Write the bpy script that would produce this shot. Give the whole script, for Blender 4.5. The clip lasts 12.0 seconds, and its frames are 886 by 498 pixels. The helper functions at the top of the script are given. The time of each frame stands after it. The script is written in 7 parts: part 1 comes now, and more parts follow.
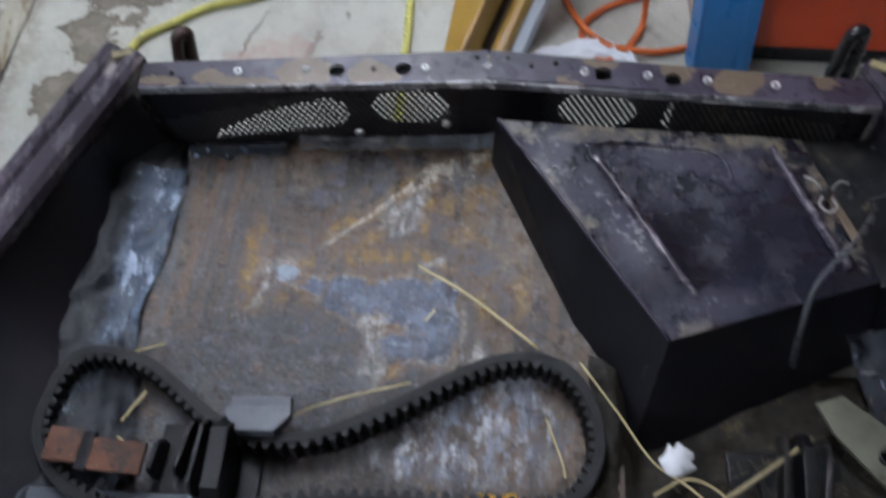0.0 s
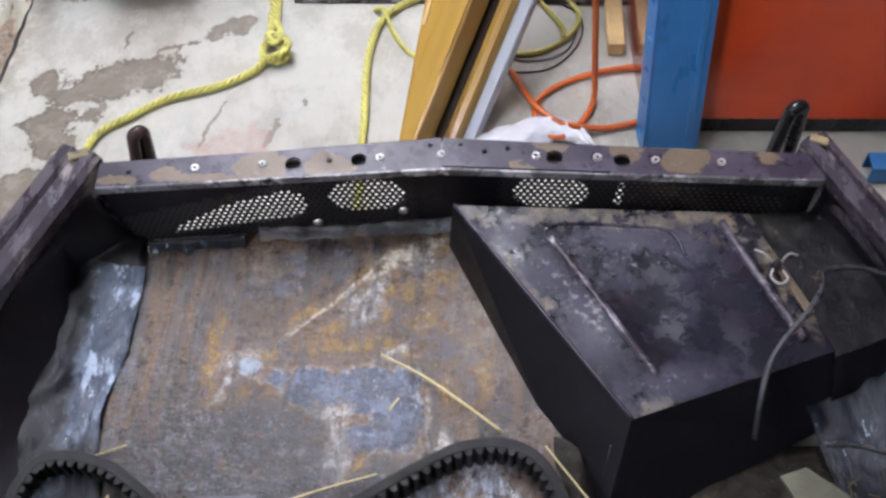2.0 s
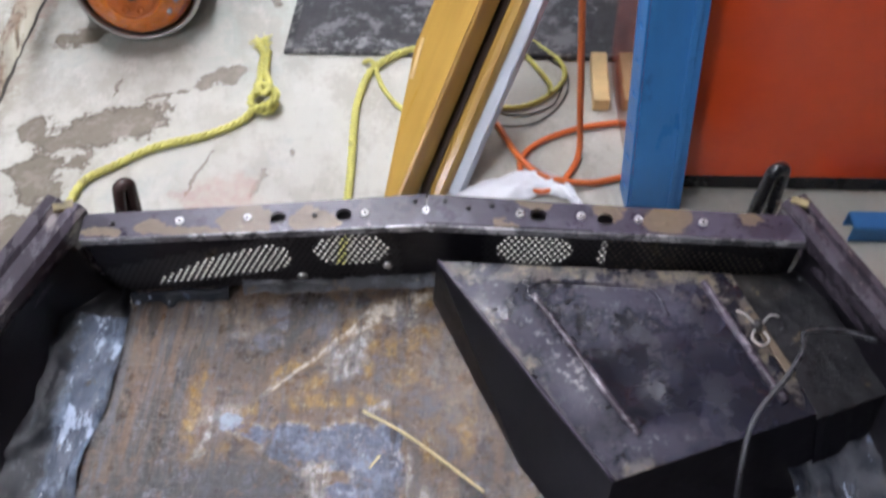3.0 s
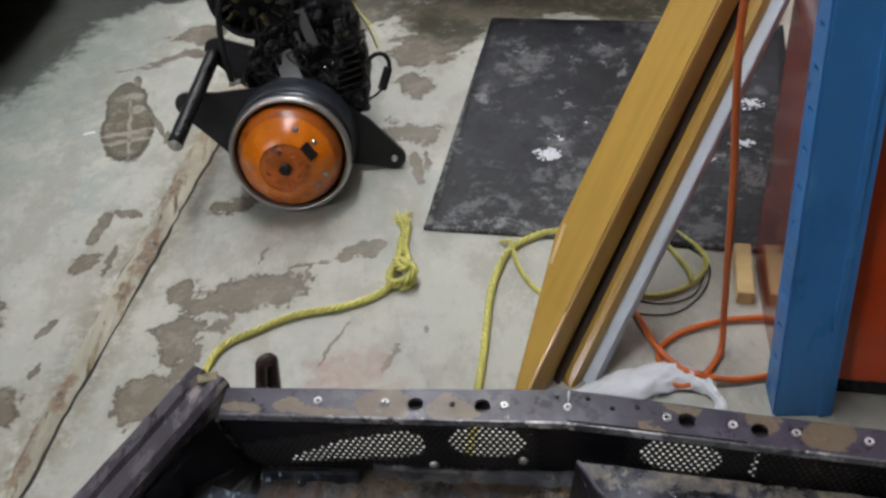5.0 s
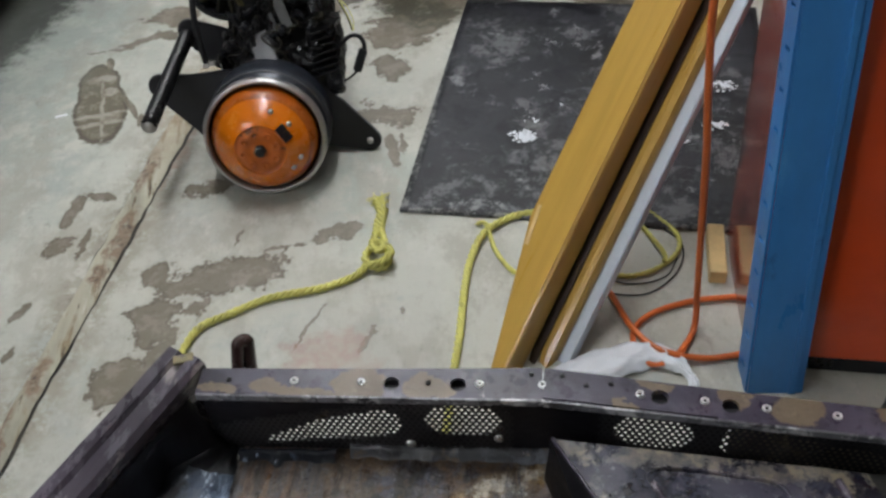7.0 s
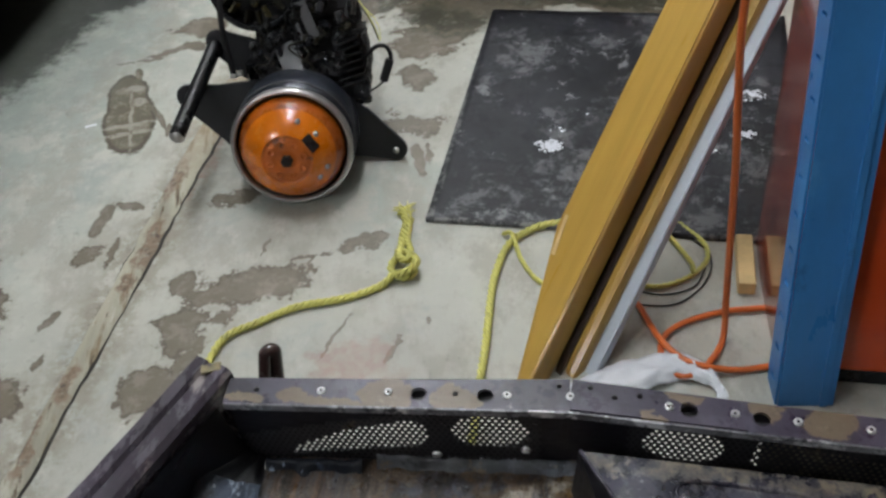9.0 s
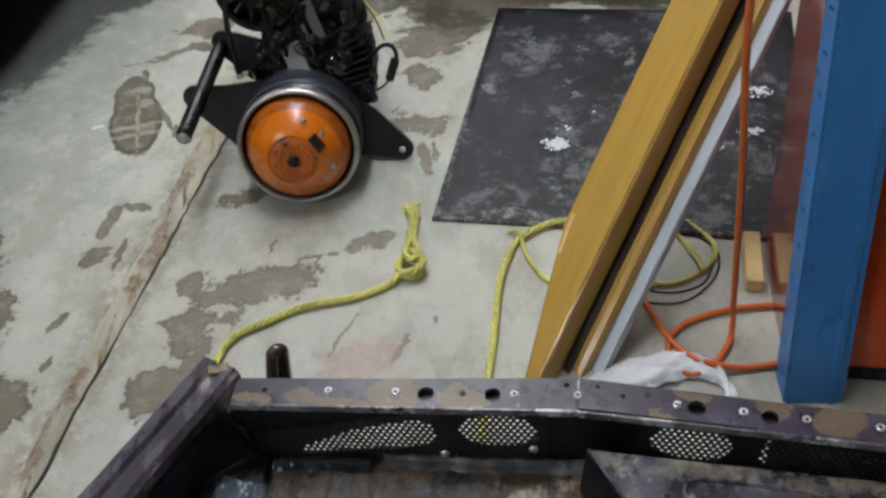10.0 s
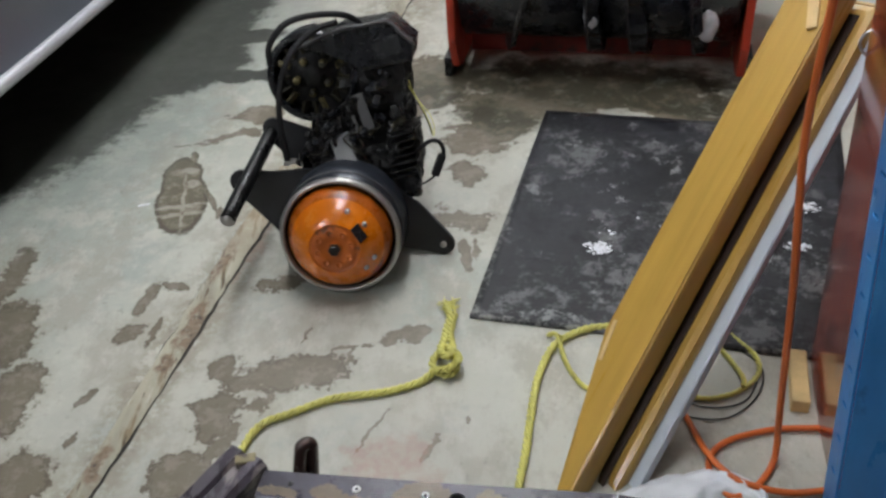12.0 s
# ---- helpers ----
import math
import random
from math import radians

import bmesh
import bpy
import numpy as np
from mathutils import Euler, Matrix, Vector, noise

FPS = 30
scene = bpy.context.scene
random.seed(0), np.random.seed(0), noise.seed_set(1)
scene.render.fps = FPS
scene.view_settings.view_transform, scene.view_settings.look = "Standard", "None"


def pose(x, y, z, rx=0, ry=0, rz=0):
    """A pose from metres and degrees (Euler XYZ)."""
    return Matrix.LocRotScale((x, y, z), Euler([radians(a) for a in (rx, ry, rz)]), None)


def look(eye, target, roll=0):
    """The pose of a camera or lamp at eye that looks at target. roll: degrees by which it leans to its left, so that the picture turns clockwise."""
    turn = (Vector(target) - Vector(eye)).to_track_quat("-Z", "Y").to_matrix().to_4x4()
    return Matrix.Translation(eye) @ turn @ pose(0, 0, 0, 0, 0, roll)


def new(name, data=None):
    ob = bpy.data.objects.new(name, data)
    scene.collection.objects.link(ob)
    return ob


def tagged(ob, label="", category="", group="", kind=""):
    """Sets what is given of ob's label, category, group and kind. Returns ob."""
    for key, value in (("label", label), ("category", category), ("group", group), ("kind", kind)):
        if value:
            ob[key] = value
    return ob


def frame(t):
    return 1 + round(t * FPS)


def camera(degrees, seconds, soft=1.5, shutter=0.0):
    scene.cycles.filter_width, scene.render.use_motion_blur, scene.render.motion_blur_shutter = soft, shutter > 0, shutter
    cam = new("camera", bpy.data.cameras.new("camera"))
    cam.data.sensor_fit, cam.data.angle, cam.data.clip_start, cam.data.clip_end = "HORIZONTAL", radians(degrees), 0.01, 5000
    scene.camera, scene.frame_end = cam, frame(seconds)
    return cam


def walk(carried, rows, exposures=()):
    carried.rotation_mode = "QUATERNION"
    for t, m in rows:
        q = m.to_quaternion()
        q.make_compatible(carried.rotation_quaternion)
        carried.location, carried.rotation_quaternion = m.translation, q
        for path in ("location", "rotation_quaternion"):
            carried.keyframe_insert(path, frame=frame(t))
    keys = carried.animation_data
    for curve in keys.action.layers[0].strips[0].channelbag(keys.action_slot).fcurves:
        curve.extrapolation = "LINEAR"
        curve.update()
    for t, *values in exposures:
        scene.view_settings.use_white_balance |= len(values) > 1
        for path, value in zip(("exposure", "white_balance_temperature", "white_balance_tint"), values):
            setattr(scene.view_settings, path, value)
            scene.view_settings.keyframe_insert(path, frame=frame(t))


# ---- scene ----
cam = camera(51.0, 12.0, soft=2.7, shutter=0.25)
PATH = [
    (0, (0.011, -0.063, 1.025), (0.073, 0.936, -0.706), -5.3),
    (0.2, (0.017, -0.071, 1.033), (0.142, 0.827, -0.75), -2.8),
    (0.5, (0.035, -0.067, 1.036), (0.183, 0.872, -0.724), -2.4),
    (1, (0.036, -0.059, 1.036), (0.169, 0.941, -0.69), -3.5),
    (1.3, (0.02, -0.046, 1.041), (0.143, 1.014, -0.651), -5.2),
    (1.5, (0.026, -0.054, 1.038), (0.147, 1.03, -0.638), -6.0),
    (2, (0.026, -0.05, 1.043), (0.172, 1.054, -0.619), -4.4),
    (2.5, (0.024, -0.048, 1.042), (0.143, 1.043, -0.631), -5.0),
    (3, (0.032, -0.039, 1.054), (0.221, 1.13, -0.558), -2.3),
    (3.3, (0.012, -0.015, 1.064), (0.228, 1.284, -0.441), 0.1),
    (3.5, (0.005, -0.007, 1.061), (0.068, 1.359, -0.399), -4.9),
    (3.7, (0.004, -0.003, 1.066), (0.019, 1.433, -0.326), -5.0),
    (5.3, (0.007, 0.001, 1.065), (0.002, 1.463, -0.299), -6.2),
    (5.5, (0.005, -0.004, 1.063), (0.006, 1.474, -0.284), -6.2),
    (6, (0.008, -0.003, 1.067), (0.053, 1.402, -0.356), -3.8),
    (6.5, (0.009, -0.005, 1.065), (0.05, 1.412, -0.345), -4.5),
    (7, (0.008, -0.006, 1.064), (0.048, 1.421, -0.337), -5.0),
    (9, (0.004, -0.003, 1.064), (-0.004, 1.441, -0.32), -6.2),
    (9.5, (0.006, -0.001, 1.066), (0.001, 1.453, -0.307), -6.0),
    (10, (0.005, -0.002, 1.064), (-0.019, 1.441, -0.321), -7.0),
    (10.5, (0.007, 0.008, 1.076), (0.011, 1.447, -0.314), -4.4),
    (10.8, (-0.002, 0.004, 1.076), (-0.004, 1.503, -0.248), -5.4),
    (10.9, (0.001, 0.014, 1.081), (-0.042, 1.543, -0.208), -5.5),
    (11, (-0.008, 0.008, 1.064), (-0.041, 1.595, -0.152), -4.2),
    (11.5, (-0.007, 0.015, 1.06), (-0.08, 1.598, -0.161), -4.4),
    (12, (-0.007, 0.015, 1.057), (-0.082, 1.592, -0.171), -4.7),
]
EXPOSURES = [(0, 0.0, 5700, 14), (0.5, 0.30, 5550, 20), (1.0, 0.55, 5750, 21), (1.5, 0.62, 5950, 20), (3.4, 0.62, 6050, 20), (3.8, 0.42, 6050, 18), (5.2, -0.13, 6300, 13), (9.0, -0.13, 6200, 10), (12.0, -0.10, 6250, 11)]
walk(cam, [(t, look(eye, target, roll)) for t, eye, target, roll in PATH], EXPOSURES)

# ---- light ----
world = bpy.data.worlds.new("world")
scene.world = world
world.use_nodes = True
world.node_tree.nodes["Background"].inputs["Color"].default_value = (0.55, 0.62, 0.7, 1)
world.node_tree.nodes["Background"].inputs["Strength"].default_value = 0.02


# ---- small mesh tools ----
def part(name, bm, material, parent=None, label="", smooth=False):
    me = bpy.data.meshes.new(name)
    bmesh.ops.recalc_face_normals(bm, faces=bm.faces)
    bm.to_mesh(me)
    bm.free()
    if smooth:
        for p in me.polygons:
            p.use_smooth = True
    if material:
        for m in material if isinstance(material, (list, tuple)) else [material]:
            me.materials.append(m)
    ob = new(name, me)
    if parent is not None:
        ob.parent = parent
    if label:
        tagged(ob, label)
    return ob


def thing(name, m, label, category, group="", kind=""):
    ob = new(name)
    ob.empty_display_size = 0.05
    ob.matrix_basis = m
    return tagged(ob, label, category, group, kind)


def add_box(bm, size, m=Matrix(), bevel=0.0, seg=2):
    r = bmesh.ops.create_cube(bm, size=1.0, matrix=m @ Matrix.Diagonal((*size, 1)))
    if bevel:
        edges = list({e for v in r["verts"] for e in v.link_edges})
        bmesh.ops.bevel(bm, geom=edges, offset=bevel, segments=seg, affect="EDGES", profile=0.6)


def box(size, m=Matrix(), bevel=0.0, seg=2):
    bm = bmesh.new()
    add_box(bm, size, m, bevel, seg)
    return bm


def add_lathe(bm, profile, m=Matrix(), steps=48):
    """profile: (radius, height) pairs turned about local z."""
    rings = []
    for r, z in profile:
        if r < 1e-6:
            rings.append([bm.verts.new(m @ Vector((0, 0, z)))])
        else:
            rings.append([bm.verts.new(m @ Vector((r * math.cos(a), r * math.sin(a), z)))
                          for a in (2 * math.pi * i / steps for i in range(steps))])
    for lo, hi in zip(rings, rings[1:]):
        for i in range(steps):
            j = (i + 1) % steps
            if len(lo) == 1 and len(hi) == 1:
                continue
            if len(lo) == 1:
                bm.faces.new((lo[0], hi[i], hi[j]))
            elif len(hi) == 1:
                bm.faces.new((lo[i], lo[j], hi[0]))
            else:
                bm.faces.new((lo[i], lo[j], hi[j], hi[i]))


def lathe(profile, m=Matrix(), steps=48):
    bm = bmesh.new()
    add_lathe(bm, profile, m, steps)
    return bm


def smooth_path(points, n=8):
    """A Catmull-Rom line through the points."""
    p = [Vector(q) for q in points]
    p = [2 * p[0] - p[1]] + p + [2 * p[-1] - p[-2]]
    out = []
    for i in range(1, len(p) - 2):
        for k in range(n):
            t = k / n
            out.append(0.5 * (2 * p[i] + (p[i + 1] - p[i - 1]) * t
                              + (2 * p[i - 1] - 5 * p[i] + 4 * p[i + 1] - p[i + 2]) * t * t
                              + (3 * p[i] - p[i - 1] - 3 * p[i + 1] + p[i + 2]) * t ** 3))
    out.append(p[-2])
    return out


def frames_along(path):
    """Tangent, side and up along a line, carried without twist."""
    out, up = [], Vector((0, 0, 1))
    for i, q in enumerate(path):
        t = (path[min(i + 1, len(path) - 1)] - path[max(i - 1, 0)]).normalized()
        side = t.cross(up)
        if side.length < 1e-4:
            side = t.cross(Vector((1, 0, 0)))
        side.normalize()
        up = side.cross(t).normalized()
        out.append((q, t, side, up))
    return out


def add_tube(bm, path, radius, sides=10, closed=False):
    fr = frames_along(path)
    rings = []
    for i, (q, t, s, u) in enumerate(fr):
        r = radius(i / max(1, len(fr) - 1)) if callable(radius) else radius
        rings.append([bm.verts.new(q + r * (math.cos(a) * s + math.sin(a) * u))
                      for a in (2 * math.pi * k / sides for k in range(sides))])
    pairs = list(zip(rings, rings[1:])) + ([(rings[-1], rings[0])] if closed else [])
    for lo, hi in pairs:
        for k in range(sides):
            j = (k + 1) % sides
            bm.faces.new((lo[k], lo[j], hi[j], hi[k]))
    if not closed:
        bm.faces.new(rings[0])
        bm.faces.new(rings[-1][::-1])


def tube(points, radius, sides=10, n=8, closed=False):
    bm = bmesh.new()
    add_tube(bm, smooth_path(points, n) if n else [Vector(p) for p in points], radius, sides, closed)
    return bm


def add_rope(bm, points, radius=0.007, pitch=0.034, n=10):
    """Three laid strands along a line."""
    path = smooth_path(points, n)
    dense = []
    for a, b in zip(path, path[1:]):
        k = max(1, int((b - a).length / 0.0035))
        dense += [a.lerp(b, i / k) for i in range(k)]
    dense.append(path[-1])
    fr, walked = frames_along(dense), 0.0
    lines = [[], [], []]
    for i, (q, t, s, u) in enumerate(fr):
        if i:
            walked += (q - fr[i - 1][0]).length
        for k in range(3):
            a = 2 * math.pi * (walked / pitch + k / 3)
            wob = 1 + 0.12 * noise.noise(q * 90 + Vector((k * 7, 0, 0)))
            lines[k].append(q + radius * 0.54 * wob * (math.cos(a) * s + math.sin(a) * u))
    for line in lines:
        add_tube(bm, line, radius * 0.52, 6)


def add_prism(bm, outline, z0, z1, m=Matrix(), bevel=0.0):
    lo = [bm.verts.new(m @ Vector((x, y, z0))) for x, y in outline]
    hi = [bm.verts.new(m @ Vector((x, y, z1))) for x, y in outline]
    n = len(outline)
    faces = [bm.faces.new(lo[::-1]), bm.faces.new(hi)]
    faces += [bm.faces.new((lo[i], lo[(i + 1) % n], hi[(i + 1) % n], hi[i])) for i in range(n)]
    if bevel:
        bmesh.ops.bevel(bm, geom=list({e for f in faces[:2] for e in f.edges}), offset=bevel, segments=2, affect="EDGES", profile=0.6)


def prism(outline, z0, z1, m=Matrix(), bevel=0.0):
    bm = bmesh.new()
    add_prism(bm, outline, z0, z1, m, bevel)
    return bm


def plate_with_holes(outer, holes, thickness, m=Matrix()):
    """A flat plate in local xz, its openings going right through in y."""
    bm = bmesh.new()
    loops = []
    for loop in [outer] + holes:
        vs = [bm.verts.new((x, 0, z)) for x, z in loop]
        loops.append(vs)
        for i in range(len(vs)):
            bm.edges.new((vs[i], vs[(i + 1) % len(vs)]))
    bmesh.ops.triangle_fill(bm, use_beauty=True, use_dissolve=False, edges=bm.edges[:])
    front = bm.faces[:]
    ext = bmesh.ops.extrude_face_region(bm, geom=front)
    bmesh.ops.translate(bm, vec=(0, thickness, 0), verts=[g for g in ext["geom"] if isinstance(g, bmesh.types.BMVert)])
    bmesh.ops.transform(bm, matrix=m, verts=bm.verts)
    return bm


def oval(u0, u1, z0, z1, n=8, slope=0.0):
    r = (z1 - z0) / 2
    c0, c1, zc = u0 + r, u1 - r, (z0 + z1) / 2
    pts = [(c1 + r * math.sin(a), zc + slope * (c1 - u0) - r * math.cos(a)) for a in (math.pi * i / n for i in range(n + 1))]
    pts += [(c0 - r * math.sin(a), zc + r * math.cos(a)) for a in (math.pi * i / n for i in range(n + 1))]
    return pts


# ---- materials ----
def material(name, base, rough=0.6, metal=0.0, spots=(), bump=0.0, bump_scale=200.0, grain=0.15, grain_scale=60.0,
             wear=None, wear_scale=12.0, wear_at=0.62, coat=0.0, rough_var=0.12, stretch=(1, 1, 1), fine=0.68):
    """A principled surface: base colour varied by two noises, spots of other colours, fine relief."""
    m = bpy.data.materials.new(name)
    m.use_nodes = True
    nt = m.node_tree
    N, L = nt.nodes, nt.links
    b = N["Principled BSDF"]
    tc = N.new("ShaderNodeTexCoord")
    mp = N.new("ShaderNodeMapping")
    mp.inputs["Scale"].default_value = stretch
    L.new(tc.outputs["Object"], mp.inputs["Vector"])

    def noise_tex(scale, detail=6.0, rough_=0.6, off=0.0):
        n = N.new("ShaderNodeTexNoise")
        n.inputs["Scale"].default_value = scale
        n.inputs["Detail"].default_value = detail
        n.inputs["Roughness"].default_value = rough_
        if off:
            sh = N.new("ShaderNodeMapping")
            sh.inputs["Location"].default_value = (off, off * 1.7, off * 0.6)
            L.new(mp.outputs["Vector"], sh.inputs["Vector"])
            L.new(sh.outputs["Vector"], n.inputs["Vector"])
        else:
            L.new(mp.outputs["Vector"], n.inputs["Vector"])
        return n

    def mix(fac, a, bcol, kind="MIX"):
        x = N.new("ShaderNodeMix")
        x.data_type, x.blend_type = "RGBA", kind
        for sock, v in ((x.inputs[0], fac), (x.inputs[6], a), (x.inputs[7], bcol)):
            if hasattr(v, "is_linked"):
                L.new(v, sock)
            elif isinstance(v, (int, float)):
                sock.default_value = v
            else:
                sock.default_value = (*v, 1)
        return x.outputs[2]

    def ramp(v, lo, hi):
        r = N.new("ShaderNodeMapRange")
        r.interpolation_type = "SMOOTHSTEP"
        r.inputs[1].default_value, r.inputs[2].default_value = lo, hi
        L.new(v, r.inputs[0])
        return r.outputs[0]

    big, small = noise_tex(grain_scale / 8), noise_tex(grain_scale, 8.0, 0.7, 3.1)
    dark = tuple(c * (1 - grain * 1.6) for c in base)
    light = tuple(min(1, c * (1 + grain)) for c in base)
    col = mix(ramp(big.outputs[0], 0.3, 0.7), dark, light)
    col = mix(ramp(small.outputs[0], 0.35, 0.75), col, mix(0.5, col, light), "MIX")
    for i, (colour, scale, at, soft) in enumerate(spots):
        n = noise_tex(scale, 12.0, fine, 5.3 + 4.7 * i)
        col = mix(ramp(n.outputs[0], at, at + soft), col, colour)
    if wear:
        n = noise_tex(wear_scale, 10.0, 0.75, 31.0)
        f = ramp(n.outputs[0], wear_at, wear_at + 0.08)
        col = mix(f, col, wear)
    L.new(col, b.inputs["Base Color"])
    rr = N.new("ShaderNodeMapRange")
    rr.inputs[1].default_value, rr.inputs[2].default_value = 0.3, 0.7
    rr.inputs[3].default_value, rr.inputs[4].default_value = max(0.02, rough - rough_var), min(1, rough + rough_var)
    L.new(small.outputs[0], rr.inputs[0])
    L.new(rr.outputs[0], b.inputs["Roughness"])
    b.inputs["Metallic"].default_value = metal
    b.inputs["Coat Weight"].default_value = coat
    b.inputs["Coat Roughness"].default_value = 0.12
    if bump:
        bn = noise_tex(bump_scale, 6.0, 0.65, 11.0)
        bp = N.new("ShaderNodeBump")
        bp.inputs["Strength"].default_value = bump
        bp.inputs["Distance"].default_value = 0.004
        L.new(bn.outputs[0], bp.inputs["Height"])
        L.new(bp.outputs["Normal"], b.inputs["Normal"])
    return m


def blob_stains(m, blobs, colour, warp_scale=9.0, warp=0.5, soft=0.25, rough=0.35, patchy=0.0):
    """Adds stains of their own shape to a material: (x, y, length, width, turn in degrees, strength), edges torn by noise."""
    nt = m.node_tree
    N, L = nt.nodes, nt.links
    b = N["Principled BSDF"]
    tc = N.new("ShaderNodeTexCoord")
    n = N.new("ShaderNodeTexNoise")
    n.inputs["Scale"].default_value, n.inputs["Detail"].default_value, n.inputs["Roughness"].default_value = warp_scale, 8, 0.66
    L.new(tc.outputs["Object"], n.inputs["Vector"])
    total = None
    for x, y, rx, ry, turn, strength in blobs:
        mp = N.new("ShaderNodeMapping")
        mp.vector_type = "TEXTURE"
        mp.inputs["Location"].default_value = (x, y, 0)
        mp.inputs["Rotation"].default_value = (0, 0, radians(turn))
        mp.inputs["Scale"].default_value = (rx, ry, 1000)
        L.new(tc.outputs["Object"], mp.inputs["Vector"])
        ln = N.new("ShaderNodeVectorMath")
        ln.operation = "LENGTH"
        L.new(mp.outputs["Vector"], ln.inputs[0])
        ad = N.new("ShaderNodeMath")
        ad.operation = "MULTIPLY_ADD"
        L.new(n.outputs[0], ad.inputs[0])
        ad.inputs[1].default_value = warp * 4
        ad.inputs[2].default_value = -warp * 2
        sm = N.new("ShaderNodeMath")
        sm.operation = "ADD"
        L.new(ln.outputs["Value"], sm.inputs[0])
        L.new(ad.outputs[0], sm.inputs[1])
        mr = N.new("ShaderNodeMapRange")
        mr.interpolation_type = "SMOOTHSTEP"
        mr.inputs[1].default_value, mr.inputs[2].default_value = 1.0 + soft / 2, 1.0 - soft / 2
        mr.inputs[3].default_value, mr.inputs[4].default_value = 0, strength
        L.new(sm.outputs[0], mr.inputs[0])
        if total is None:
            total = mr.outputs[0]
        else:
            mx = N.new("ShaderNodeMath")
            mx.operation = "MAXIMUM"
            L.new(total, mx.inputs[0])
            L.new(mr.outputs[0], mx.inputs[1])
            total = mx.outputs[0]
    if patchy:
        n2 = N.new("ShaderNodeTexNoise")
        n2.inputs["Scale"].default_value, n2.inputs["Detail"].default_value, n2.inputs["Roughness"].default_value = warp_scale * 2.3, 9, 0.72
        L.new(tc.outputs["Object"], n2.inputs["Vector"])
        pr = N.new("ShaderNodeMapRange")
        pr.inputs[1].default_value, pr.inputs[2].default_value = 0.36, 0.58
        pr.inputs[3].default_value, pr.inputs[4].default_value = 1 - patchy, 1.0
        L.new(n2.outputs[0], pr.inputs[0])
        pm = N.new("ShaderNodeMath")
        pm.operation = "MULTIPLY"
        L.new(total, pm.inputs[0])
        L.new(pr.outputs[0], pm.inputs[1])
        total = pm.outputs[0]
    old = b.inputs["Base Color"].links[0].from_socket
    x = N.new("ShaderNodeMix")
    x.data_type = "RGBA"
    L.new(total, x.inputs[0])
    L.new(old, x.inputs[6])
    x.inputs[7].default_value = (*colour, 1)
    L.new(x.outputs[2], b.inputs["Base Color"])
    oldr = b.inputs["Roughness"].links[0].from_socket
    y = N.new("ShaderNodeMix")
    y.data_type = "FLOAT"
    L.new(total, y.inputs[0])
    L.new(oldr, y.inputs[2])
    y.inputs[3].default_value = rough
    L.new(y.outputs[0], b.inputs["Roughness"])
    return m


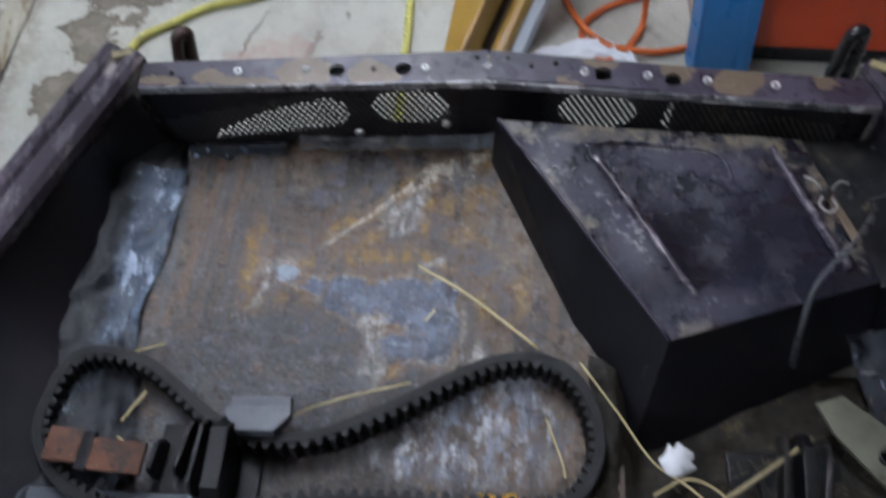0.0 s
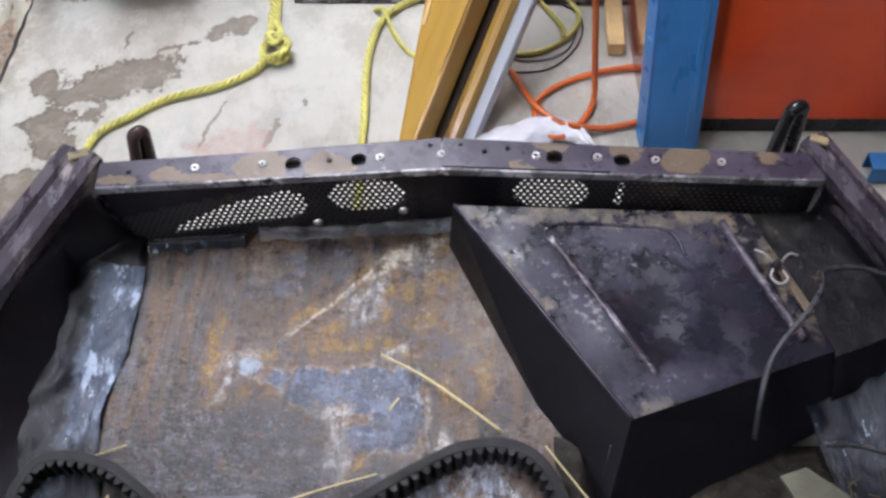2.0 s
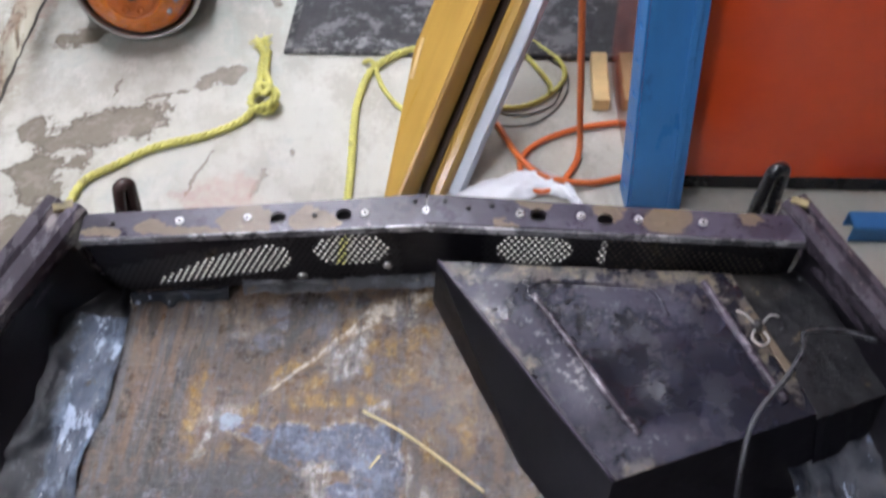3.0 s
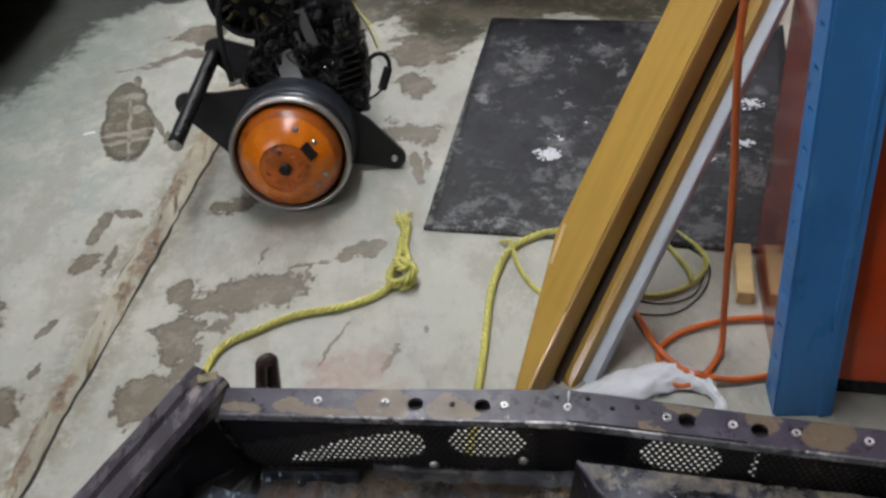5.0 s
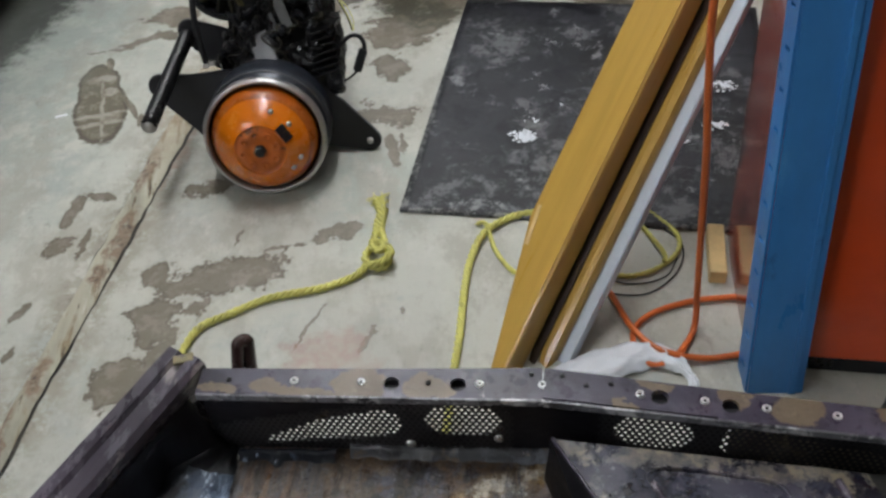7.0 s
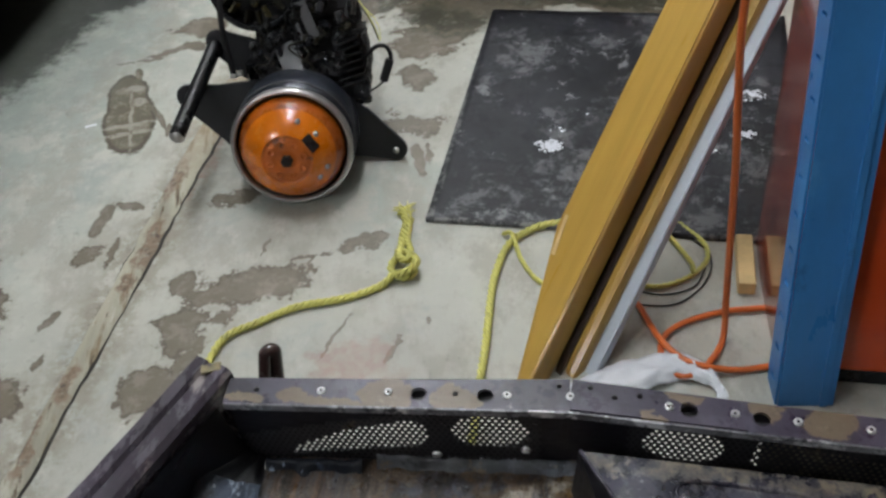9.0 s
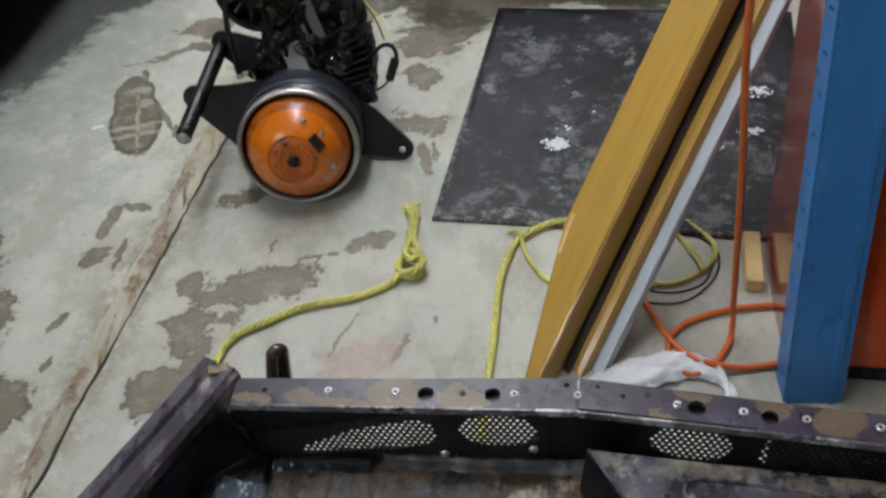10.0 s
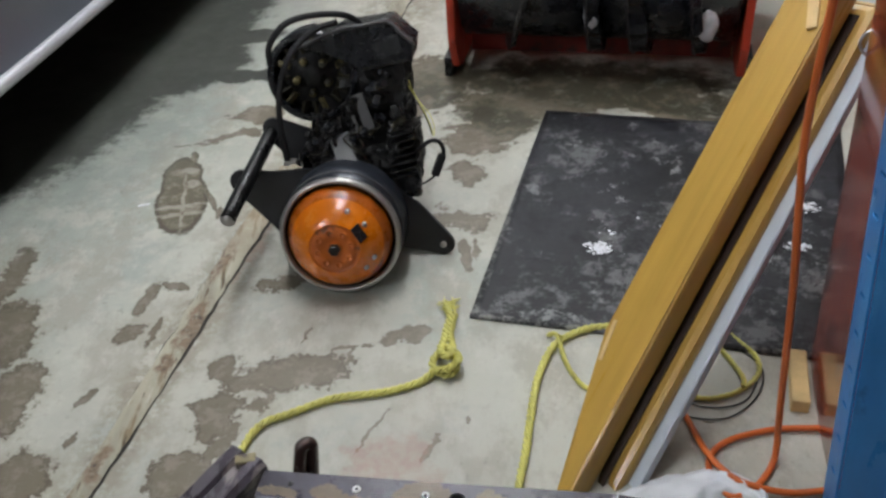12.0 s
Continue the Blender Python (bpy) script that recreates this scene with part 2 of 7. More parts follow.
def field_stains(m, blobs, layers, warp_scale=20.0, warp=0.03, fray_scale=90.0, fray=0.5, stretch=(1, 1, 1)):
    """Stains that share one torn outline. blobs: (x, y, length, width, turn). layers: (from, to, soft, colour, strength,
    mottle scale, mottle at, roughness), from and to being depths inside the outline, 0 at it and 1 in a stain's middle."""
    nt = m.node_tree
    N, L = nt.nodes, nt.links
    b = N["Principled BSDF"]
    tc = N.new("ShaderNodeTexCoord")
    sc = N.new("ShaderNodeMapping")
    sc.inputs["Scale"].default_value = stretch
    L.new(tc.outputs["Object"], sc.inputs["Vector"])

    def noise_tex(scale, rough_=0.68):
        n = N.new("ShaderNodeTexNoise")
        n.inputs["Scale"].default_value, n.inputs["Detail"].default_value, n.inputs["Roughness"].default_value = scale, 8, rough_
        L.new(sc.outputs["Vector"], n.inputs["Vector"])
        return n

    def calc(op, a, c):
        x = N.new("ShaderNodeMath")
        x.operation = op
        for sock, v in ((x.inputs[0], a), (x.inputs[1], c)):
            if isinstance(v, (int, float)):
                sock.default_value = v
            else:
                L.new(v, sock)
        return x.outputs[0]

    def step(v, lo, hi):
        r = N.new("ShaderNodeMapRange")
        r.interpolation_type = "SMOOTHSTEP"
        r.inputs[1].default_value, r.inputs[2].default_value = lo, hi
        L.new(v, r.inputs[0])
        return r.outputs[0]

    big = noise_tex(warp_scale)
    half = N.new("ShaderNodeVectorMath")
    half.operation = "ADD"
    half.inputs[1].default_value = (-warp, -warp, 0)
    L.new(tc.outputs["Object"], half.inputs[0])
    off = N.new("ShaderNodeVectorMath")
    off.operation = "MULTIPLY_ADD"
    L.new(big.outputs["Color"], off.inputs[0])
    off.inputs[1].default_value = (warp * 2, warp * 2, 0)
    L.new(half.outputs[0], off.inputs[2])
    total = None
    for x, y, rx, ry, turn in blobs:
        mp = N.new("ShaderNodeMapping")
        mp.vector_type = "TEXTURE"
        mp.inputs["Location"].default_value = (x, y, 0)
        mp.inputs["Rotation"].default_value = (0, 0, radians(turn))
        mp.inputs["Scale"].default_value = (rx, ry, 1000)
        at = off.outputs[0]
        if total is not None:
            # each stain follows on the one before it, so that the shader needs little room; the flat stains ignore the height
            then = N.new("ShaderNodeVectorMath")
            then.operation = "MULTIPLY_ADD"
            L.new(total, then.inputs[0])
            then.inputs[1].default_value = (0, 0, 0.001)
            L.new(off.outputs[0], then.inputs[2])
            at = then.outputs[0]
        L.new(at, mp.inputs["Vector"])
        ln = N.new("ShaderNodeVectorMath")
        ln.operation = "LENGTH"
        L.new(mp.outputs["Vector"], ln.inputs[0])
        d = calc("SUBTRACT", 1.0, ln.outputs["Value"])
        total = d if total is None else calc("MAXIMUM", total, d)
    fine = noise_tex(fray_scale, 0.7)
    depth = calc("ADD", total, calc("MULTIPLY", calc("SUBTRACT", fine.outputs[0], 0.5), fray * 2))
    for lo, hi, soft, colour, strength, m_scale, m_at, rough in layers:
        f = step(depth, lo - soft, lo + soft)
        if hi < 5:
            f = calc("MULTIPLY", f, calc("SUBTRACT", 1.0, step(depth, hi - soft, hi + soft)))
        if m_scale:
            f = calc("MULTIPLY", f, step(noise_tex(m_scale, 0.75).outputs[0], m_at - 0.06, m_at + 0.06))
        f = calc("MULTIPLY", f, strength)
        old = b.inputs["Base Color"].links[0].from_socket
        x = N.new("ShaderNodeMix")
        x.data_type = "RGBA"
        L.new(f, x.inputs[0])
        L.new(old, x.inputs[6])
        x.inputs[7].default_value = (*colour, 1)
        L.new(x.outputs[2], b.inputs["Base Color"])
        if rough is not None:
            oldr = b.inputs["Roughness"].links[0].from_socket
            y = N.new("ShaderNodeMix")
            y.data_type = "FLOAT"
            L.new(f, y.inputs[0])
            L.new(oldr, y.inputs[2])
            y.inputs[3].default_value = rough
            L.new(y.outputs[0], b.inputs["Roughness"])
    return m


def glow(name, colour, strength):
    m = bpy.data.materials.new(name)
    m.use_nodes = True
    b = m.node_tree.nodes["Principled BSDF"]
    b.inputs["Base Color"].default_value = (0.8, 0.8, 0.8, 1)
    b.inputs["Emission Color"].default_value = (*colour, 1)
    b.inputs["Emission Strength"].default_value = strength
    return m


CONCRETE = material("concrete", (0.49, 0.49, 0.43), 0.62, bump=0.12, bump_scale=260, grain=0.10, grain_scale=14,
                    spots=[((0.39, 0.405, 0.37), 7.0, 0.52, 0.16), ((0.56, 0.55, 0.49), 5.0, 0.55, 0.16), ((0.43, 0.42, 0.37), 26.0, 0.58, 0.12), ((0.24, 0.21, 0.17), 30.0, 0.70, 0.05)])
STAIN, STAIN_RIM = (0.110, 0.082, 0.048), (0.066, 0.048, 0.028)
DAMP = [(-0.25, 9, 0.25, (0.33, 0.31, 0.25), 0.4, 0, 0, None), (-0.02, 9, 0.10, STAIN, 0.82, 0, 0, 0.4), (-0.02, 9, 0.06, (0.26, 0.235, 0.19), 0.6, 26, 0.53, None), (-0.02, 0.16, 0.07, STAIN_RIM, 0.65, 30, 0.46, None), (0.1, 9, 0.2, (0.12, 0.09, 0.065), 0.5, 55, 0.58, None)]
# greenish trodden dust
field_stains(CONCRETE, [(-0.80, 1.70, 0.20, 0.42, 10), (-0.70, 1.95, 0.2, 0.25, 0), (-0.25, 1.28, 0.10, 0.06, 0), (-0.05, 1.25, 0.10, 0.12, 0), (-0.95, 1.2, 0.2, 0.3, 0)], [(-0.1, 9, 0.5, (0.345, 0.385, 0.345), 0.65, 12, 0.47, None)], 6, 0.08, 30, 0.5)
# ground-in dirt and scuffs
field_stains(CONCRETE, [(-0.3, 1.3, 1.2, 1.4, 0)], [(0, 9, 0.3, (0.35, 0.325, 0.27), 0.6, 9, 0.53, None), (0, 9, 0.3, (0.22, 0.20, 0.16), 0.5, 60, 0.63, None), (0, 9, 0.3, (0.58, 0.57, 0.52), 0.5, 24, 0.60, None)], 8, 0.05, 30, 0.4, (1.0, 0.6, 1))
field_stains(CONCRETE, [(-0.50, 1.22, 0.50, 0.045, 76), (-0.60, 0.80, 0.30, 0.04, 76), (-0.38, 1.70, 0.30, 0.06, 76), (-0.20, 2.45, 0.45, 0.09, 76)], [(-0.2, 9, 0.5, (0.26, 0.225, 0.16), 0.6, 30, 0.48, None), (0.2, 9, 0.4, (0.13, 0.10, 0.065), 0.6, 44, 0.57, None)], 14, 0.03, 50, 0.6)
field_stains(CONCRETE, [(-0.305, 1.075, 0.080, 0.042, 6), (-0.425, 1.09, 0.030, 0.040, 10), (-0.375, 1.06, 0.05, 0.018, 20), (-0.425, 0.99, 0.036, 0.050, -12), (-0.45, 0.872, 0.055, 0.042, 20), (-0.40, 0.93, 0.014, 0.05, -10), (-0.36, 1.005, 0.03, 0.012, 40),
                        (-0.83, 1.20, 0.055, 0.085, 10), (-0.77, 1.04, 0.045, 0.080, 0), (-0.70, 0.875, 0.050, 0.055, 0), (-0.88, 1.37, 0.03, 0.08, 0), (-0.36, 1.30, 0.055, 0.020, 14), (-0.20, 1.13, 0.014, 0.006, 0), (-0.13, 1.15, 0.05, 0.016, 10)],
             DAMP, 16, 0.055, 60, 0.55)
field_stains(CONCRETE, [(-0.56, 1.303, 0.028, 0.010, -20), (-0.602, 1.27, 0.014, 0.045, -12), (-0.612, 1.185, 0.028, 0.020, 35), (-0.57, 1.185, 0.006, 0.035, -6),
                        (-0.64, 1.035, 0.007, 0.026, -28), (-0.64, 0.95, 0.006, 0.018, -15), (-0.034, 0.955, 0.004, 0.010, 0), (-0.235, 1.123, 0.018, 0.004, 0), (-0.225, 1.10, 0.003, 0.02, -10),
                        (-0.03, 1.35, 0.010, 0.050, 8), (-0.012, 1.37, 0.006, 0.030, 5), (-0.60, 1.80, 0.03, 0.006, 0), (-0.655, 1.795, 0.02, 0.004, 0), (-0.09, 0.905, 0.004, 0.03, -25), (-0.18, 0.94, 0.003, 0.05, -30), (-0.30, 1.16, 0.003, 0.02, -20)],
             DAMP, 26, 0.022, 90, 0.6)
# round stain crossed by pale lines
RINGED = [(-0.02, 9, 0.05, (0.19, 0.165, 0.12), 0.85, 0, 0, None), (0.02, 9, 0.06, (0.10, 0.08, 0.048), 0.85, 30, 0.46, None), (-0.04, 0.12, 0.05, (0.06, 0.045, 0.028), 0.85, 40, 0.36, None)]
field_stains(CONCRETE, [(-0.607, 1.575, 0.052, 0.112, 9), (-0.625, 1.660, 0.042, 0.085, 9), (-0.615, 1.745, 0.008, 0.025, 9)], RINGED, 16, 0.014, 60, 0.15)
field_stains(CONCRETE, [(-0.545, 1.575, 0.006, 0.045, 25), (-0.520, 1.53, 0.005, 0.02, 0)], DAMP, 16, 0.008, 60, 0.3)
field_stains(CONCRETE, [(-0.605, 1.58, 0.004, 0.10, 9), (-0.605, 1.530, 0.05, 0.007, 6), (-0.605, 1.560, 0.05, 0.006, 6), (-0.60, 1.64, 0.014, 0.014, 30), (-0.615, 1.69, 0.02, 0.012, 0)], [(-0.1, 9, 0.3, (0.36, 0.345, 0.29), 0.75, 40, 0.42, None)], 20, 0.012, 70, 0.5)
# wet ground between the machines
field_stains(CONCRETE, [(-0.49, 1.925, 0.055, 0.045, 10), (-0.55, 1.83, 0.06, 0.016, 8), (0.03, 1.78, 0.08, 0.10, -25), (-0.03, 1.46, 0.055, 0.035, -20), (0.10, 1.90, 0.16, 0.05, -10), (0.34, 1.90, 0.25, 0.05, -12), (-0.03, 1.62, 0.03, 0.05, 0),
                        (0.25, 1.99, 0.30, 0.09, -12), (-0.10, 2.05, 0.10, 0.12, 0), (0.20, 1.82, 0.14, 0.020, -14), (0.48, 1.80, 0.16, 0.02, -14), (-0.15, 1.95, 0.05, 0.10, 0)],
             DAMP, 9, 0.10, 34, 0.6)
# wet mud in front of the blower, darkened for the shadow it casts
field_stains(CONCRETE, [(0.28, 1.99, 0.36, 0.10, -12), (0.04, 1.84, 0.09, 0.06, -25), (0.45, 1.86, 0.20, 0.04, -14), (-0.12, 1.98, 0.10, 0.05, -10)],
             [(-0.1, 9, 0.4, (0.045, 0.042, 0.026), 0.9, 13, 0.44, 0.35), (0.1, 9, 0.4, (0.30, 0.31, 0.27), 0.5, 22, 0.58, None)], 9, 0.09, 34, 0.7)
blob_stains(CONCRETE, [(-0.155, 0.885, 0.06, 0.045, 0, 0.55), (-0.17, 0.83, 0.09, 0.03, 10, 0.4), (-0.44, 1.42, 0.03, 0.09, -8, 0.5)], (0.33, 0.17, 0.12), 24.0, 0.8, 0.5, 0.4, 0.6)
# melt water round the car, with the car's shade painted into it
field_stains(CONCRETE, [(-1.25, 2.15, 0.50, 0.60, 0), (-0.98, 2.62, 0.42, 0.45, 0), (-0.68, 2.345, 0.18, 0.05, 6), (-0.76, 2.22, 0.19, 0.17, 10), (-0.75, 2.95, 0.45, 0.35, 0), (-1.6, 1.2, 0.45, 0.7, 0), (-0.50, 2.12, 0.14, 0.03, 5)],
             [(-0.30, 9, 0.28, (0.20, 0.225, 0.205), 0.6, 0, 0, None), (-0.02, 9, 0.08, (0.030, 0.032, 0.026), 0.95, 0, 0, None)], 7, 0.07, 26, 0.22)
JOINT = material("joint_filler", (0.38, 0.355, 0.275), 0.75, bump=0.4, bump_scale=90, grain=0.2, grain_scale=50, stretch=(3, 0.5, 1),
                 spots=[((0.48, 0.46, 0.38), 12, 0.52, 0.10), ((0.25, 0.20, 0.125), 18, 0.53, 0.08), ((0.11, 0.08, 0.05), 30, 0.585, 0.06), ((0.55, 0.53, 0.46), 60, 0.62, 0.05)])
field_stains(JOINT, [(-0.505, 1.165, 0.016, 0.025, -10), (-0.50, 1.22, 0.012, 0.03, -10), (-0.485, 1.37, 0.014, 0.045, -10), (-0.53, 1.10, 0.01, 0.02, 0), (-0.58, 0.90, 0.012, 0.03, 0), (-0.62, 0.8, 0.012, 0.05, 0)],
             [(-0.3, 9, 0.3, (0.22, 0.15, 0.10), 0.8, 45, 0.45, None), (0.2, 9, 0.3, (0.07, 0.045, 0.035), 0.8, 50, 0.52, None)], 22, 0.03, 60, 0.6)
field_stains(JOINT, [(-0.45, 1.50, 0.05, 0.10, -10), (-0.40, 1.65, 0.05, 0.10, -10)], [(-0.2, 9, 0.4, (0.34, 0.27, 0.19), 0.5, 40, 0.45, None)], 16, 0.03, 60, 0.5)
WALL = material("wall_paint", (0.22, 0.22, 0.21), 0.8, bump=0.05, grain=0.06, grain_scale=10)
CEILING = material("ceiling_paint", (0.74, 0.74, 0.72), 0.85, grain=0.04)
BLACK_PAINT = material("worn_black_paint", (0.006, 0.0055, 0.008), 0.42, bump=0.22, bump_scale=70, grain=0.4, grain_scale=30,
                       spots=[((0.018, 0.016, 0.022), 9, 0.56, 0.14), ((0.05, 0.04, 0.03), 22, 0.70, 0.06), ((0.09, 0.085, 0.085), 70, 0.72, 0.05)])
LID_PAINT = material("scuffed_black_lid_paint", (0.007, 0.0075, 0.016), 0.24, bump=0.16, bump_scale=55, grain=0.5, grain_scale=26, rough_var=0.14,
                     fine=0.75, spots=[((0.018, 0.018, 0.036), 7, 0.47, 0.25), ((0.07, 0.056, 0.042), 15, 0.62, 0.12), ((0.22, 0.21, 0.22), 90, 0.68, 0.04)])
CAMO = material("old_camouflage_paint", (0.038, 0.031, 0.050), 0.32, bump=0.2, bump_scale=80, grain=0.3, grain_scale=40, fine=0.6,
                spots=[((0.058, 0.050, 0.072), 9, 0.52, 0.06), ((0.022, 0.018, 0.030), 7.0, 0.57, 0.03), ((0.26, 0.23, 0.24), 60, 0.70, 0.05), ((0.02, 0.018, 0.022), 40, 0.66, 0.06)])
TAN = [(0.0, 9, 0.05, (0.145, 0.106, 0.066), 0.88, 0, 0, 0.4), (0.1, 9, 0.2, (0.09, 0.068, 0.05), 0.6, 60, 0.57, None), (0.1, 9, 0.2, (0.27, 0.21, 0.15), 0.5, 40, 0.60, None)]
field_stains(CAMO, [(-0.272, -0.029, 0.040, 0.008, -10), (-0.234, -0.032, 0.040, 0.005, -3), (-0.192, -0.016, 0.028, 0.022, 3), (-0.119, -0.012, 0.030, 0.018, 4), (0.081, -0.020, 0.016, 0.006, -2),
                    (0.192, -0.002, 0.016, 0.014, -8), (0.255, -0.012, 0.028, 0.020, -2), (-0.345, -0.03, 0.02, 0.008, 0), (0.34, -0.012, 0.012, 0.01, 0), (0.115, 0.008, 0.018, 0.006, 0)], TAN, 26, 0.022, 60, 0.40)
# pale grey of the front lip paints the bright highlight along it
LIP_HIGHLIGHT = material("lip_highlight_grey", (0.20, 0.20, 0.22), 0.28, 0.3, bump=0.3, bump_scale=90, grain=0.4, grain_scale=40, spots=[((0.03, 0.028, 0.034), 14, 0.56, 0.1), ((0.60, 0.60, 0.62), 24, 0.54, 0.08)])
LEDGE = material("dirty_black_paint", (0.009, 0.009, 0.011), 0.4, bump=0.6, bump_scale=80, grain=0.5, grain_scale=40,
                 spots=[((0.024, 0.022, 0.020), 12, 0.52, 0.12), ((0.10, 0.105, 0.125), 34, 0.61, 0.07), ((0.12, 0.09, 0.05), 24, 0.62, 0.06)])
RUST = material("rusty_pan", (0.088, 0.054, 0.031), 0.33, 0.0, bump=0.6, bump_scale=110, grain=0.45, grain_scale=70, rough_var=0.2, fine=0.8,
                spots=[((0.145, 0.105, 0.072), 9, 0.50, 0.10), ((0.085, 0.085, 0.10), 7, 0.54, 0.08), ((0.055, 0.042, 0.038), 15, 0.545, 0.07), ((0.19, 0.105, 0.05), 20, 0.57, 0.07),
                       ((0.25, 0.18, 0.12), 34, 0.575, 0.06), ((0.025, 0.022, 0.024), 34, 0.575, 0.05), ((0.36, 0.33, 0.30), 70, 0.66, 0.05)])
DARK_STRIP = material("dark_blue_worn_paint", (0.007, 0.009, 0.015), 0.34, 0.0, bump=0.8, bump_scale=40, grain=0.5, grain_scale=26, fine=0.7,
                      spots=[((0.055, 0.075, 0.125), 18, 0.55, 0.09), ((0.34, 0.41, 0.56), 34, 0.60, 0.06), ((0.010, 0.010, 0.013), 12, 0.53, 0.10), ((0.07, 0.055, 0.04), 20, 0.62, 0.06)], stretch=(2.2, 0.7, 1))
# worn dark paint whose blue-white tones stand for reflected lamp light
BLUE_SHEEN = material("worn_paint_with_blue_sheen", (0.070, 0.086, 0.120), 0.26, 0.0, bump=1.0, bump_scale=34, grain=0.5, grain_scale=26, fine=0.7,
                     spots=[((0.16, 0.20, 0.27), 15, 0.49, 0.10), ((0.38, 0.45, 0.58), 30, 0.555, 0.06), ((0.022, 0.025, 0.034), 16, 0.55, 0.08), ((0.07, 0.055, 0.04), 20, 0.62, 0.06), ((0.50, 0.55, 0.63), 60, 0.62, 0.04)], stretch=(2.0, 0.8, 1))
# black along the outer edge of the strip; shade painted over its near end
field_stains(BLUE_SHEEN, [(-0.412, -0.22, 0.026, 0.30, 0), (-0.385, -0.47, 0.06, 0.10, 0), (-0.36, -0.40, 0.022, 0.07, 0), (-0.345, -0.37, 0.03, 0.07, 0)], [(-0.25, 9, 0.35, (0.010, 0.011, 0.014), 0.95, 0, 0, 0.4)], 24, 0.02, 60, 0.7)
STEEL = material("bare_steel", (0.48, 0.47, 0.46), 0.38, 0.9, bump=0.15, grain=0.2, grain_scale=80, spots=[((0.16, 0.13, 0.11), 30, 0.62, 0.1)])
RIVET = material("rivet_aluminium", (0.72, 0.72, 0.72), 0.3, 0.9)
RUBBER = material("black_rubber", (0.014, 0.014, 0.016), 0.62, bump=0.3, bump_scale=150, grain=0.3, grain_scale=60,
                  spots=[((0.032, 0.031, 0.032), 12, 0.6, 0.15)])
MAT_RUBBER = material("dusty_rubber_mat", (0.018, 0.018, 0.022), 0.42, bump=0.3, bump_scale=300, grain=0.6, grain_scale=26, fine=0.80,
                      spots=[((0.115, 0.115, 0.12), 7, 0.51, 0.07), ((0.008, 0.008, 0.011), 11, 0.51, 0.06), ((0.20, 0.20, 0.205), 15, 0.575, 0.05), ((0.22, 0.22, 0.22), 34, 0.62, 0.08), ((0.35, 0.35, 0.35), 90, 0.70, 0.04)])
field_stains(MAT_RUBBER, [(0.006, 0.35, 0.007, 0.37, 0), (0.31, 0.004, 0.33, 0.006, 0)],
             [(-0.2, 9, 0.3, (0.30, 0.30, 0.29), 0.7, 50, 0.52, None)], 20, 0.012, 60, 0.7)
RAIL_PAINT = material("scuffed_purple_black_paint", (0.070, 0.058, 0.076), 0.27, bump=0.25, bump_scale=70, grain=0.4, grain_scale=40, stretch=(1, 0.35, 1), spots=[((0.022, 0.018, 0.024), 10, 0.55, 0.12), ((0.22, 0.19, 0.19), 34, 0.58, 0.08), ((0.15, 0.11, 0.07), 9, 0.66, 0.03)])
BEAM_PAINT = material("blue_grey_enamel", (0.05, 0.057, 0.075), 0.45, bump=0.1, grain=0.25, grain_scale=40,
                      spots=[((0.03, 0.03, 0.035), 12, 0.58, 0.12), ((0.2, 0.2, 0.22), 50, 0.70, 0.05)])
BRICK_RUST = material("orange_rust", (0.10, 0.038, 0.020), 0.7, bump=0.5, bump_scale=120, grain=0.5, grain_scale=50, spots=[((0.03, 0.018, 0.014), 26, 0.52, 0.1), ((0.20, 0.085, 0.035), 60, 0.60, 0.06)])
STRAW = material("dry_straw", (0.66, 0.55, 0.28), 0.6, grain=0.2, grain_scale=200)
TWIG = material("grey_twig", (0.30, 0.25, 0.14), 0.7, grain=0.3, grain_scale=120)
PAPER = material("white_plastic_film", (0.78, 0.80, 0.84), 0.35, bump=0.2, bump_scale=40, grain=0.06, grain_scale=20)
ROPE = material("yellow_poly_rope", (0.62, 0.59, 0.155), 0.5, grain=0.2, grain_scale=120, spots=[((0.36, 0.33, 0.11), 16, 0.56, 0.12)])
CORD = material("orange_cord_jacket", (0.62, 0.135, 0.025), 0.4, grain=0.12, grain_scale=60, spots=[((0.4, 0.09, 0.03), 25, 0.66, 0.1)])
OAK = material("varnished_yellow_wood", (0.51, 0.305, 0.055), 0.36, bump=0.05, bump_scale=120, grain=0.16, grain_scale=60, coat=0.15,
               spots=[((0.36, 0.185, 0.022), 25, 0.54, 0.14), ((0.50, 0.36, 0.10), 40, 0.62, 0.1)], stretch=(1, 1, 0.06))
PALE_WOOD = material("pale_sawn_wood", (0.62, 0.44, 0.20), 0.6, bump=0.1, grain=0.15, grain_scale=90)
GAP_SHADE = material("board_gap_shade", (0.028, 0.013, 0.006), 0.5, grain=0.3, grain_scale=60, stretch=(1, 1, 0.1))
WHITE_PANEL = material("white_laminate", (0.52, 0.57, 0.63), 0.4, grain=0.05)
BLUE = material("chipped_blue_enamel", (0.040, 0.21, 0.54), 0.36, bump=0.15, bump_scale=60, grain=0.16, grain_scale=20,
                spots=[((0.08, 0.29, 0.62), 6, 0.54, 0.16), ((0.02, 0.11, 0.32), 13, 0.60, 0.08), ((0.14, 0.10, 0.05), 24, 0.645, 0.05), ((0.30, 0.38, 0.48), 60, 0.69, 0.04)], stretch=(1, 1, 0.5))
ORANGE_PANEL = material("red_orange_enamel", (0.58, 0.062, 0.010), 0.16, grain=0.10, grain_scale=12,
                        spots=[((0.48, 0.045, 0.01), 5, 0.55, 0.2)], coat=0.35, rough_var=0.04)
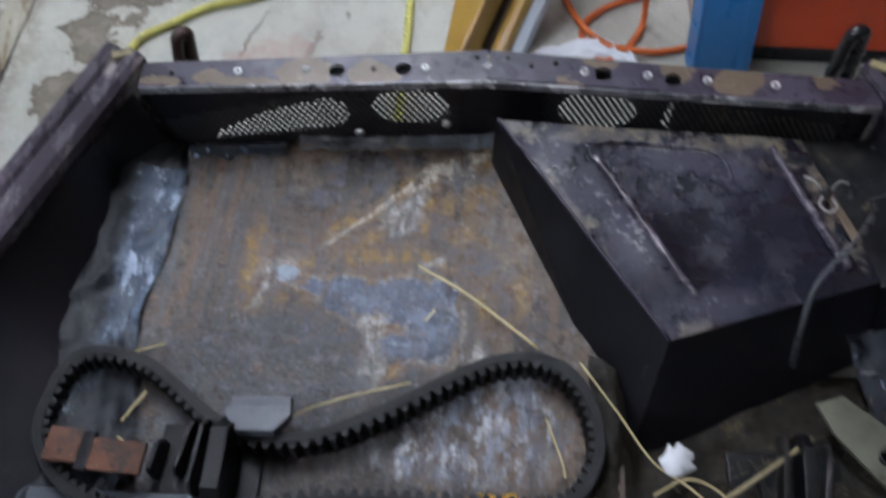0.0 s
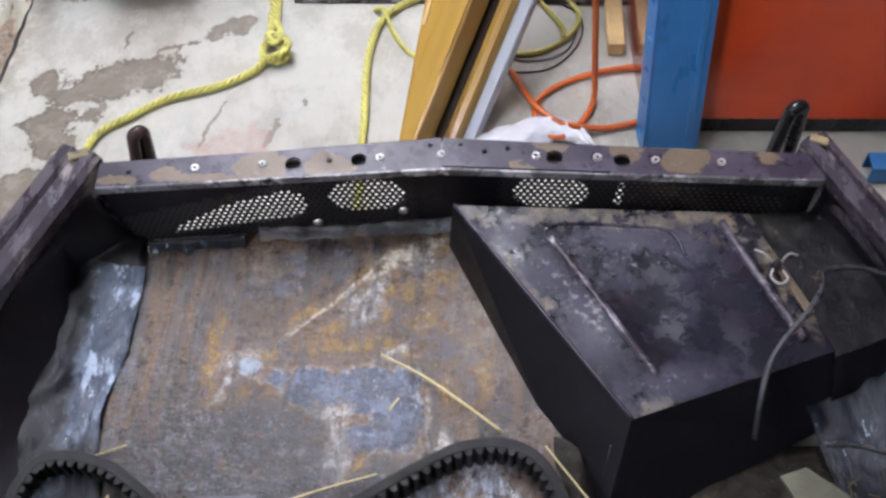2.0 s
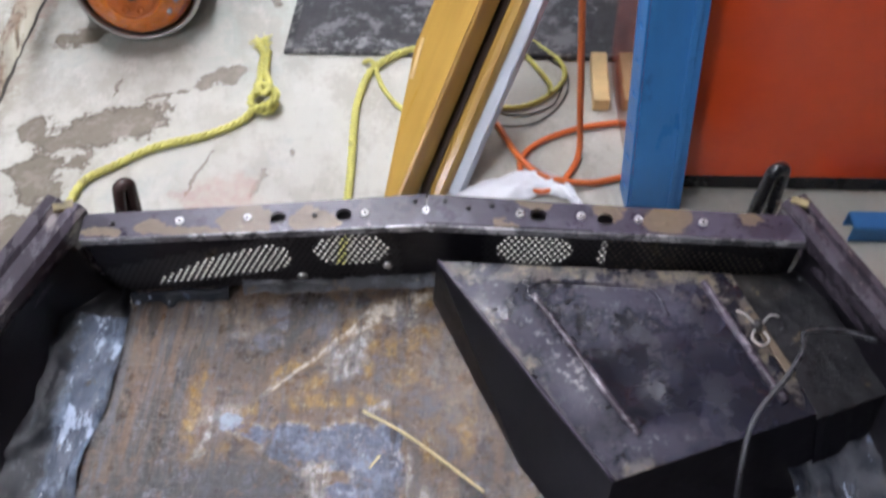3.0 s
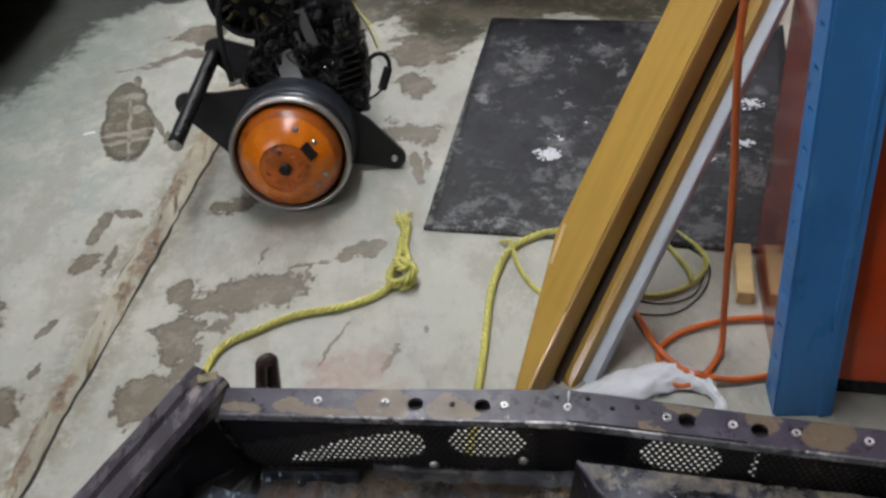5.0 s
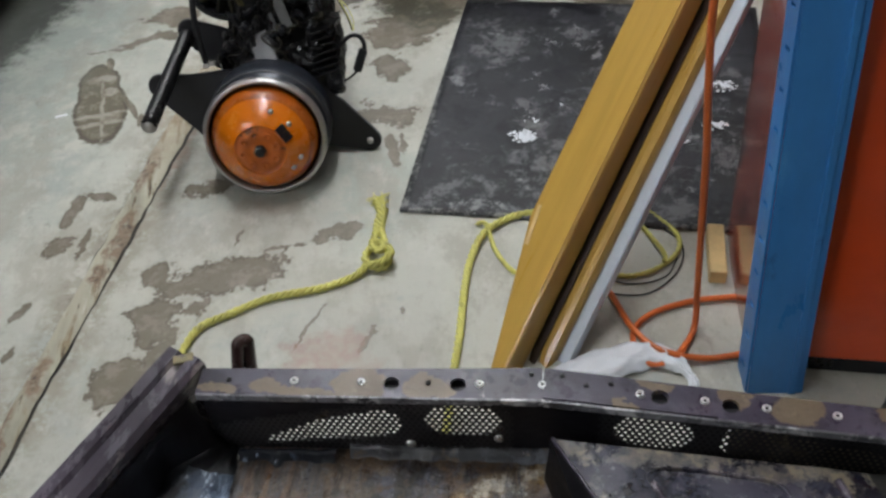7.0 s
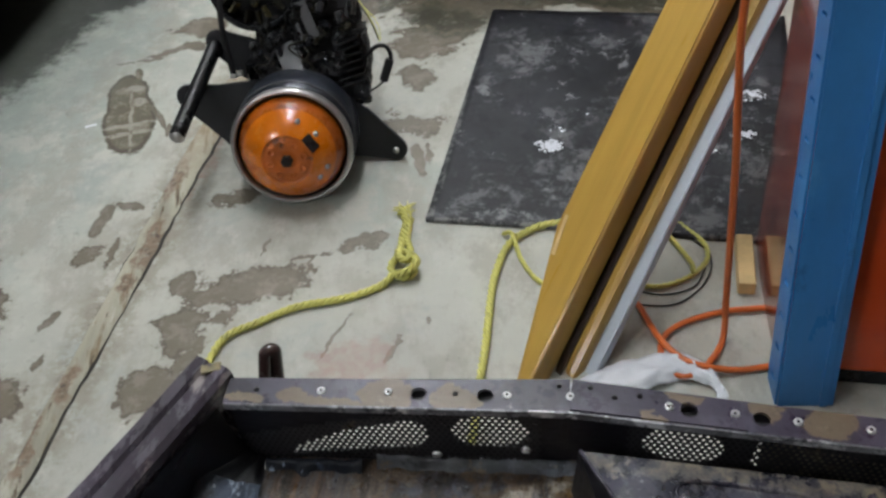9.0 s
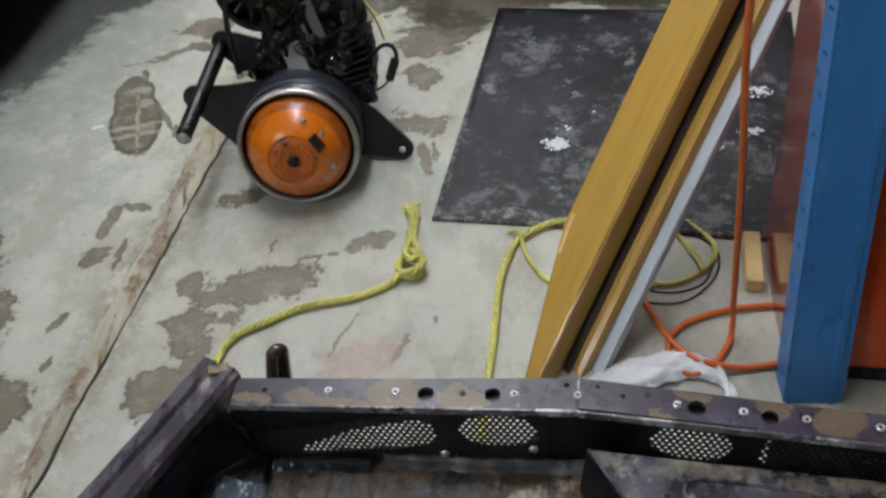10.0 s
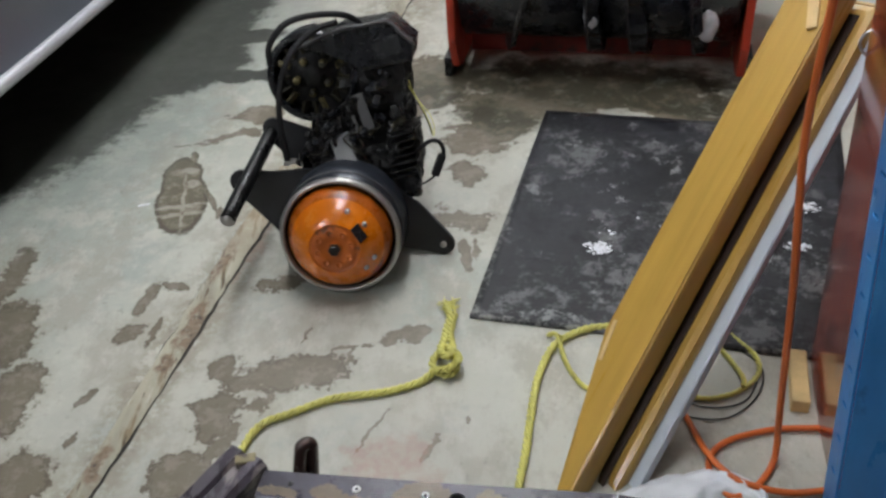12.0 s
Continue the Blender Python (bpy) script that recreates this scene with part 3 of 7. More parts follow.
RED_ENAMEL = material("red_enamel", (0.48, 0.05, 0.022), 0.4, grain=0.2, grain_scale=30, spots=[((0.1, 0.03, 0.02), 18, 0.62, 0.1)])
BLACK_GLOSS = material("black_gloss", (0.008, 0.009, 0.012), 0.27, bump=0.1, bump_scale=40, grain=0.4, grain_scale=30,
                       spots=[((0.025, 0.028, 0.035), 10, 0.6, 0.15)])
DARK_METAL = material("dark_oily_metal", (0.009, 0.009, 0.010), 0.33, 0.3, bump=0.35, bump_scale=120, grain=0.4, grain_scale=50,
                      spots=[((0.05, 0.05, 0.048), 40, 0.64, 0.08), ((0.09, 0.075, 0.03), 34, 0.66, 0.06), ((0.004, 0.004, 0.004), 20, 0.52, 0.1)])
AMBER = material("orange_clutch_paint", (0.60, 0.150, 0.0), 0.26, bump=0.05, grain=0.14, grain_scale=40, coat=0.25,
                 spots=[((0.45, 0.10, 0.01), 14, 0.60, 0.14), ((0.10, 0.03, 0.01), 26, 0.70, 0.06)])
AMBER_DARK = material("stained_orange_hub", (0.42, 0.100, 0.010), 0.4, bump=0.1, grain=0.3, grain_scale=60, spots=[((0.06, 0.03, 0.015), 30, 0.6, 0.1)])
OLIVE = material("oily_brass", (0.16, 0.135, 0.06), 0.4, 0.3, grain=0.4, grain_scale=60, spots=[((0.02, 0.018, 0.012), 60, 0.46, 0.1)])
GREY_PLASTIC = material("grey_plastic", (0.10, 0.10, 0.105), 0.45, grain=0.2, grain_scale=30, spots=[((0.28, 0.28, 0.28), 20, 0.66, 0.08)])
BRACKET_PAINT = material("greenish_steel", (0.13, 0.13, 0.095), 0.5, 0.2, bump=0.2, grain=0.3, grain_scale=50,
                         spots=[((0.24, 0.24, 0.18), 9, 0.56, 0.1), ((0.06, 0.053, 0.034), 16, 0.52, 0.08), ((0.04, 0.035, 0.025), 34, 0.62, 0.06)])
CAR_PAINT = material("silver_car_paint", (0.10, 0.108, 0.13), 0.4, 0.2, grain=0.06, grain_scale=8, coat=0.6)
CHROME = material("bright_trim", (0.50, 0.51, 0.54), 0.4, 0.3, grain=0.05)
DIRT = material("oily_dirt", (0.022, 0.018, 0.013), 0.5, bump=1.0, bump_scale=90, grain=0.5, grain_scale=50, fine=0.75,
                spots=[((0.085, 0.066, 0.036), 30, 0.58, 0.08), ((0.008, 0.007, 0.007), 14, 0.52, 0.1), ((0.12, 0.12, 0.125), 60, 0.63, 0.06), ((0.16, 0.13, 0.06), 90, 0.66, 0.05)])
TUBE_LIGHT = glow("fluorescent_tube", (0.965, 0.975, 0.965), 140.0)
LIGHT_BODY = material("white_lamp_enamel", (0.8, 0.8, 0.78), 0.4)

for m, gloss in ((BLACK_PAINT, 0.3), (RUBBER, 0.3), (DIRT, 0.3), (MAT_RUBBER, 0.3), (LEDGE, 0.22), (BLUE_SHEEN, 0.3), (DARK_STRIP, 0.25), (CAMO, 0.35)):
    m.node_tree.nodes["Principled BSDF"].inputs["Specular IOR Level"].default_value = gloss

# ---- the room ----
R_X0, R_X1, R_Y0, R_Y1, R_H = -3.4, 2.6, -2.4, 4.4, 2.6
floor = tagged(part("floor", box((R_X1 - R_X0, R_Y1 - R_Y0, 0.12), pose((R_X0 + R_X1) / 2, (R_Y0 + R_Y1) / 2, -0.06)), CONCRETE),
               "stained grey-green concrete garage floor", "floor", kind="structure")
for name, size, at in (("wall_north", (R_X1 - R_X0 + 0.4, 0.2, R_H), ((R_X0 + R_X1) / 2, R_Y1 + 0.1, R_H / 2)),
                       ("wall_south", (R_X1 - R_X0 + 0.4, 0.2, R_H), ((R_X0 + R_X1) / 2, R_Y0 - 0.1, R_H / 2)),
                       ("wall_west", (0.2, R_Y1 - R_Y0, R_H), (R_X0 - 0.1, (R_Y0 + R_Y1) / 2, R_H / 2)),
                       ("wall_east", (0.2, R_Y1 - R_Y0, R_H), (R_X1 + 0.1, (R_Y0 + R_Y1) / 2, R_H / 2))):
    tagged(part(name, box(size, pose(*at)), WALL), "plain painted garage wall", "wall", kind="structure")
tagged(part("ceiling", box((R_X1 - R_X0 + 0.4, R_Y1 - R_Y0 + 0.4, 0.2), pose((R_X0 + R_X1) / 2, (R_Y0 + R_Y1) / 2, R_H + 0.1)), CEILING),
       "plain white garage ceiling", "ceiling", kind="structure")


def ceiling_light(x, y, turn, group):
    top = thing("ceiling_light", pose(x, y, R_H, rz=turn), "white two-tube fluorescent lamp on the ceiling", "lamp", group)
    part("lamp_body", box((1.25, 0.16, 0.05), pose(0, 0, -0.025), 0.008), LIGHT_BODY, top)
    for s in (-0.045, 0.045):
        part("tube", lathe([(0, -0.6), (0.014, -0.6), (0.014, 0.6), (0, 0.6)], pose(0, s, -0.07, ry=90), 16), TUBE_LIGHT, top, "glowing fluorescent tube", True)
    return top


ceiling_light(-0.12, 1.60, 88, "ceiling lights")
ceiling_light(-0.12, 3.20, 88, "ceiling lights")
ceiling_light(-2.30, -1.00, 88, "ceiling lights")


def floor_joint():
    """A low ragged ridge of filler along the slab joint, with a dark gap beside it."""
    bm = bmesh.new()
    a, b = Vector((-0.696, 0.42, 0)), Vector((0.238, 4.2, 0))
    along, n, rows = (b - a), 260, []
    side = Vector((along.y, -along.x, 0)).normalized()
    for i in range(n + 1):
        q = a + along * (i / n)
        wob = 0.003 * noise.noise(q * 14)
        w0 = 0.018 + 0.016 * min(1, max(0, (q.y - 0.9) / 0.6)) + 0.004 * noise.noise(q * 21 + Vector((3, 0, 0)))
        w1 = 0.017 + 0.004 * noise.noise(q * 33 + Vector((9, 0, 0)))
        hgt = 0.0028 + 0.0020 * noise.noise(q * 45)
        rows.append([bm.verts.new(q + side * (wob + o) + Vector((0, 0, z)))
                     for o, z in ((-w0, 0.0004), (-w0 * 0.5, hgt), (w1 * 0.4, hgt * 0.9), (w1, 0.0004))])
    for lo, hi in zip(rows, rows[1:]):
        for k in range(3):
            bm.faces.new((lo[k], lo[k + 1], hi[k + 1], hi[k]))
    ob = part("trim", bm, JOINT, None, "", True)
    tagged(ob, "dirty cracked filler ridge along the concrete joint", "joint", kind="structure")
    bm = bmesh.new()
    rows = []
    for i in range(n + 1):
        q = a + along * (i / n)
        o = -0.020 - 0.016 * min(1, max(0, (q.y - 0.9) / 0.6)) + 0.006 * noise.noise(q * 14) - 0.006 * noise.noise(q * 21 + Vector((3, 0, 0)))
        w = max(0.0001, -0.0012 + 0.004 * noise.noise(q * 9 + Vector((1, 5, 0))))
        rows.append([bm.verts.new(q + side * (o + s * w) + Vector((0, 0, 0.0006))) for s in (-1, 1)])
    for lo, hi in zip(rows, rows[1:]):
        bm.faces.new((lo[0], lo[1], hi[1], hi[0]))
    tagged(part("trim", bm, DIRT), "broken dirty edge of the joint", "joint", kind="structure")
    bm = bmesh.new()
    rows = []
    for i in range(n + 1):
        q = a + along * (i / n)
        o = 0.019 + 0.003 * noise.noise(q * 14) + 0.004 * noise.noise(q * 33 + Vector((9, 0, 0)))
        w = max(0.0008, 0.0030 + 0.003 * noise.noise(q * 12))
        rows.append([bm.verts.new(q + side * (o + s * w) + Vector((0, 0, 0.0006))) for s in (-1, 1)])
    for lo, hi in zip(rows, rows[1:]):
        bm.faces.new((lo[0], lo[1], hi[1], hi[0]))
    tagged(part("trim", bm, DIRT), "dark dirt-filled crack beside the joint", "joint", kind="structure")


floor_joint()

# ---- rubber mat ----
FLAKES = [(0.195, 0.215, 260, 0.022), (0.208, 0.262, 16, 0.020), (0.555, 0.402, 200, 0.026), (0.538, 0.275, 110, 0.018), (0.479, 0.22, 14, 0.014), (0.42, 0.10, 8, 0.02), (0.30, 0.30, 14, 0.16)]
MATYAW = -14.4


def rubber_mat():
    m = pose(-0.027, 1.178, 0.0005, rz=MATYAW)
    bm = bmesh.new()
    nx, ny, w, l = 36, 40, 0.62, 0.70
    shear = 0.016
    top = [[bm.verts.new((w * i / nx + shear * j / ny, l * j / ny,
                          0.006 + 0.002 * noise.noise(Vector((i * 0.25, j * 0.25, 2))) )) for j in range(ny + 1)] for i in range(nx + 1)]
    for i in range(nx):
        for j in range(ny):
            bm.faces.new((top[i][j], top[i + 1][j], top[i + 1][j + 1], top[i][j + 1]))
    ext = bmesh.ops.extrude_edge_only(bm, edges=[e for e in bm.edges if e.is_boundary])
    for v in (g for g in ext["geom"] if isinstance(g, bmesh.types.BMVert)):
        v.co.z = 0.0
    ob = part("rubber_mat", bm, MAT_RUBBER, None, "", True)
    ob.matrix_basis = m
    tagged(ob, "dusty black rubber mat lying on the concrete", "mat")
    # scattered white flakes
    random.seed(4)
    flakes = bmesh.new()
    for cx, cy, n, r in FLAKES:
        for k in range(n):
            a, d = random.random() * 6.28, r * random.random() ** 1.2
            x, y, s = cx + d * math.cos(a) * 1.3 - d * 0.3, cy + d * math.sin(a) * 0.8, 0.0006 + 0.0042 * random.random() ** 3
            p = [flakes.verts.new((x + s * math.cos(t) * random.uniform(0.5, 1.2), y + s * math.sin(t) * random.uniform(0.5, 1.2), 0.0090 + 0.0022 * (k % 97) / 97)) for t in (0, 1.3, 2.6, 3.9, 5.1)]
            flakes.faces.new(p)
    f = part("flakes", flakes, PAPER)
    f.matrix_basis = m
    tagged(f, "scattered white paint flakes on the mat", "flakes", kind="stuff")


rubber_mat()

# ---- blue steel post, leaning back ----
LEAN = math.degrees(math.atan2(0.129, 0.526))


def blue_post():
    w, d, h, t = 0.074, 0.045, 1.05, 0.003
    top = thing("steel_post", pose(0.429, 0.732, 0, rz=-6.5) @ pose(0, 0, 0, rx=-LEAN), "chipped blue steel rack post leaning back", "post")
    part("face", box((w, t, h), pose(w / 2, 0, h / 2), 0.0012), BLUE, top)
    slots = [oval(0.012, 0.030, z, z + 0.006, 4) for z in [0.03 + 0.05 * k for k in range(20)]]
    outer = [(0, 0), (d, 0), (d, h), (0, h)]
    part("flange", plate_with_holes(outer, slots, t, pose(0.0, t / 2 + 0.0005, 0, rz=90)), BLUE, top)
    part("flange", plate_with_holes(outer, [], t, pose(w, t / 2 + 0.0005, 0, rz=90)), BLUE, top)
    part("lip", box((0.014, t, h), pose(0.009, d, h / 2)), BLUE, top)
    part("rib", box((0.010, 0.004, h - 0.002), pose(w * 0.8, -0.003, h / 2), 0.0015), BLUE, top)


blue_post()


# darker copy of the cabinet's orange; shade and dark reflections are in its colour
END_SHADE = material("orange_enamel_end_shade", (0.30, 0.050, 0.028), 0.17, bump=0.05, bump_scale=20, grain=0.3, grain_scale=14, coat=0.4, rough_var=0.06,
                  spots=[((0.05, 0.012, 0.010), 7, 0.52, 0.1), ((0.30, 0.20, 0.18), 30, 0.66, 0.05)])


def orange_cabinet():
    top = thing("machine_cabinet", pose(0.436, 0.772, 0, rz=-13.5) @ pose(0, 0, 0, rx=-LEAN), "glossy red-orange steel machine panel on a black base", "cabinet")
    w, d, h = 1.1, 0.275, 1.25
    part("body", box((w, d, h), pose(w / 2, d / 2, 0.03 + h / 2), 0.004), ORANGE_PANEL, top)
    part("shaded_end", box((0.002, d - 0.012, h - 0.03), pose(-0.0015, d / 2, 0.03 + h / 2), 0.0006), END_SHADE, top, "cabinet end, its orange darkened for shade and reflections")
    part("base", box((w - 0.01, d - 0.02, 0.03), pose(w / 2 + 0.004, d / 2, 0.015), 0.003), BLACK_GLOSS, top, "black base strip")


orange_cabinet()


def floor_beam():
    """A folded steel rack beam lying along the foot of the cabinet."""
    top = thing("rack_beam", pose(0.715, 0.636, 0, rz=-13.5), "blue steel rack beam lying on the concrete", "beam")
    part("web", box((0.9, 0.003, 0.026), pose(0.45, -0.014, 0.013), 0.001), BLUE, top)
    part("face", box((0.9, 0.030, 0.003), pose(0.45, 0.0, 0.0275), 0.001), BLUE, top)
    part("web", box((0.9, 0.003, 0.026), pose(0.45, 0.014, 0.013), 0.001), BLUE, top)


floor_beam()


def leaning_boards():
    foot, tip = Vector((0.133, 0.819, 0.0)), Vector((0.527, 1.224, 0.500))
    a = (tip - foot).normalized()
    c = Vector((0, 0, 1.06)) - (foot + tip) / 2
    s = a.cross(c).normalized()
    s = s if s.x > 0 else -s
    c = s.cross(a).normalized()
    c = c if c.y < 0 else -c
    tw = radians(30)
    wdir, ndir = (s * math.cos(tw) + c * math.sin(tw)), (c * math.cos(tw) - s * math.sin(tw))
    L_, W, T = 0.767, 0.077, 0.0435
    origin = foot + ndir * T
    upright = Matrix(((1, 0, 0, 0), (0, 0, 1, 0), (0, 1, 0, 0), (0, 0, 0, 1)))

    def frame_at(off_s, off_n, wide, thick):
        """The board's frame, slid up along its length until its lowest corner stands on the floor."""
        m = Matrix((wdir, -ndir, a)).transposed().to_4x4()
        p = origin + wdir * off_s - ndir * off_n
        low = min((p + wdir * x - ndir * y).z for x in (0, -wide) for y in (0, thick))
        m.translation = p - a * (low / a.z)
        return m, low / a.z

    def plank_mesh(m, outline, thick, round_=0.004):
        """A board whose foot is sawn level with the floor."""
        bm = bmesh.new()
        rings = []
        for y in (0, thick):
            ring = []
            for x, z_ in outline:
                if z_ == 0:
                    p = m @ Vector((x, y, 0))
                    z_ = -p.z / a.z
                ring.append(bm.verts.new((x, y, z_)))
            rings.append(ring)
        n_ = len(outline)
        f = [bm.faces.new(rings[0]), bm.faces.new(rings[1][::-1])]
        f += [bm.faces.new((rings[0][i], rings[0][(i + 1) % n_], rings[1][(i + 1) % n_], rings[1][i])) for i in range(n_)]
        bmesh.ops.bevel(bm, geom=list({e for g in f[:2] for e in g.edges}), offset=round_, segments=2, affect="EDGES", profile=0.6)
        return bm

    for os_, on, label in ((0.0, 0.0, "varnished yellow wooden board with a tapered end, leaning"),
                           (0.0266, 0.055, "varnished yellow wooden board with gap shade painted on it, leaning")):
        m = Matrix((wdir, -ndir, a)).transposed().to_4x4()
        m.translation = origin + wdir * os_ - ndir * on
        ln = L_
        top = thing("wooden_board", m, label, "board", "leaning boards")
        part("plank", plank_mesh(m, [(-0.018, 0), (0, 0), (0, ln), (-W, ln), (-W, 0.20)], T, 0.005 if os_ == 0.0 else 0.011), OAK, top)
        part("end_grain", box((W - 0.004, T - 0.004, 0.003), pose(-W / 2, T / 2, ln + 0.001)), PALE_WOOD, top, "pale sawn end")
        if os_ == 0.0:
            part("bead", box((0.009, 0.003, ln - 0.12), pose(-0.008, -0.001, ln / 2 + 0.05), 0.0012), OAK, top, "raised bead along the edge")
            # small pale block paints the highlight near the top of the face
            part("highlight_strip", box((0.015, 0.006, 0.070), pose(-0.028, -0.003, ln - 0.045) @ pose(0, 0, 0, ry=-24), 0.001), PALE_WOOD, top, "pale strip that paints a highlight on the board")
            part("chip", box((0.006, 0.0015, 0.060), pose(-0.064, -0.0005, 0.190, ry=-8)), PALE_WOOD, top, "pale chipped edge")
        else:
            # dark sheet on the board paints the shade of the narrow gap
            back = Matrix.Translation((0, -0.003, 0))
            face = part("gap_shade", plank_mesh(m @ back, [(-0.030, 0), (-0.019, 0), (-0.019, ln - 0.02), (-W + 0.004, ln - 0.02), (-W + 0.004, 0.2)], 0.0028, 0.0005), GAP_SHADE, top, "dark brown sheet that paints the shade between the boards")
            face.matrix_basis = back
    m, slid = frame_at(0.044, 0.074, 0.05, 0.03)
    top = thing("white_panel", m, "white laminate panel leaning behind the boards", "panel")
    part("sheet", plank_mesh(m, [(-0.05, 0), (0, 0), (0, L_ + slid), (-0.05, L_ + slid)], 0.016, 0.001), WHITE_PANEL, top)
    part("edge_band", box((0.0012, 0.014, L_ - 0.05), pose(0.0008, 0.008, L_ / 2 + 0.05), 0.0003), WHITE_PANEL, top, "smooth white edge band")
    # wire hook on a black clamp, hung at the top of the boards
    top = thing("clamp", pose(0.545, 1.165, 0.47), "black clamp with a bare wire hook hanging by the boards", "clamp")
    part("body", box((0.022, 0.022, 0.075), pose(0.008, 0, 0.025), 0.004), BLACK_GLOSS, top)
    part("hook", tube([(0.006, -0.012, 0.03), (-0.022, -0.012, 0.026), (-0.032, -0.012, 0.010), (-0.020, -0.012, -0.008), (0.006, -0.012, -0.010)], 0.0022, 8, 8), STEEL, top, "bare wire hook", True)


leaning_boards()

# ---- the pan of a stripped snow machine ----
TRAY = pose(0.115, 0.575, 0, rz=-12.2)
ZF, ZR = 0.18, 0.282


def vee(u):
    return -0.055 * abs(u)


def left_edge(v):
    return -0.338 + 0.14 * (v + 0.05)


def right_edge(v):
    return 0.372 - 0.13 * (v + 0.05)


tray = thing("belly_pan", TRAY, "worn black and camouflage steel belly pan of a stripped snow machine", "vehicle pan")


PAN = RUST
OCHRE, PALE, PATCH_SHEEN = (0.27, 0.150, 0.022), (0.52, 0.50, 0.48), (0.070, 0.084, 0.130)
# paler brown areas
field_stains(PAN, [(-0.283, -0.109, 0.038, 0.029, 0), (-0.18, -0.074, 0.044, 0.022, 0), (0.027, -0.14, 0.030, 0.034, 0), (0.045, -0.18, 0.024, 0.045, 0), (-0.098, -0.166, 0.036, 0.013, 0)],
             [(-0.2, 9, 0.4, (0.17, 0.13, 0.09), 0.6, 40, 0.47, 0.35), (0.0, 9, 0.3, (0.28, 0.21, 0.15), 0.6, 70, 0.56, None)], 20, 0.02, 70, 0.5)
# brushed streaks along the left of the floor
field_stains(PAN, [(-0.29, -0.20, 0.075, 0.20, 0)], [(-0.1, 9, 0.3, (0.085, 0.085, 0.090), 0.8, 22, 0.50, 0.35), (0.0, 9, 0.3, (0.18, 0.10, 0.055), 0.7, 17, 0.56, None),
                                                    (0.0, 9, 0.3, (0.028, 0.025, 0.024), 0.8, 30, 0.57, None)], 20, 0.01, 60, 0.4, (2.4, 0.22, 1))
# black oil with grey scale in it; the last blob paints near-end shade
field_stains(PAN, [(-0.201, -0.290, 0.065, 0.036, 0), (-0.148, -0.256, 0.034, 0.018, 0), (-0.251, -0.292, 0.039, 0.029, 0), (-0.12, -0.312, 0.046, 0.024, 0), (0.056, -0.244, 0.013, 0.030, -14), (-0.165, -0.096, 0.030, 0.016, 24), (-0.144, -0.059, 0.044, 0.014, 11), (-0.18, -0.345, 0.15, 0.05, 0), (-0.30, -0.385, 0.08, 0.07, 0)],
             [(-0.1, 9, 0.3, (0.030, 0.027, 0.030), 0.85, 30, 0.42, 0.28), (0.0, 9, 0.3, (0.105, 0.11, 0.15), 0.75, 48, 0.55, 0.3), (0.0, 9, 0.3, (0.30, 0.30, 0.33), 0.7, 100, 0.61, None), (0.0, 9, 0.3, (0.12, 0.075, 0.04), 0.6, 40, 0.57, None)], 18, 0.025, 70, 0.5)
# a curl of worn scale below the ochre hook
field_stains(PAN, [(-0.165, -0.275, 0.055, 0.045, 0)], [(-0.12, 0.04, 0.05, (0.25, 0.22, 0.18), 0.6, 80, 0.50, None)], 14, 0.015, 70, 0.2)
# scoured patch with a chalky rim, its blue-grey standing for reflected ceiling light
field_stains(PAN, [(-0.176, -0.211, 0.024, 0.0086, -12), (-0.128, -0.225, 0.037, 0.022, -10), (-0.076, -0.225, 0.036, 0.027, 0), (-0.045, -0.259, 0.029, 0.035, 0), (-0.079, -0.28, 0.023, 0.017, 0), (-0.036, -0.215, 0.015, 0.018, 0)],
             [(-0.16, 0.0, 0.08, (0.30, 0.21, 0.12), 0.7, 70, 0.48, None), (0.02, 9, 0.07, PATCH_SHEEN, 0.95, 0, 0, 0.2), (0.08, 9, 0.15, (0.18, 0.215, 0.31), 0.85, 34, 0.51, 0.2), (0.1, 9, 0.2, (0.026, 0.029, 0.042), 0.85, 46, 0.565, None),
              (0.1, 9, 0.2, (0.42, 0.45, 0.53), 0.75, 70, 0.61, None), (-0.05, 0.14, 0.06, (0.40, 0.40, 0.44), 0.8, 55, 0.51, None)], 22, 0.014, 80, 0.30)
# ochre streaks round it
field_stains(PAN, [(-0.241, -0.158, 0.007, 0.026, 0), (-0.239, -0.199, 0.007, 0.025, 0), (-0.217, -0.236, 0.026, 0.008, 7), (-0.186, -0.186, 0.018, 0.006, 23), (-0.146, -0.139, 0.026, 0.009, 41), (-0.109, -0.174, 0.040, 0.008, 4), (-0.056, -0.174, 0.020, 0.006, -28), (-0.058, -0.112, 0.006, 0.032, -10)],
             [(-0.5, 9, 0.35, (0.16, 0.09, 0.03), 0.75, 50, 0.42, None), (-0.05, 9, 0.22, OCHRE, 0.85, 70, 0.49, None), (0.1, 9, 0.3, (0.50, 0.38, 0.18), 0.7, 110, 0.57, None)], 30, 0.020, 90, 0.9)
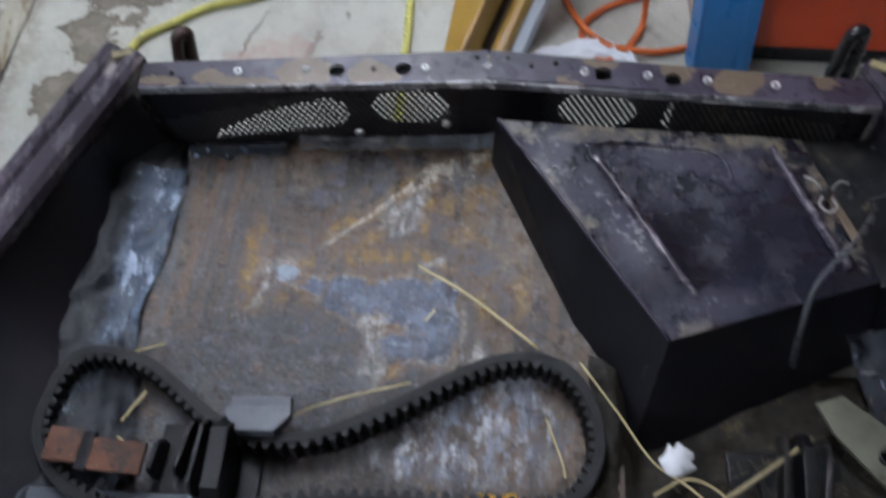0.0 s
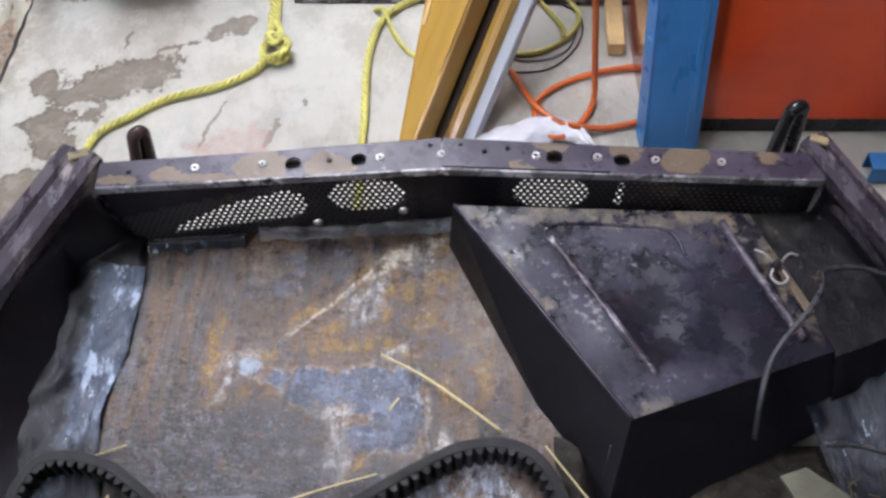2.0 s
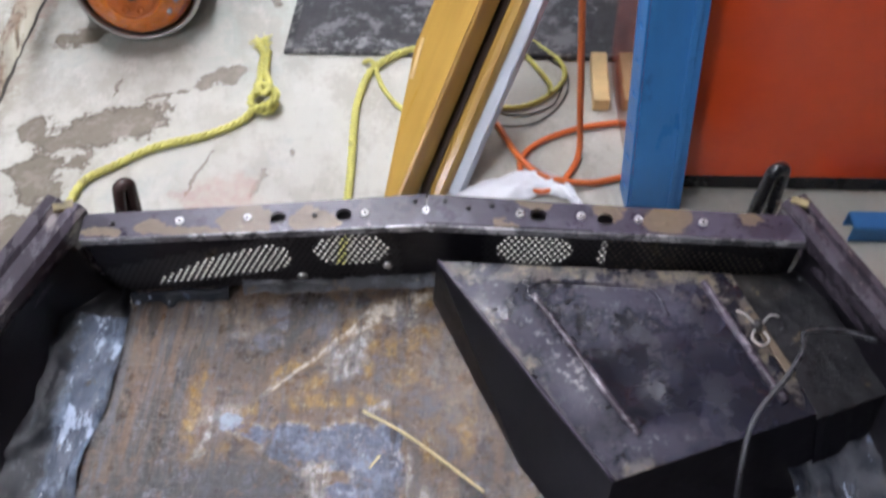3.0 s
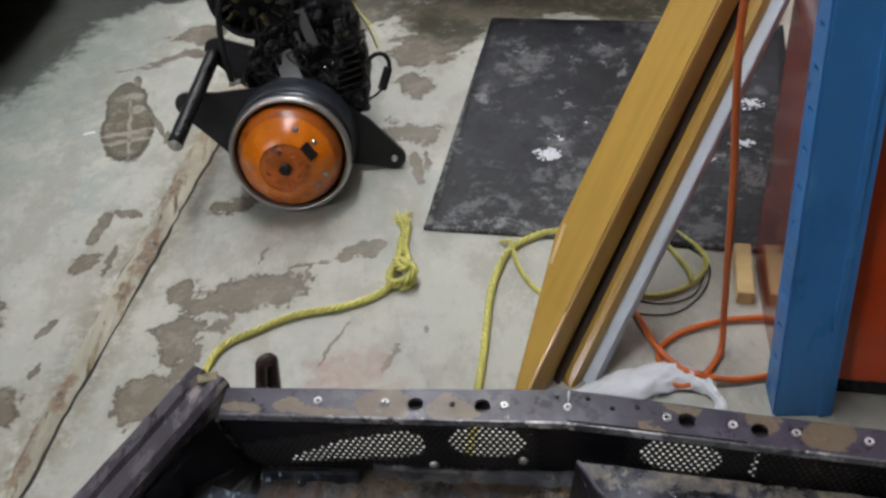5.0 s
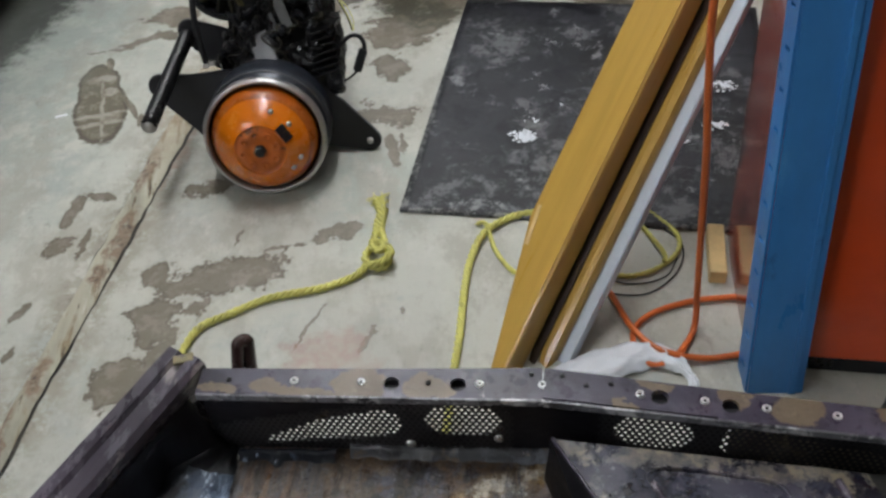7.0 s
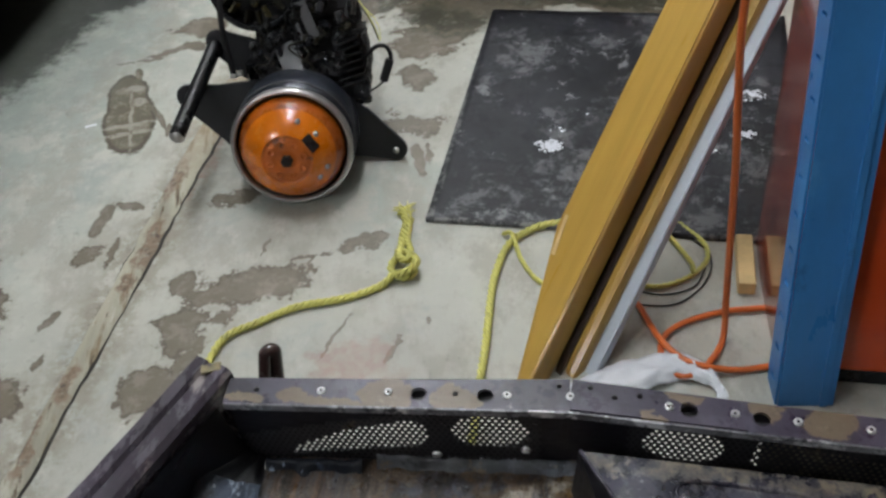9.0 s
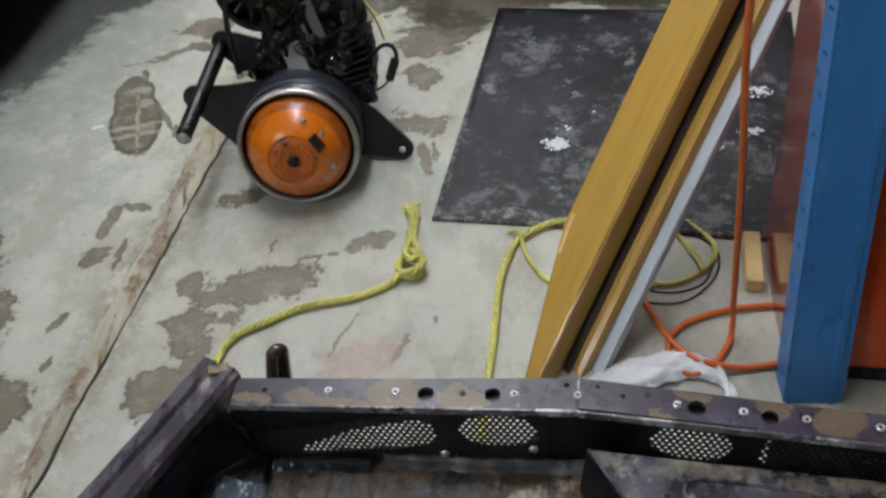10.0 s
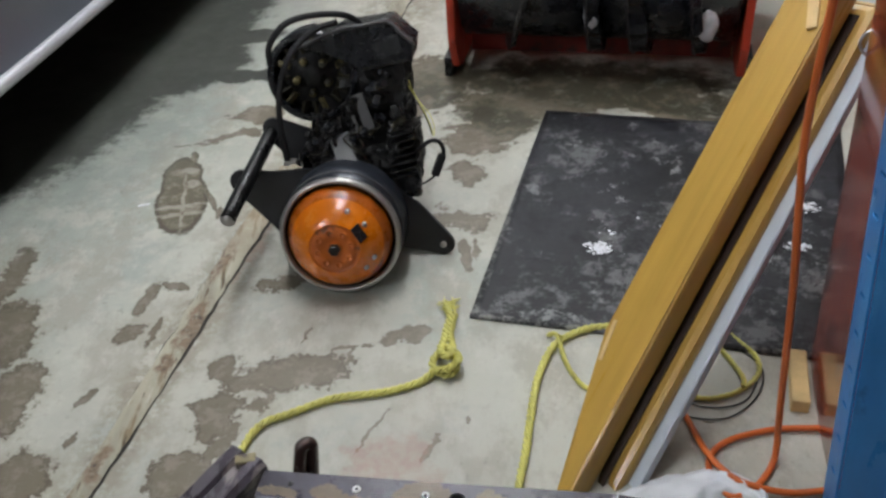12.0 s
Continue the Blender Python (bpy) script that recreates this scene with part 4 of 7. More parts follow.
field_stains(PAN, [(-0.091, -0.096, 0.032, 0.008, 40), (-0.100, -0.125, 0.005, 0.022, -5), (-0.021, -0.14, 0.018, 0.015, 0), (0.01, -0.225, 0.009, 0.028, 0), (-0.117, -0.153, 0.020, 0.008, 34), (-0.082, -0.306, 0.014, 0.006, 35), (0.045, -0.206, 0.007, 0.026, -15), (-0.186, -0.209, 0.007, 0.010, -27), (0.0, -0.045, 0.022, 0.010, 30), (-0.02, -0.10, 0.03, 0.012, 20)],
             [(-0.5, 9, 0.35, (0.16, 0.095, 0.04), 0.7, 50, 0.45, None), (0.0, 9, 0.25, OCHRE, 0.75, 80, 0.52, None), (0.1, 9, 0.3, (0.44, 0.34, 0.20), 0.7, 120, 0.58, None)], 30, 0.022, 90, 0.95)
# chalky bloom
field_stains(PAN, [(-0.214, -0.190, 0.017, 0.010, 25), (-0.224, -0.222, 0.018, 0.004, 60), (-0.089, -0.129, 0.017, 0.016, 0), (-0.074, -0.111, 0.009, 0.018, -15), (-0.102, -0.268, 0.008, 0.022, -4), (-0.11, -0.253, 0.012, 0.007, -20), (-0.014, -0.262, 0.0028, 0.030, -6), (-0.052, -0.186, 0.014, 0.006, 20), (-0.026, -0.065, 0.016, 0.012, 0), (-0.100, -0.300, 0.012, 0.014, 0), (0.0, -0.285, 0.012, 0.012, 0)],
             [(-0.4, 9, 0.35, (0.34, 0.30, 0.26), 0.65, 60, 0.47, None), (0.05, 9, 0.3, (0.64, 0.62, 0.60), 0.8, 90, 0.52, None)], 34, 0.016, 110, 0.95)
# the crease, chalked along its line
field_stains(PAN, [(-0.128, -0.130, 0.060, 0.0022, 42), (-0.162, -0.160, 0.018, 0.0026, 40), (-0.095, -0.098, 0.03, 0.0028, 40), (-0.068, -0.080, 0.024, 0.006, 34), (-0.035, -0.054, 0.034, 0.009, 23), (0.0, -0.044, 0.014, 0.006, 10)],
             [(-0.6, 9, 0.3, (0.24, 0.16, 0.08), 0.5, 80, 0.45, None), (-0.05, 9, 0.3, (0.64, 0.57, 0.47), 0.85, 90, 0.47, None)], 30, 0.006, 120, 0.9)
# pale blue shard in the hook
field_stains(PAN, [(-0.200, -0.198, 0.013, 0.009, 15)], [(0.0, 9, 0.12, (0.36, 0.43, 0.54), 0.85, 60, 0.44, None)], 30, 0.010, 100, 0.5)
# scoured streaks inside the belt's loop, with bluish sheen painted into them
field_stains(PAN, [(0.0, -0.36, 0.085, 0.052, 0), (0.045, -0.322, 0.035, 0.035, 0), (-0.05, -0.375, 0.05, 0.03, 0)],
             [(0.0, 9, 0.25, (0.30, 0.33, 0.42), 0.85, 26, 0.515, 0.3), (0.1, 9, 0.25, (0.70, 0.71, 0.76), 0.95, 34, 0.565, None), (0.0, 9, 0.25, (0.10, 0.075, 0.055), 0.7, 30, 0.58, None)], 22, 0.02, 70, 0.4, (1.7, 0.8, 1))


# brushed drag marks over the whole floor
field_stains(PAN, [(-0.05, -0.22, 0.5, 0.5, 0)], [(0, 9, 0.2, (0.026, 0.020, 0.018), 0.75, 22, 0.55, 0.28), (0, 9, 0.2, (0.17, 0.12, 0.075), 0.5, 30, 0.60, None), (0, 9, 0.2, (0.10, 0.11, 0.14), 0.5, 17, 0.60, 0.25)], 20, 0.01, 60, 0.3, (2.6, 0.45, 1))
# shade over the near end of the floor, painted as dark mottling
field_stains(PAN, [(-0.25, -0.36, 0.20, 0.10, 0), (-0.20, -0.28, 0.08, 0.05, 0)], [(-0.1, 9, 0.4, (0.026, 0.025, 0.030), 0.65, 24, 0.42, 0.3)], 14, 0.03, 50, 0.5)
# oil film and fine scale over all of it
field_stains(PAN, [(0, -0.25, 0.6, 0.5, 0)], [(0, 9, 0.2, (0.035, 0.03, 0.032), 0.55, 40, 0.59, 0.2), (0, 9, 0.2, (0.26, 0.27, 0.31), 0.35, 60, 0.61, None), (0, 9, 0.2, (0.17, 0.10, 0.05), 0.5, 85, 0.60, None), (0, 9, 0.2, (0.015, 0.013, 0.013), 0.6, 150, 0.60, None), (0, 9, 0.2, (0.34, 0.32, 0.30), 0.5, 210, 0.64, None)], 20, 0.02, 60, 0.3)


def well(u, v):
    """Distance in front of the foot of the housing's near side."""
    return (u - 0.150) * 0.441 - (v + 0.370) * 0.897


def pan_floor():
    bm = bmesh.new()
    nu, nv = 120, 90
    grid = []
    for j in range(nv + 1):
        v = -0.012 - 0.55 * j / nv
        row = []
        for i in range(nu + 1):
            f = i / nu
            u = left_edge(v) * (1 - f) + right_edge(v) * f
            z = ZF + 0.0022 * noise.noise(Vector((u * 14, v * 14, 0))) + 0.001 * noise.noise(Vector((u * 50, v * 50, 3)))
            row.append(bm.verts.new((u, v + vee(u) * max(0, 1 + v * 2), z)))
        grid.append(row)
    for j in range(nv):
        for i in range(nu):
            c = (grid[j][i].co + grid[j + 1][i + 1].co) / 2
            if c.x > 0.14 and c.y < -0.25 and -0.07 < well(c.x, c.y) < 0.07:
                continue
            bm.faces.new((grid[j][i], grid[j + 1][i], grid[j + 1][i + 1], grid[j][i + 1]))
    part("pan_floor", bm, PAN, tray, "rust-stained floor of the pan", True)


pan_floor()


def side_wall(sign):
    """Worn strip at the edge of the floor, curling up into the black side wall under the rail."""
    edge = left_edge if sign < 0 else right_edge
    strip, wall_ = bmesh.new(), bmesh.new()
    srows, wrows = [], []
    n = 110
    for j in range(n + 1):
        v = -0.02 - 0.54 * j / n
        grow = min(1, max(0, (-v - 0.030) / 0.04))
        e = -0.338 - 0.012 * math.sin(max(0, -v - 0.17) * 22) if sign < 0 else edge(v) - 0.03 * grow
        w = 0.016 + (0.048 if sign < 0 else 0.062) * grow
        rail_u = sign * (0.367 - 0.38 * v) if sign < 0 else 0.385 - 0.42 * v
        vv = v + vee(e) * max(0, 1 + v * 2)
        wob = 0.005 * noise.noise(Vector((v * 18, 0, 0)))
        srows.append([strip.verts.new((e + sign * (w * f) + (wob if f == 0 else 0), vv, ZF + 0.005 + 0.014 * f * f + 0.006 * noise.noise(Vector((f * 3 + v * 12, v * 30, 5))) + 0.004 * noise.noise(Vector((f * 6 - v * 20, v * 34, 9))) + 0.0025 * noise.noise(Vector((f * 9 + v * 30, v * 60, 2))))) for f in (-0.1 + 1.15 * k / 14 for k in range(15))])
        a = Vector((e + sign * w, vv, ZF + 0.017))
        b = Vector((rail_u, vv, ZR - 0.012))
        wrows.append([wall_.verts.new(a.lerp(b, f) + Vector((0.004 * sign * math.sin(math.pi * f), 0, 0))) for f in (0, 0.25, 0.5, 0.75, 1)])
    bare = srows[:9]
    if sign < 0:
        # the strip's paint begins a hand's width from the corner; black sheet fills the rest
        corner = bmesh.new()
        rows = [[corner.verts.new(v_.co) for v_ in row] for row in bare]
        for lo, hi in zip(rows, rows[1:]):
            for k in range(len(lo) - 1):
                corner.faces.new((lo[k], lo[k + 1], hi[k + 1], hi[k]))
        part("corner_sheet", corner, BLACK_PAINT, tray, "black sheet in the corner", True)
        bmesh.ops.delete(strip, geom=[v_ for row in srows[:8] for v_ in row], context="VERTS")
        srows = srows[8:]
    for rows, bm in ((srows, strip), (wrows, wall_)):
        for lo, hi in zip(rows, rows[1:]):
            for k in range(len(lo) - 1):
                bm.faces.new((lo[k], lo[k + 1], hi[k + 1], hi[k]))
    part("side_strip", strip, BLUE_SHEEN if sign < 0 else DARK_STRIP, tray, "crinkled worn paint strip, blue-grey with sheen in its colour", True)
    part("side_wall", wall_, BLACK_PAINT, tray, "black painted side wall", True)


side_wall(-1)
side_wall(1)


def rail(sign):
    """A hollow channel rail with two ridges, running towards the near end."""
    if sign < 0:
        a, d = Vector((-0.372, -0.004, 0)), Vector((-0.355, -0.935, 0)).normalized()
    else:
        a, d = Vector((0.381, 0.004, 0)), Vector((0.407, -0.913, 0)).normalized()
    out = Vector((d.y, -d.x, 0)) * (1 if sign < 0 else -1)
    if out.x * sign < 0:
        out = -out
    profile = [(-0.006, -0.030), (-0.006, 0.004), (0.000, 0.010), (0.010, 0.010), (0.014, 0.003), (0.024, 0.003), (0.028, 0.008), (0.042, 0.008), (0.046, 0.002), (0.046, -0.26)]
    if sign > 0:
        profile = [(o * 0.52 if o > 0 else o, z_) for o, z_ in profile]
    bm = bmesh.new()
    rows = []
    n = 40
    for j in range(n + 1):
        q = a + d * (0.52 * j / n - 0.004)
        rows.append([bm.verts.new(q + out * o + Vector((0, 0, ZR + z + 0.0012 * noise.noise(q * 30)))) for o, z in profile])
    for lo, hi in zip(rows, rows[1:]):
        for k in range(len(profile) - 1):
            bm.faces.new((lo[k], lo[k + 1], hi[k + 1], hi[k]))
    bm.faces.new(rows[0])
    part("side_rail", bm, RAIL_PAINT, tray, "scuffed ridged side rail")


rail(-1)
rail(1)
BARE_TAN = material("bare_tan_paint", (0.15, 0.11, 0.07), 0.5, grain=0.3, grain_scale=60, bump=0.2)
CHIPPED_TAN = material("chipped_yellow_tan", (0.30, 0.25, 0.12), 0.5, grain=0.3, grain_scale=90, bump=0.4, spots=[((0.08, 0.06, 0.05), 60, 0.55, 0.08)])
part("rail_tip", box((0.018, 0.010, 0.004), pose(0.391, 0.003, ZR + 0.010, rz=-24), 0.0015), CHIPPED_TAN, tray, "tan chipped tip of the rail")
part("rail_tip", box((0.022, 0.012, 0.004), pose(-0.388, -0.002, ZR + 0.009, rz=20), 0.0015), CHIPPED_TAN, tray, "tan chipped tip of the rail")


def front_flange():
    """Folded strip along the far edge, in two straight runs that meet in a shallow point, with round holes."""
    holes = [(-0.158, 0), (-0.088, 0), (0.119, 0), (0.189, 0)]
    for s in (-1, 1):
        u_end = -0.366 if s < 0 else 0.392
        ln = abs(u_end) / math.cos(math.atan(0.055))
        mine = [abs(u) for u, _ in holes if u * s > 0]
        outer = [(0, -0.019), (ln, -0.020), (ln, 0.014), (ln * 0.5, 0.017), (0, 0.022)]
        hl = [[(c + 0.0085 * math.cos(a), -0.002 + 0.0085 * math.sin(a)) for a in (2 * math.pi * k / 14 for k in range(14))] for c in mine]
        # the plate is built upright and laid flat
        turn = Matrix.Rotation(-math.atan(0.055) * s, 4, "Z") @ Matrix.Diagonal((s, 1, 1, 1))
        flat = Matrix(((1, 0, 0, 0), (0, 0, 1, 0), (0, -1, 0, 0), (0, 0, 0, 1)))
        bm = plate_with_holes(outer, hl, 0.003, Matrix.Translation((0, 0, ZR)) @ turn @ flat)
        part("flange", bm, CAMO, tray, "camouflage-painted top flange with round holes")
        lip = box((ln, 0.004, 0.010), Matrix.Translation((0, 0, ZR - 0.005)) @ turn @ pose(ln / 2, -0.0195, 0), 0.0015)
        part("lip", lip, LIP_HIGHLIGHT, tray, "folded front lip")
        # unseen plate added so that the holes above it look dark
        part("hole_backing", box((ln - 0.02, 0.026, 0.003), Matrix.Translation((0, 0, ZR - 0.0115)) @ turn @ pose(ln / 2, -0.001, 0)), BLACK_PAINT, tray, "added dark plate under the flange holes")


front_flange()


def vent_backing():
    """Plate added behind the long vent to keep it dark."""
    turn = Matrix.Rotation(-math.atan(0.055), 4, "Z")
    part("vent_backing", box((0.185, 0.002, 0.090), turn @ pose(0.290, 0.004, ZR - 0.058), 0.0005), BACKING_BROWN, tray, "added brown plate that keeps the long vent dark")


BACKING_BROWN = material("vent_backing_brown", (0.30, 0.26, 0.19), 0.6, bump=0.2, grain=0.4, grain_scale=60, spots=[((0.04, 0.035, 0.03), 20, 0.5, 0.1)])
vent_backing()


def lap_plate():
    """A second strip riveted on top of the flange beside its point."""
    outer = [(0.002, -0.018), (0.176, -0.019), (0.176, 0.013), (0.10, 0.016), (0.002, 0.019)]
    hole = [(0.119 + 0.0092 * math.cos(a), -0.002 + 0.0092 * math.sin(a)) for a in (2 * math.pi * k / 14 for k in range(14))]
    flat = Matrix(((1, 0, 0, 0), (0, 0, 1, 0), (0, -1, 0, 0), (0, 0, 0, 1)))
    turn = Matrix.Rotation(-math.atan(0.055), 4, "Z")
    part("lap_plate", plate_with_holes(outer, [hole], 0.0018, Matrix.Translation((0, 0, ZR + 0.0022)) @ turn @ flat), CAMO, tray, "riveted camouflage-painted overlap strip")


lap_plate()
for u in (-0.333, -0.262, -0.190, -0.119, -0.065, 0.0, 0.099, 0.163, 0.223, 0.290, 0.02, -0.012, 0.045, 0.07):
    small = u in (0.02, -0.012, 0.045, 0.07, -0.119, -0.333)
    r = 0.0028 if small else 0.0048
    off = {0.02: 0.012, -0.012: 0.012, 0.045: 0.003, 0.07: 0.008}.get(u, -0.001)
    head = part("rivet", lathe([(r, 0), (r * 0.95, 0.0012), (r * 0.6, 0.0022), (r * 0.45, 0.0012), (0, 0.0010)], pose(u, vee(u) + off, ZR + (0.0023 if 0 < u < 0.175 else 0.0005)), 14),
                DARK_METAL if small else RIVET, tray, "", True)
    if not small:
        part("rivet_pin", lathe([(r * 0.42, 0.001), (r * 0.36, 0.0019), (0, 0.0021)], pose(u, vee(u) + off, ZR + (0.0023 if 0 < u < 0.175 else 0.0005)), 8), DARK_METAL, head, "dark broken pin in the rivet", True)


MESH_METAL = material("dark_mesh_metal", (0.035, 0.033, 0.036), 0.35, 0.4, grain=0.4, grain_scale=40, spots=[((0.10, 0.085, 0.06), 18, 0.62, 0.08)])


def front_wall():
    """Upright far wall with long vents through it, and a perforated sheet on its inside."""
    z0 = ZF - 0.02
    left = [[(-0.312, 0.186), (-0.17, 0.205), (-0.155, 0.212), (-0.15, 0.228), (-0.155, 0.248), (-0.17, 0.256), (-0.24, 0.236), (-0.30, 0.203)],
            oval(-0.126, -0.042, 0.210, 0.265)]
    right = [oval(0.075, 0.158, 0.214, 0.268),
             [(0.184, 0.226), (0.200, 0.214), (0.345, 0.186), (0.360, 0.190), (0.366, 0.205), (0.362, 0.240), (0.350, 0.247), (0.205, 0.267), (0.188, 0.262)]]
    for s, vents in ((-1, left), (1, right)):
        u_end = 0.362 if s < 0 else 0.39
        turn = Matrix.Rotation(-math.atan(0.055) * s, 4, "Z") @ Matrix.Diagonal((s, 1, 1, 1))
        outer = [(0, z0), (u_end, z0), (u_end, ZR - 0.002), (0, ZR - 0.002)]
        hl = [[(abs(u), z) for u, z in v] for v in vents]
        bm = plate_with_holes(outer, hl, 0.003, turn @ pose(0, -0.017, 0))
        part("front_wall", bm, BLACK_PAINT, tray, "black far wall with long vents")
        sheet = bmesh.new()
        p, r = 0.0072, 0.0020
        area = (0.030, 0.356, ZF + 0.004, ZR - 0.014) if s < 0 else (0.060, 0.380, ZF + 0.002, ZR - 0.006)
        rows_ = math.ceil((area[3] - area[2]) / (p * 0.866))
        for j in range(rows_):
            for i in range(int((area[1] - area[0]) / p)):
                cx = area[0] + p * (i + 0.5 * (j % 2)) + p / 2
                cz = area[2] + p * 0.866 * (j + 0.5)
                if s < 0 and cz > ZF + 0.045 + (0.356 - cx) * 0.25:
                    continue
                ang = [math.pi / 6 + math.pi / 3 * k for k in range(6)]
                out_ = [sheet.verts.new(turn @ Vector((cx + p * 0.578 * math.cos(a), -0.0195, cz + p * 0.578 * math.sin(a)))) for a in ang]
                in_ = [sheet.verts.new(turn @ Vector((cx + r * math.cos(a), -0.0195, cz + r * math.sin(a)))) for a in ang]
                for k in range(6):
                    sheet.faces.new((out_[k], out_[(k + 1) % 6], in_[(k + 1) % 6], in_[k]))
        part("vent_mesh", sheet, MESH_METAL, tray, "black perforated metal sheet behind the vents")
        for u, z in ((-0.345, 0.172), (-0.143, 0.199), (-0.046, 0.213)) if s < 0 else ():
            part("rivet", lathe([(0.006, 0), (0.0055, 0.0015), (0.003, 0.003), (0, 0.003)], turn @ pose(-u, -0.0205, z, rx=90), 12), RIVET, tray, "", True)


front_wall()


field_stains(LID_PAINT, [(0.18, -0.055, 0.14, 0.014, -3), (0.285, -0.07, 0.025, 0.020, 0), (0.04, -0.07, 0.03, 0.02, -40), (0.19, -0.275, 0.03, 0.010, 20), (0.09, -0.15, 0.008, 0.09, 32), (0.345, -0.14, 0.010, 0.05, 20)],
             [(-0.2, 9, 0.3, (0.12, 0.10, 0.075), 0.6, 30, 0.48, 0.45), (0.1, 9, 0.3, (0.20, 0.16, 0.10), 0.7, 60, 0.56, 0.6)], 20, 0.02, 60, 0.7)
# blue-grey patches carry the lid's sheen, with pale scuffs over them
field_stains(LID_PAINT, [(0.125, -0.155, 0.022, 0.085, 30), (0.20, -0.10, 0.07, 0.03, 0), (0.07, -0.10, 0.03, 0.05, 30), (0.20, -0.255, 0.06, 0.016, 18)],
             [(-0.2, 9, 0.6, (0.070, 0.068, 0.095), 0.65, 20, 0.47, 0.22), (0.2, 9, 0.3, (0.26, 0.25, 0.27), 0.7, 90, 0.60, None)], 20, 0.02, 80, 0.6)
field_stains(LID_PAINT, [(0.128, -0.143, 0.012, 0.003, -60), (0.150, -0.175, 0.03, 0.004, -58), (0.145, -0.165, 0.016, 0.010, -50)], [(-0.1, 9, 0.3, (0.36, 0.34, 0.37), 0.6, 90, 0.54, None)], 30, 0.012, 110, 0.7)


# pale colour on ribs and creases stands in for their highlights
RIB_HIGHLIGHT = material("rib_highlight_paint", (0.060, 0.050, 0.066), 0.25, 0.2, bump=0.2, grain=0.4, grain_scale=50, spots=[((0.22, 0.20, 0.23), 26, 0.50, 0.12), ((0.46, 0.42, 0.46), 50, 0.58, 0.08), ((0.02, 0.016, 0.02), 22, 0.58, 0.08)])


def raised_box():
    """Sloping sheet-metal housing with pressed ribs on its lid."""
    bm = bmesh.new()
    top = [(0.011, -0.041, 0.246), (0.178, -0.284, 0.240), (0.378, -0.213, 0.239), (0.320, -0.056, 0.246)]
    low = [(0.004, -0.050, ZF - 0.01), (0.150, -0.370, ZF - 0.04), (0.388, -0.253, ZF - 0.03), (0.335, -0.05, ZF)]
    n = 90
    grid = []
    tv = [Vector(p) for p in top]

    def pressed(f, g):
        """Depth of the recess pressed into the lid: a slanted panel with round corners and a raised border."""
        inner = min(f - 0.18 - 0.06 * g, 0.87 - f, g - 0.21, (0.66 - g) * 0.5)
        if inner > 0:
            return -0.0014 * min(1, inner / 0.12)
        return 0.0
    for j in range(n + 1):
        a, b = tv[0].lerp(tv[1], j / n), tv[3].lerp(tv[2], j / n)
        grid.append([bm.verts.new(a.lerp(b, i / n) + Vector((0, 0, 0.0016 * noise.noise(Vector((i * 0.07, j * 0.07, 1))) + 0.0003 * noise.noise(Vector((i * 0.3, j * 0.3, 4))) + pressed(j / n, i / n)))) for i in range(n + 1)])
    for j in range(n):
        for i in range(n):
            bm.faces.new((grid[j][i], grid[j + 1][i], grid[j + 1][i + 1], grid[j][i + 1]))
    lid = part("lid", bm, LID_PAINT, None, "scratched black sheet-metal lid with pressed ribs", True)
    sides = bmesh.new()
    for i in range(4):
        a, b, c, d = Vector(top[i]), Vector(top[(i + 1) % 4]), Vector(low[(i + 1) % 4]), Vector(low[i])
        sides.faces.new([sides.verts.new(q) for q in (a - Vector((0, 0, 0.0005)), b - Vector((0, 0, 0.0005)), c, d)])
    body = part("housing", sides, BLACK_PAINT, tray, "black sheet-metal housing in the pan")
    lid.parent = body

    def on_lid(f, g, h=0.0):
        p = tv[0].lerp(tv[1], f).lerp(tv[3].lerp(tv[2], f), g)
        return (p.x, p.y, p.z + h)
    def over_lid(pts, h):
        """Points in plan, laid at the lid's height."""
        return [(u, v, 0.2462 - 0.006 * min(1, max(0, (-v - 0.05) / 0.21)) + h) for u, v in pts]
    for pts, r, h in (([(0.112, -0.084), (0.140, -0.128), (0.172, -0.182), (0.198, -0.226), (0.207, -0.238)], 0.0042, -0.0022),
                      ([(0.290, -0.066), (0.312, -0.118), (0.334, -0.168), (0.350, -0.202)], 0.0048, -0.0024),
                      ([(0.112, -0.090), (0.107, -0.078), (0.118, -0.068), (0.150, -0.066), (0.195, -0.070), (0.228, -0.073), (0.242, -0.086), (0.248, -0.107)], 0.0026, -0.0016)):
        part("rib", tube(over_lid(pts, h + 0.0010), r, 10, 10), RIB_HIGHLIGHT if r > 0.004 else LID_PAINT, body, "", True)
    # creases pressed into the side
    def on_side(f, k):
        p = Vector(top[0]).lerp(Vector(top[1]), f).lerp(Vector(low[0]).lerp(Vector(low[1]), f), k)
        return tuple(p)
    part("crease", tube([on_side(0.42, 0.30), on_side(0.6, 0.42), on_side(0.80, 0.58), on_side(0.93, 0.72), on_side(0.95, 0.62), on_side(0.95, 0.30)], 0.0009, 6, 8), RIB_HIGHLIGHT, body, "", True)
    edge = [on_lid(0, 0.004, 0.0005), on_lid(1, 0.004, 0.0005)]
    part("folded_edge", tube([edge[0], tuple((Vector(edge[0]) + Vector(edge[1])) / 2), edge[1]], 0.0022, 6, 12), CAMO, body, "bare worn folded edge", True)


raised_box()


def cross_beam():
    part("cross_beam", box((0.86, 0.13, 0.05), pose(0.01, -0.503, 0.176), 0.008), BEAM_PAINT, tray, "blue-grey steel cross beam")


cross_beam()


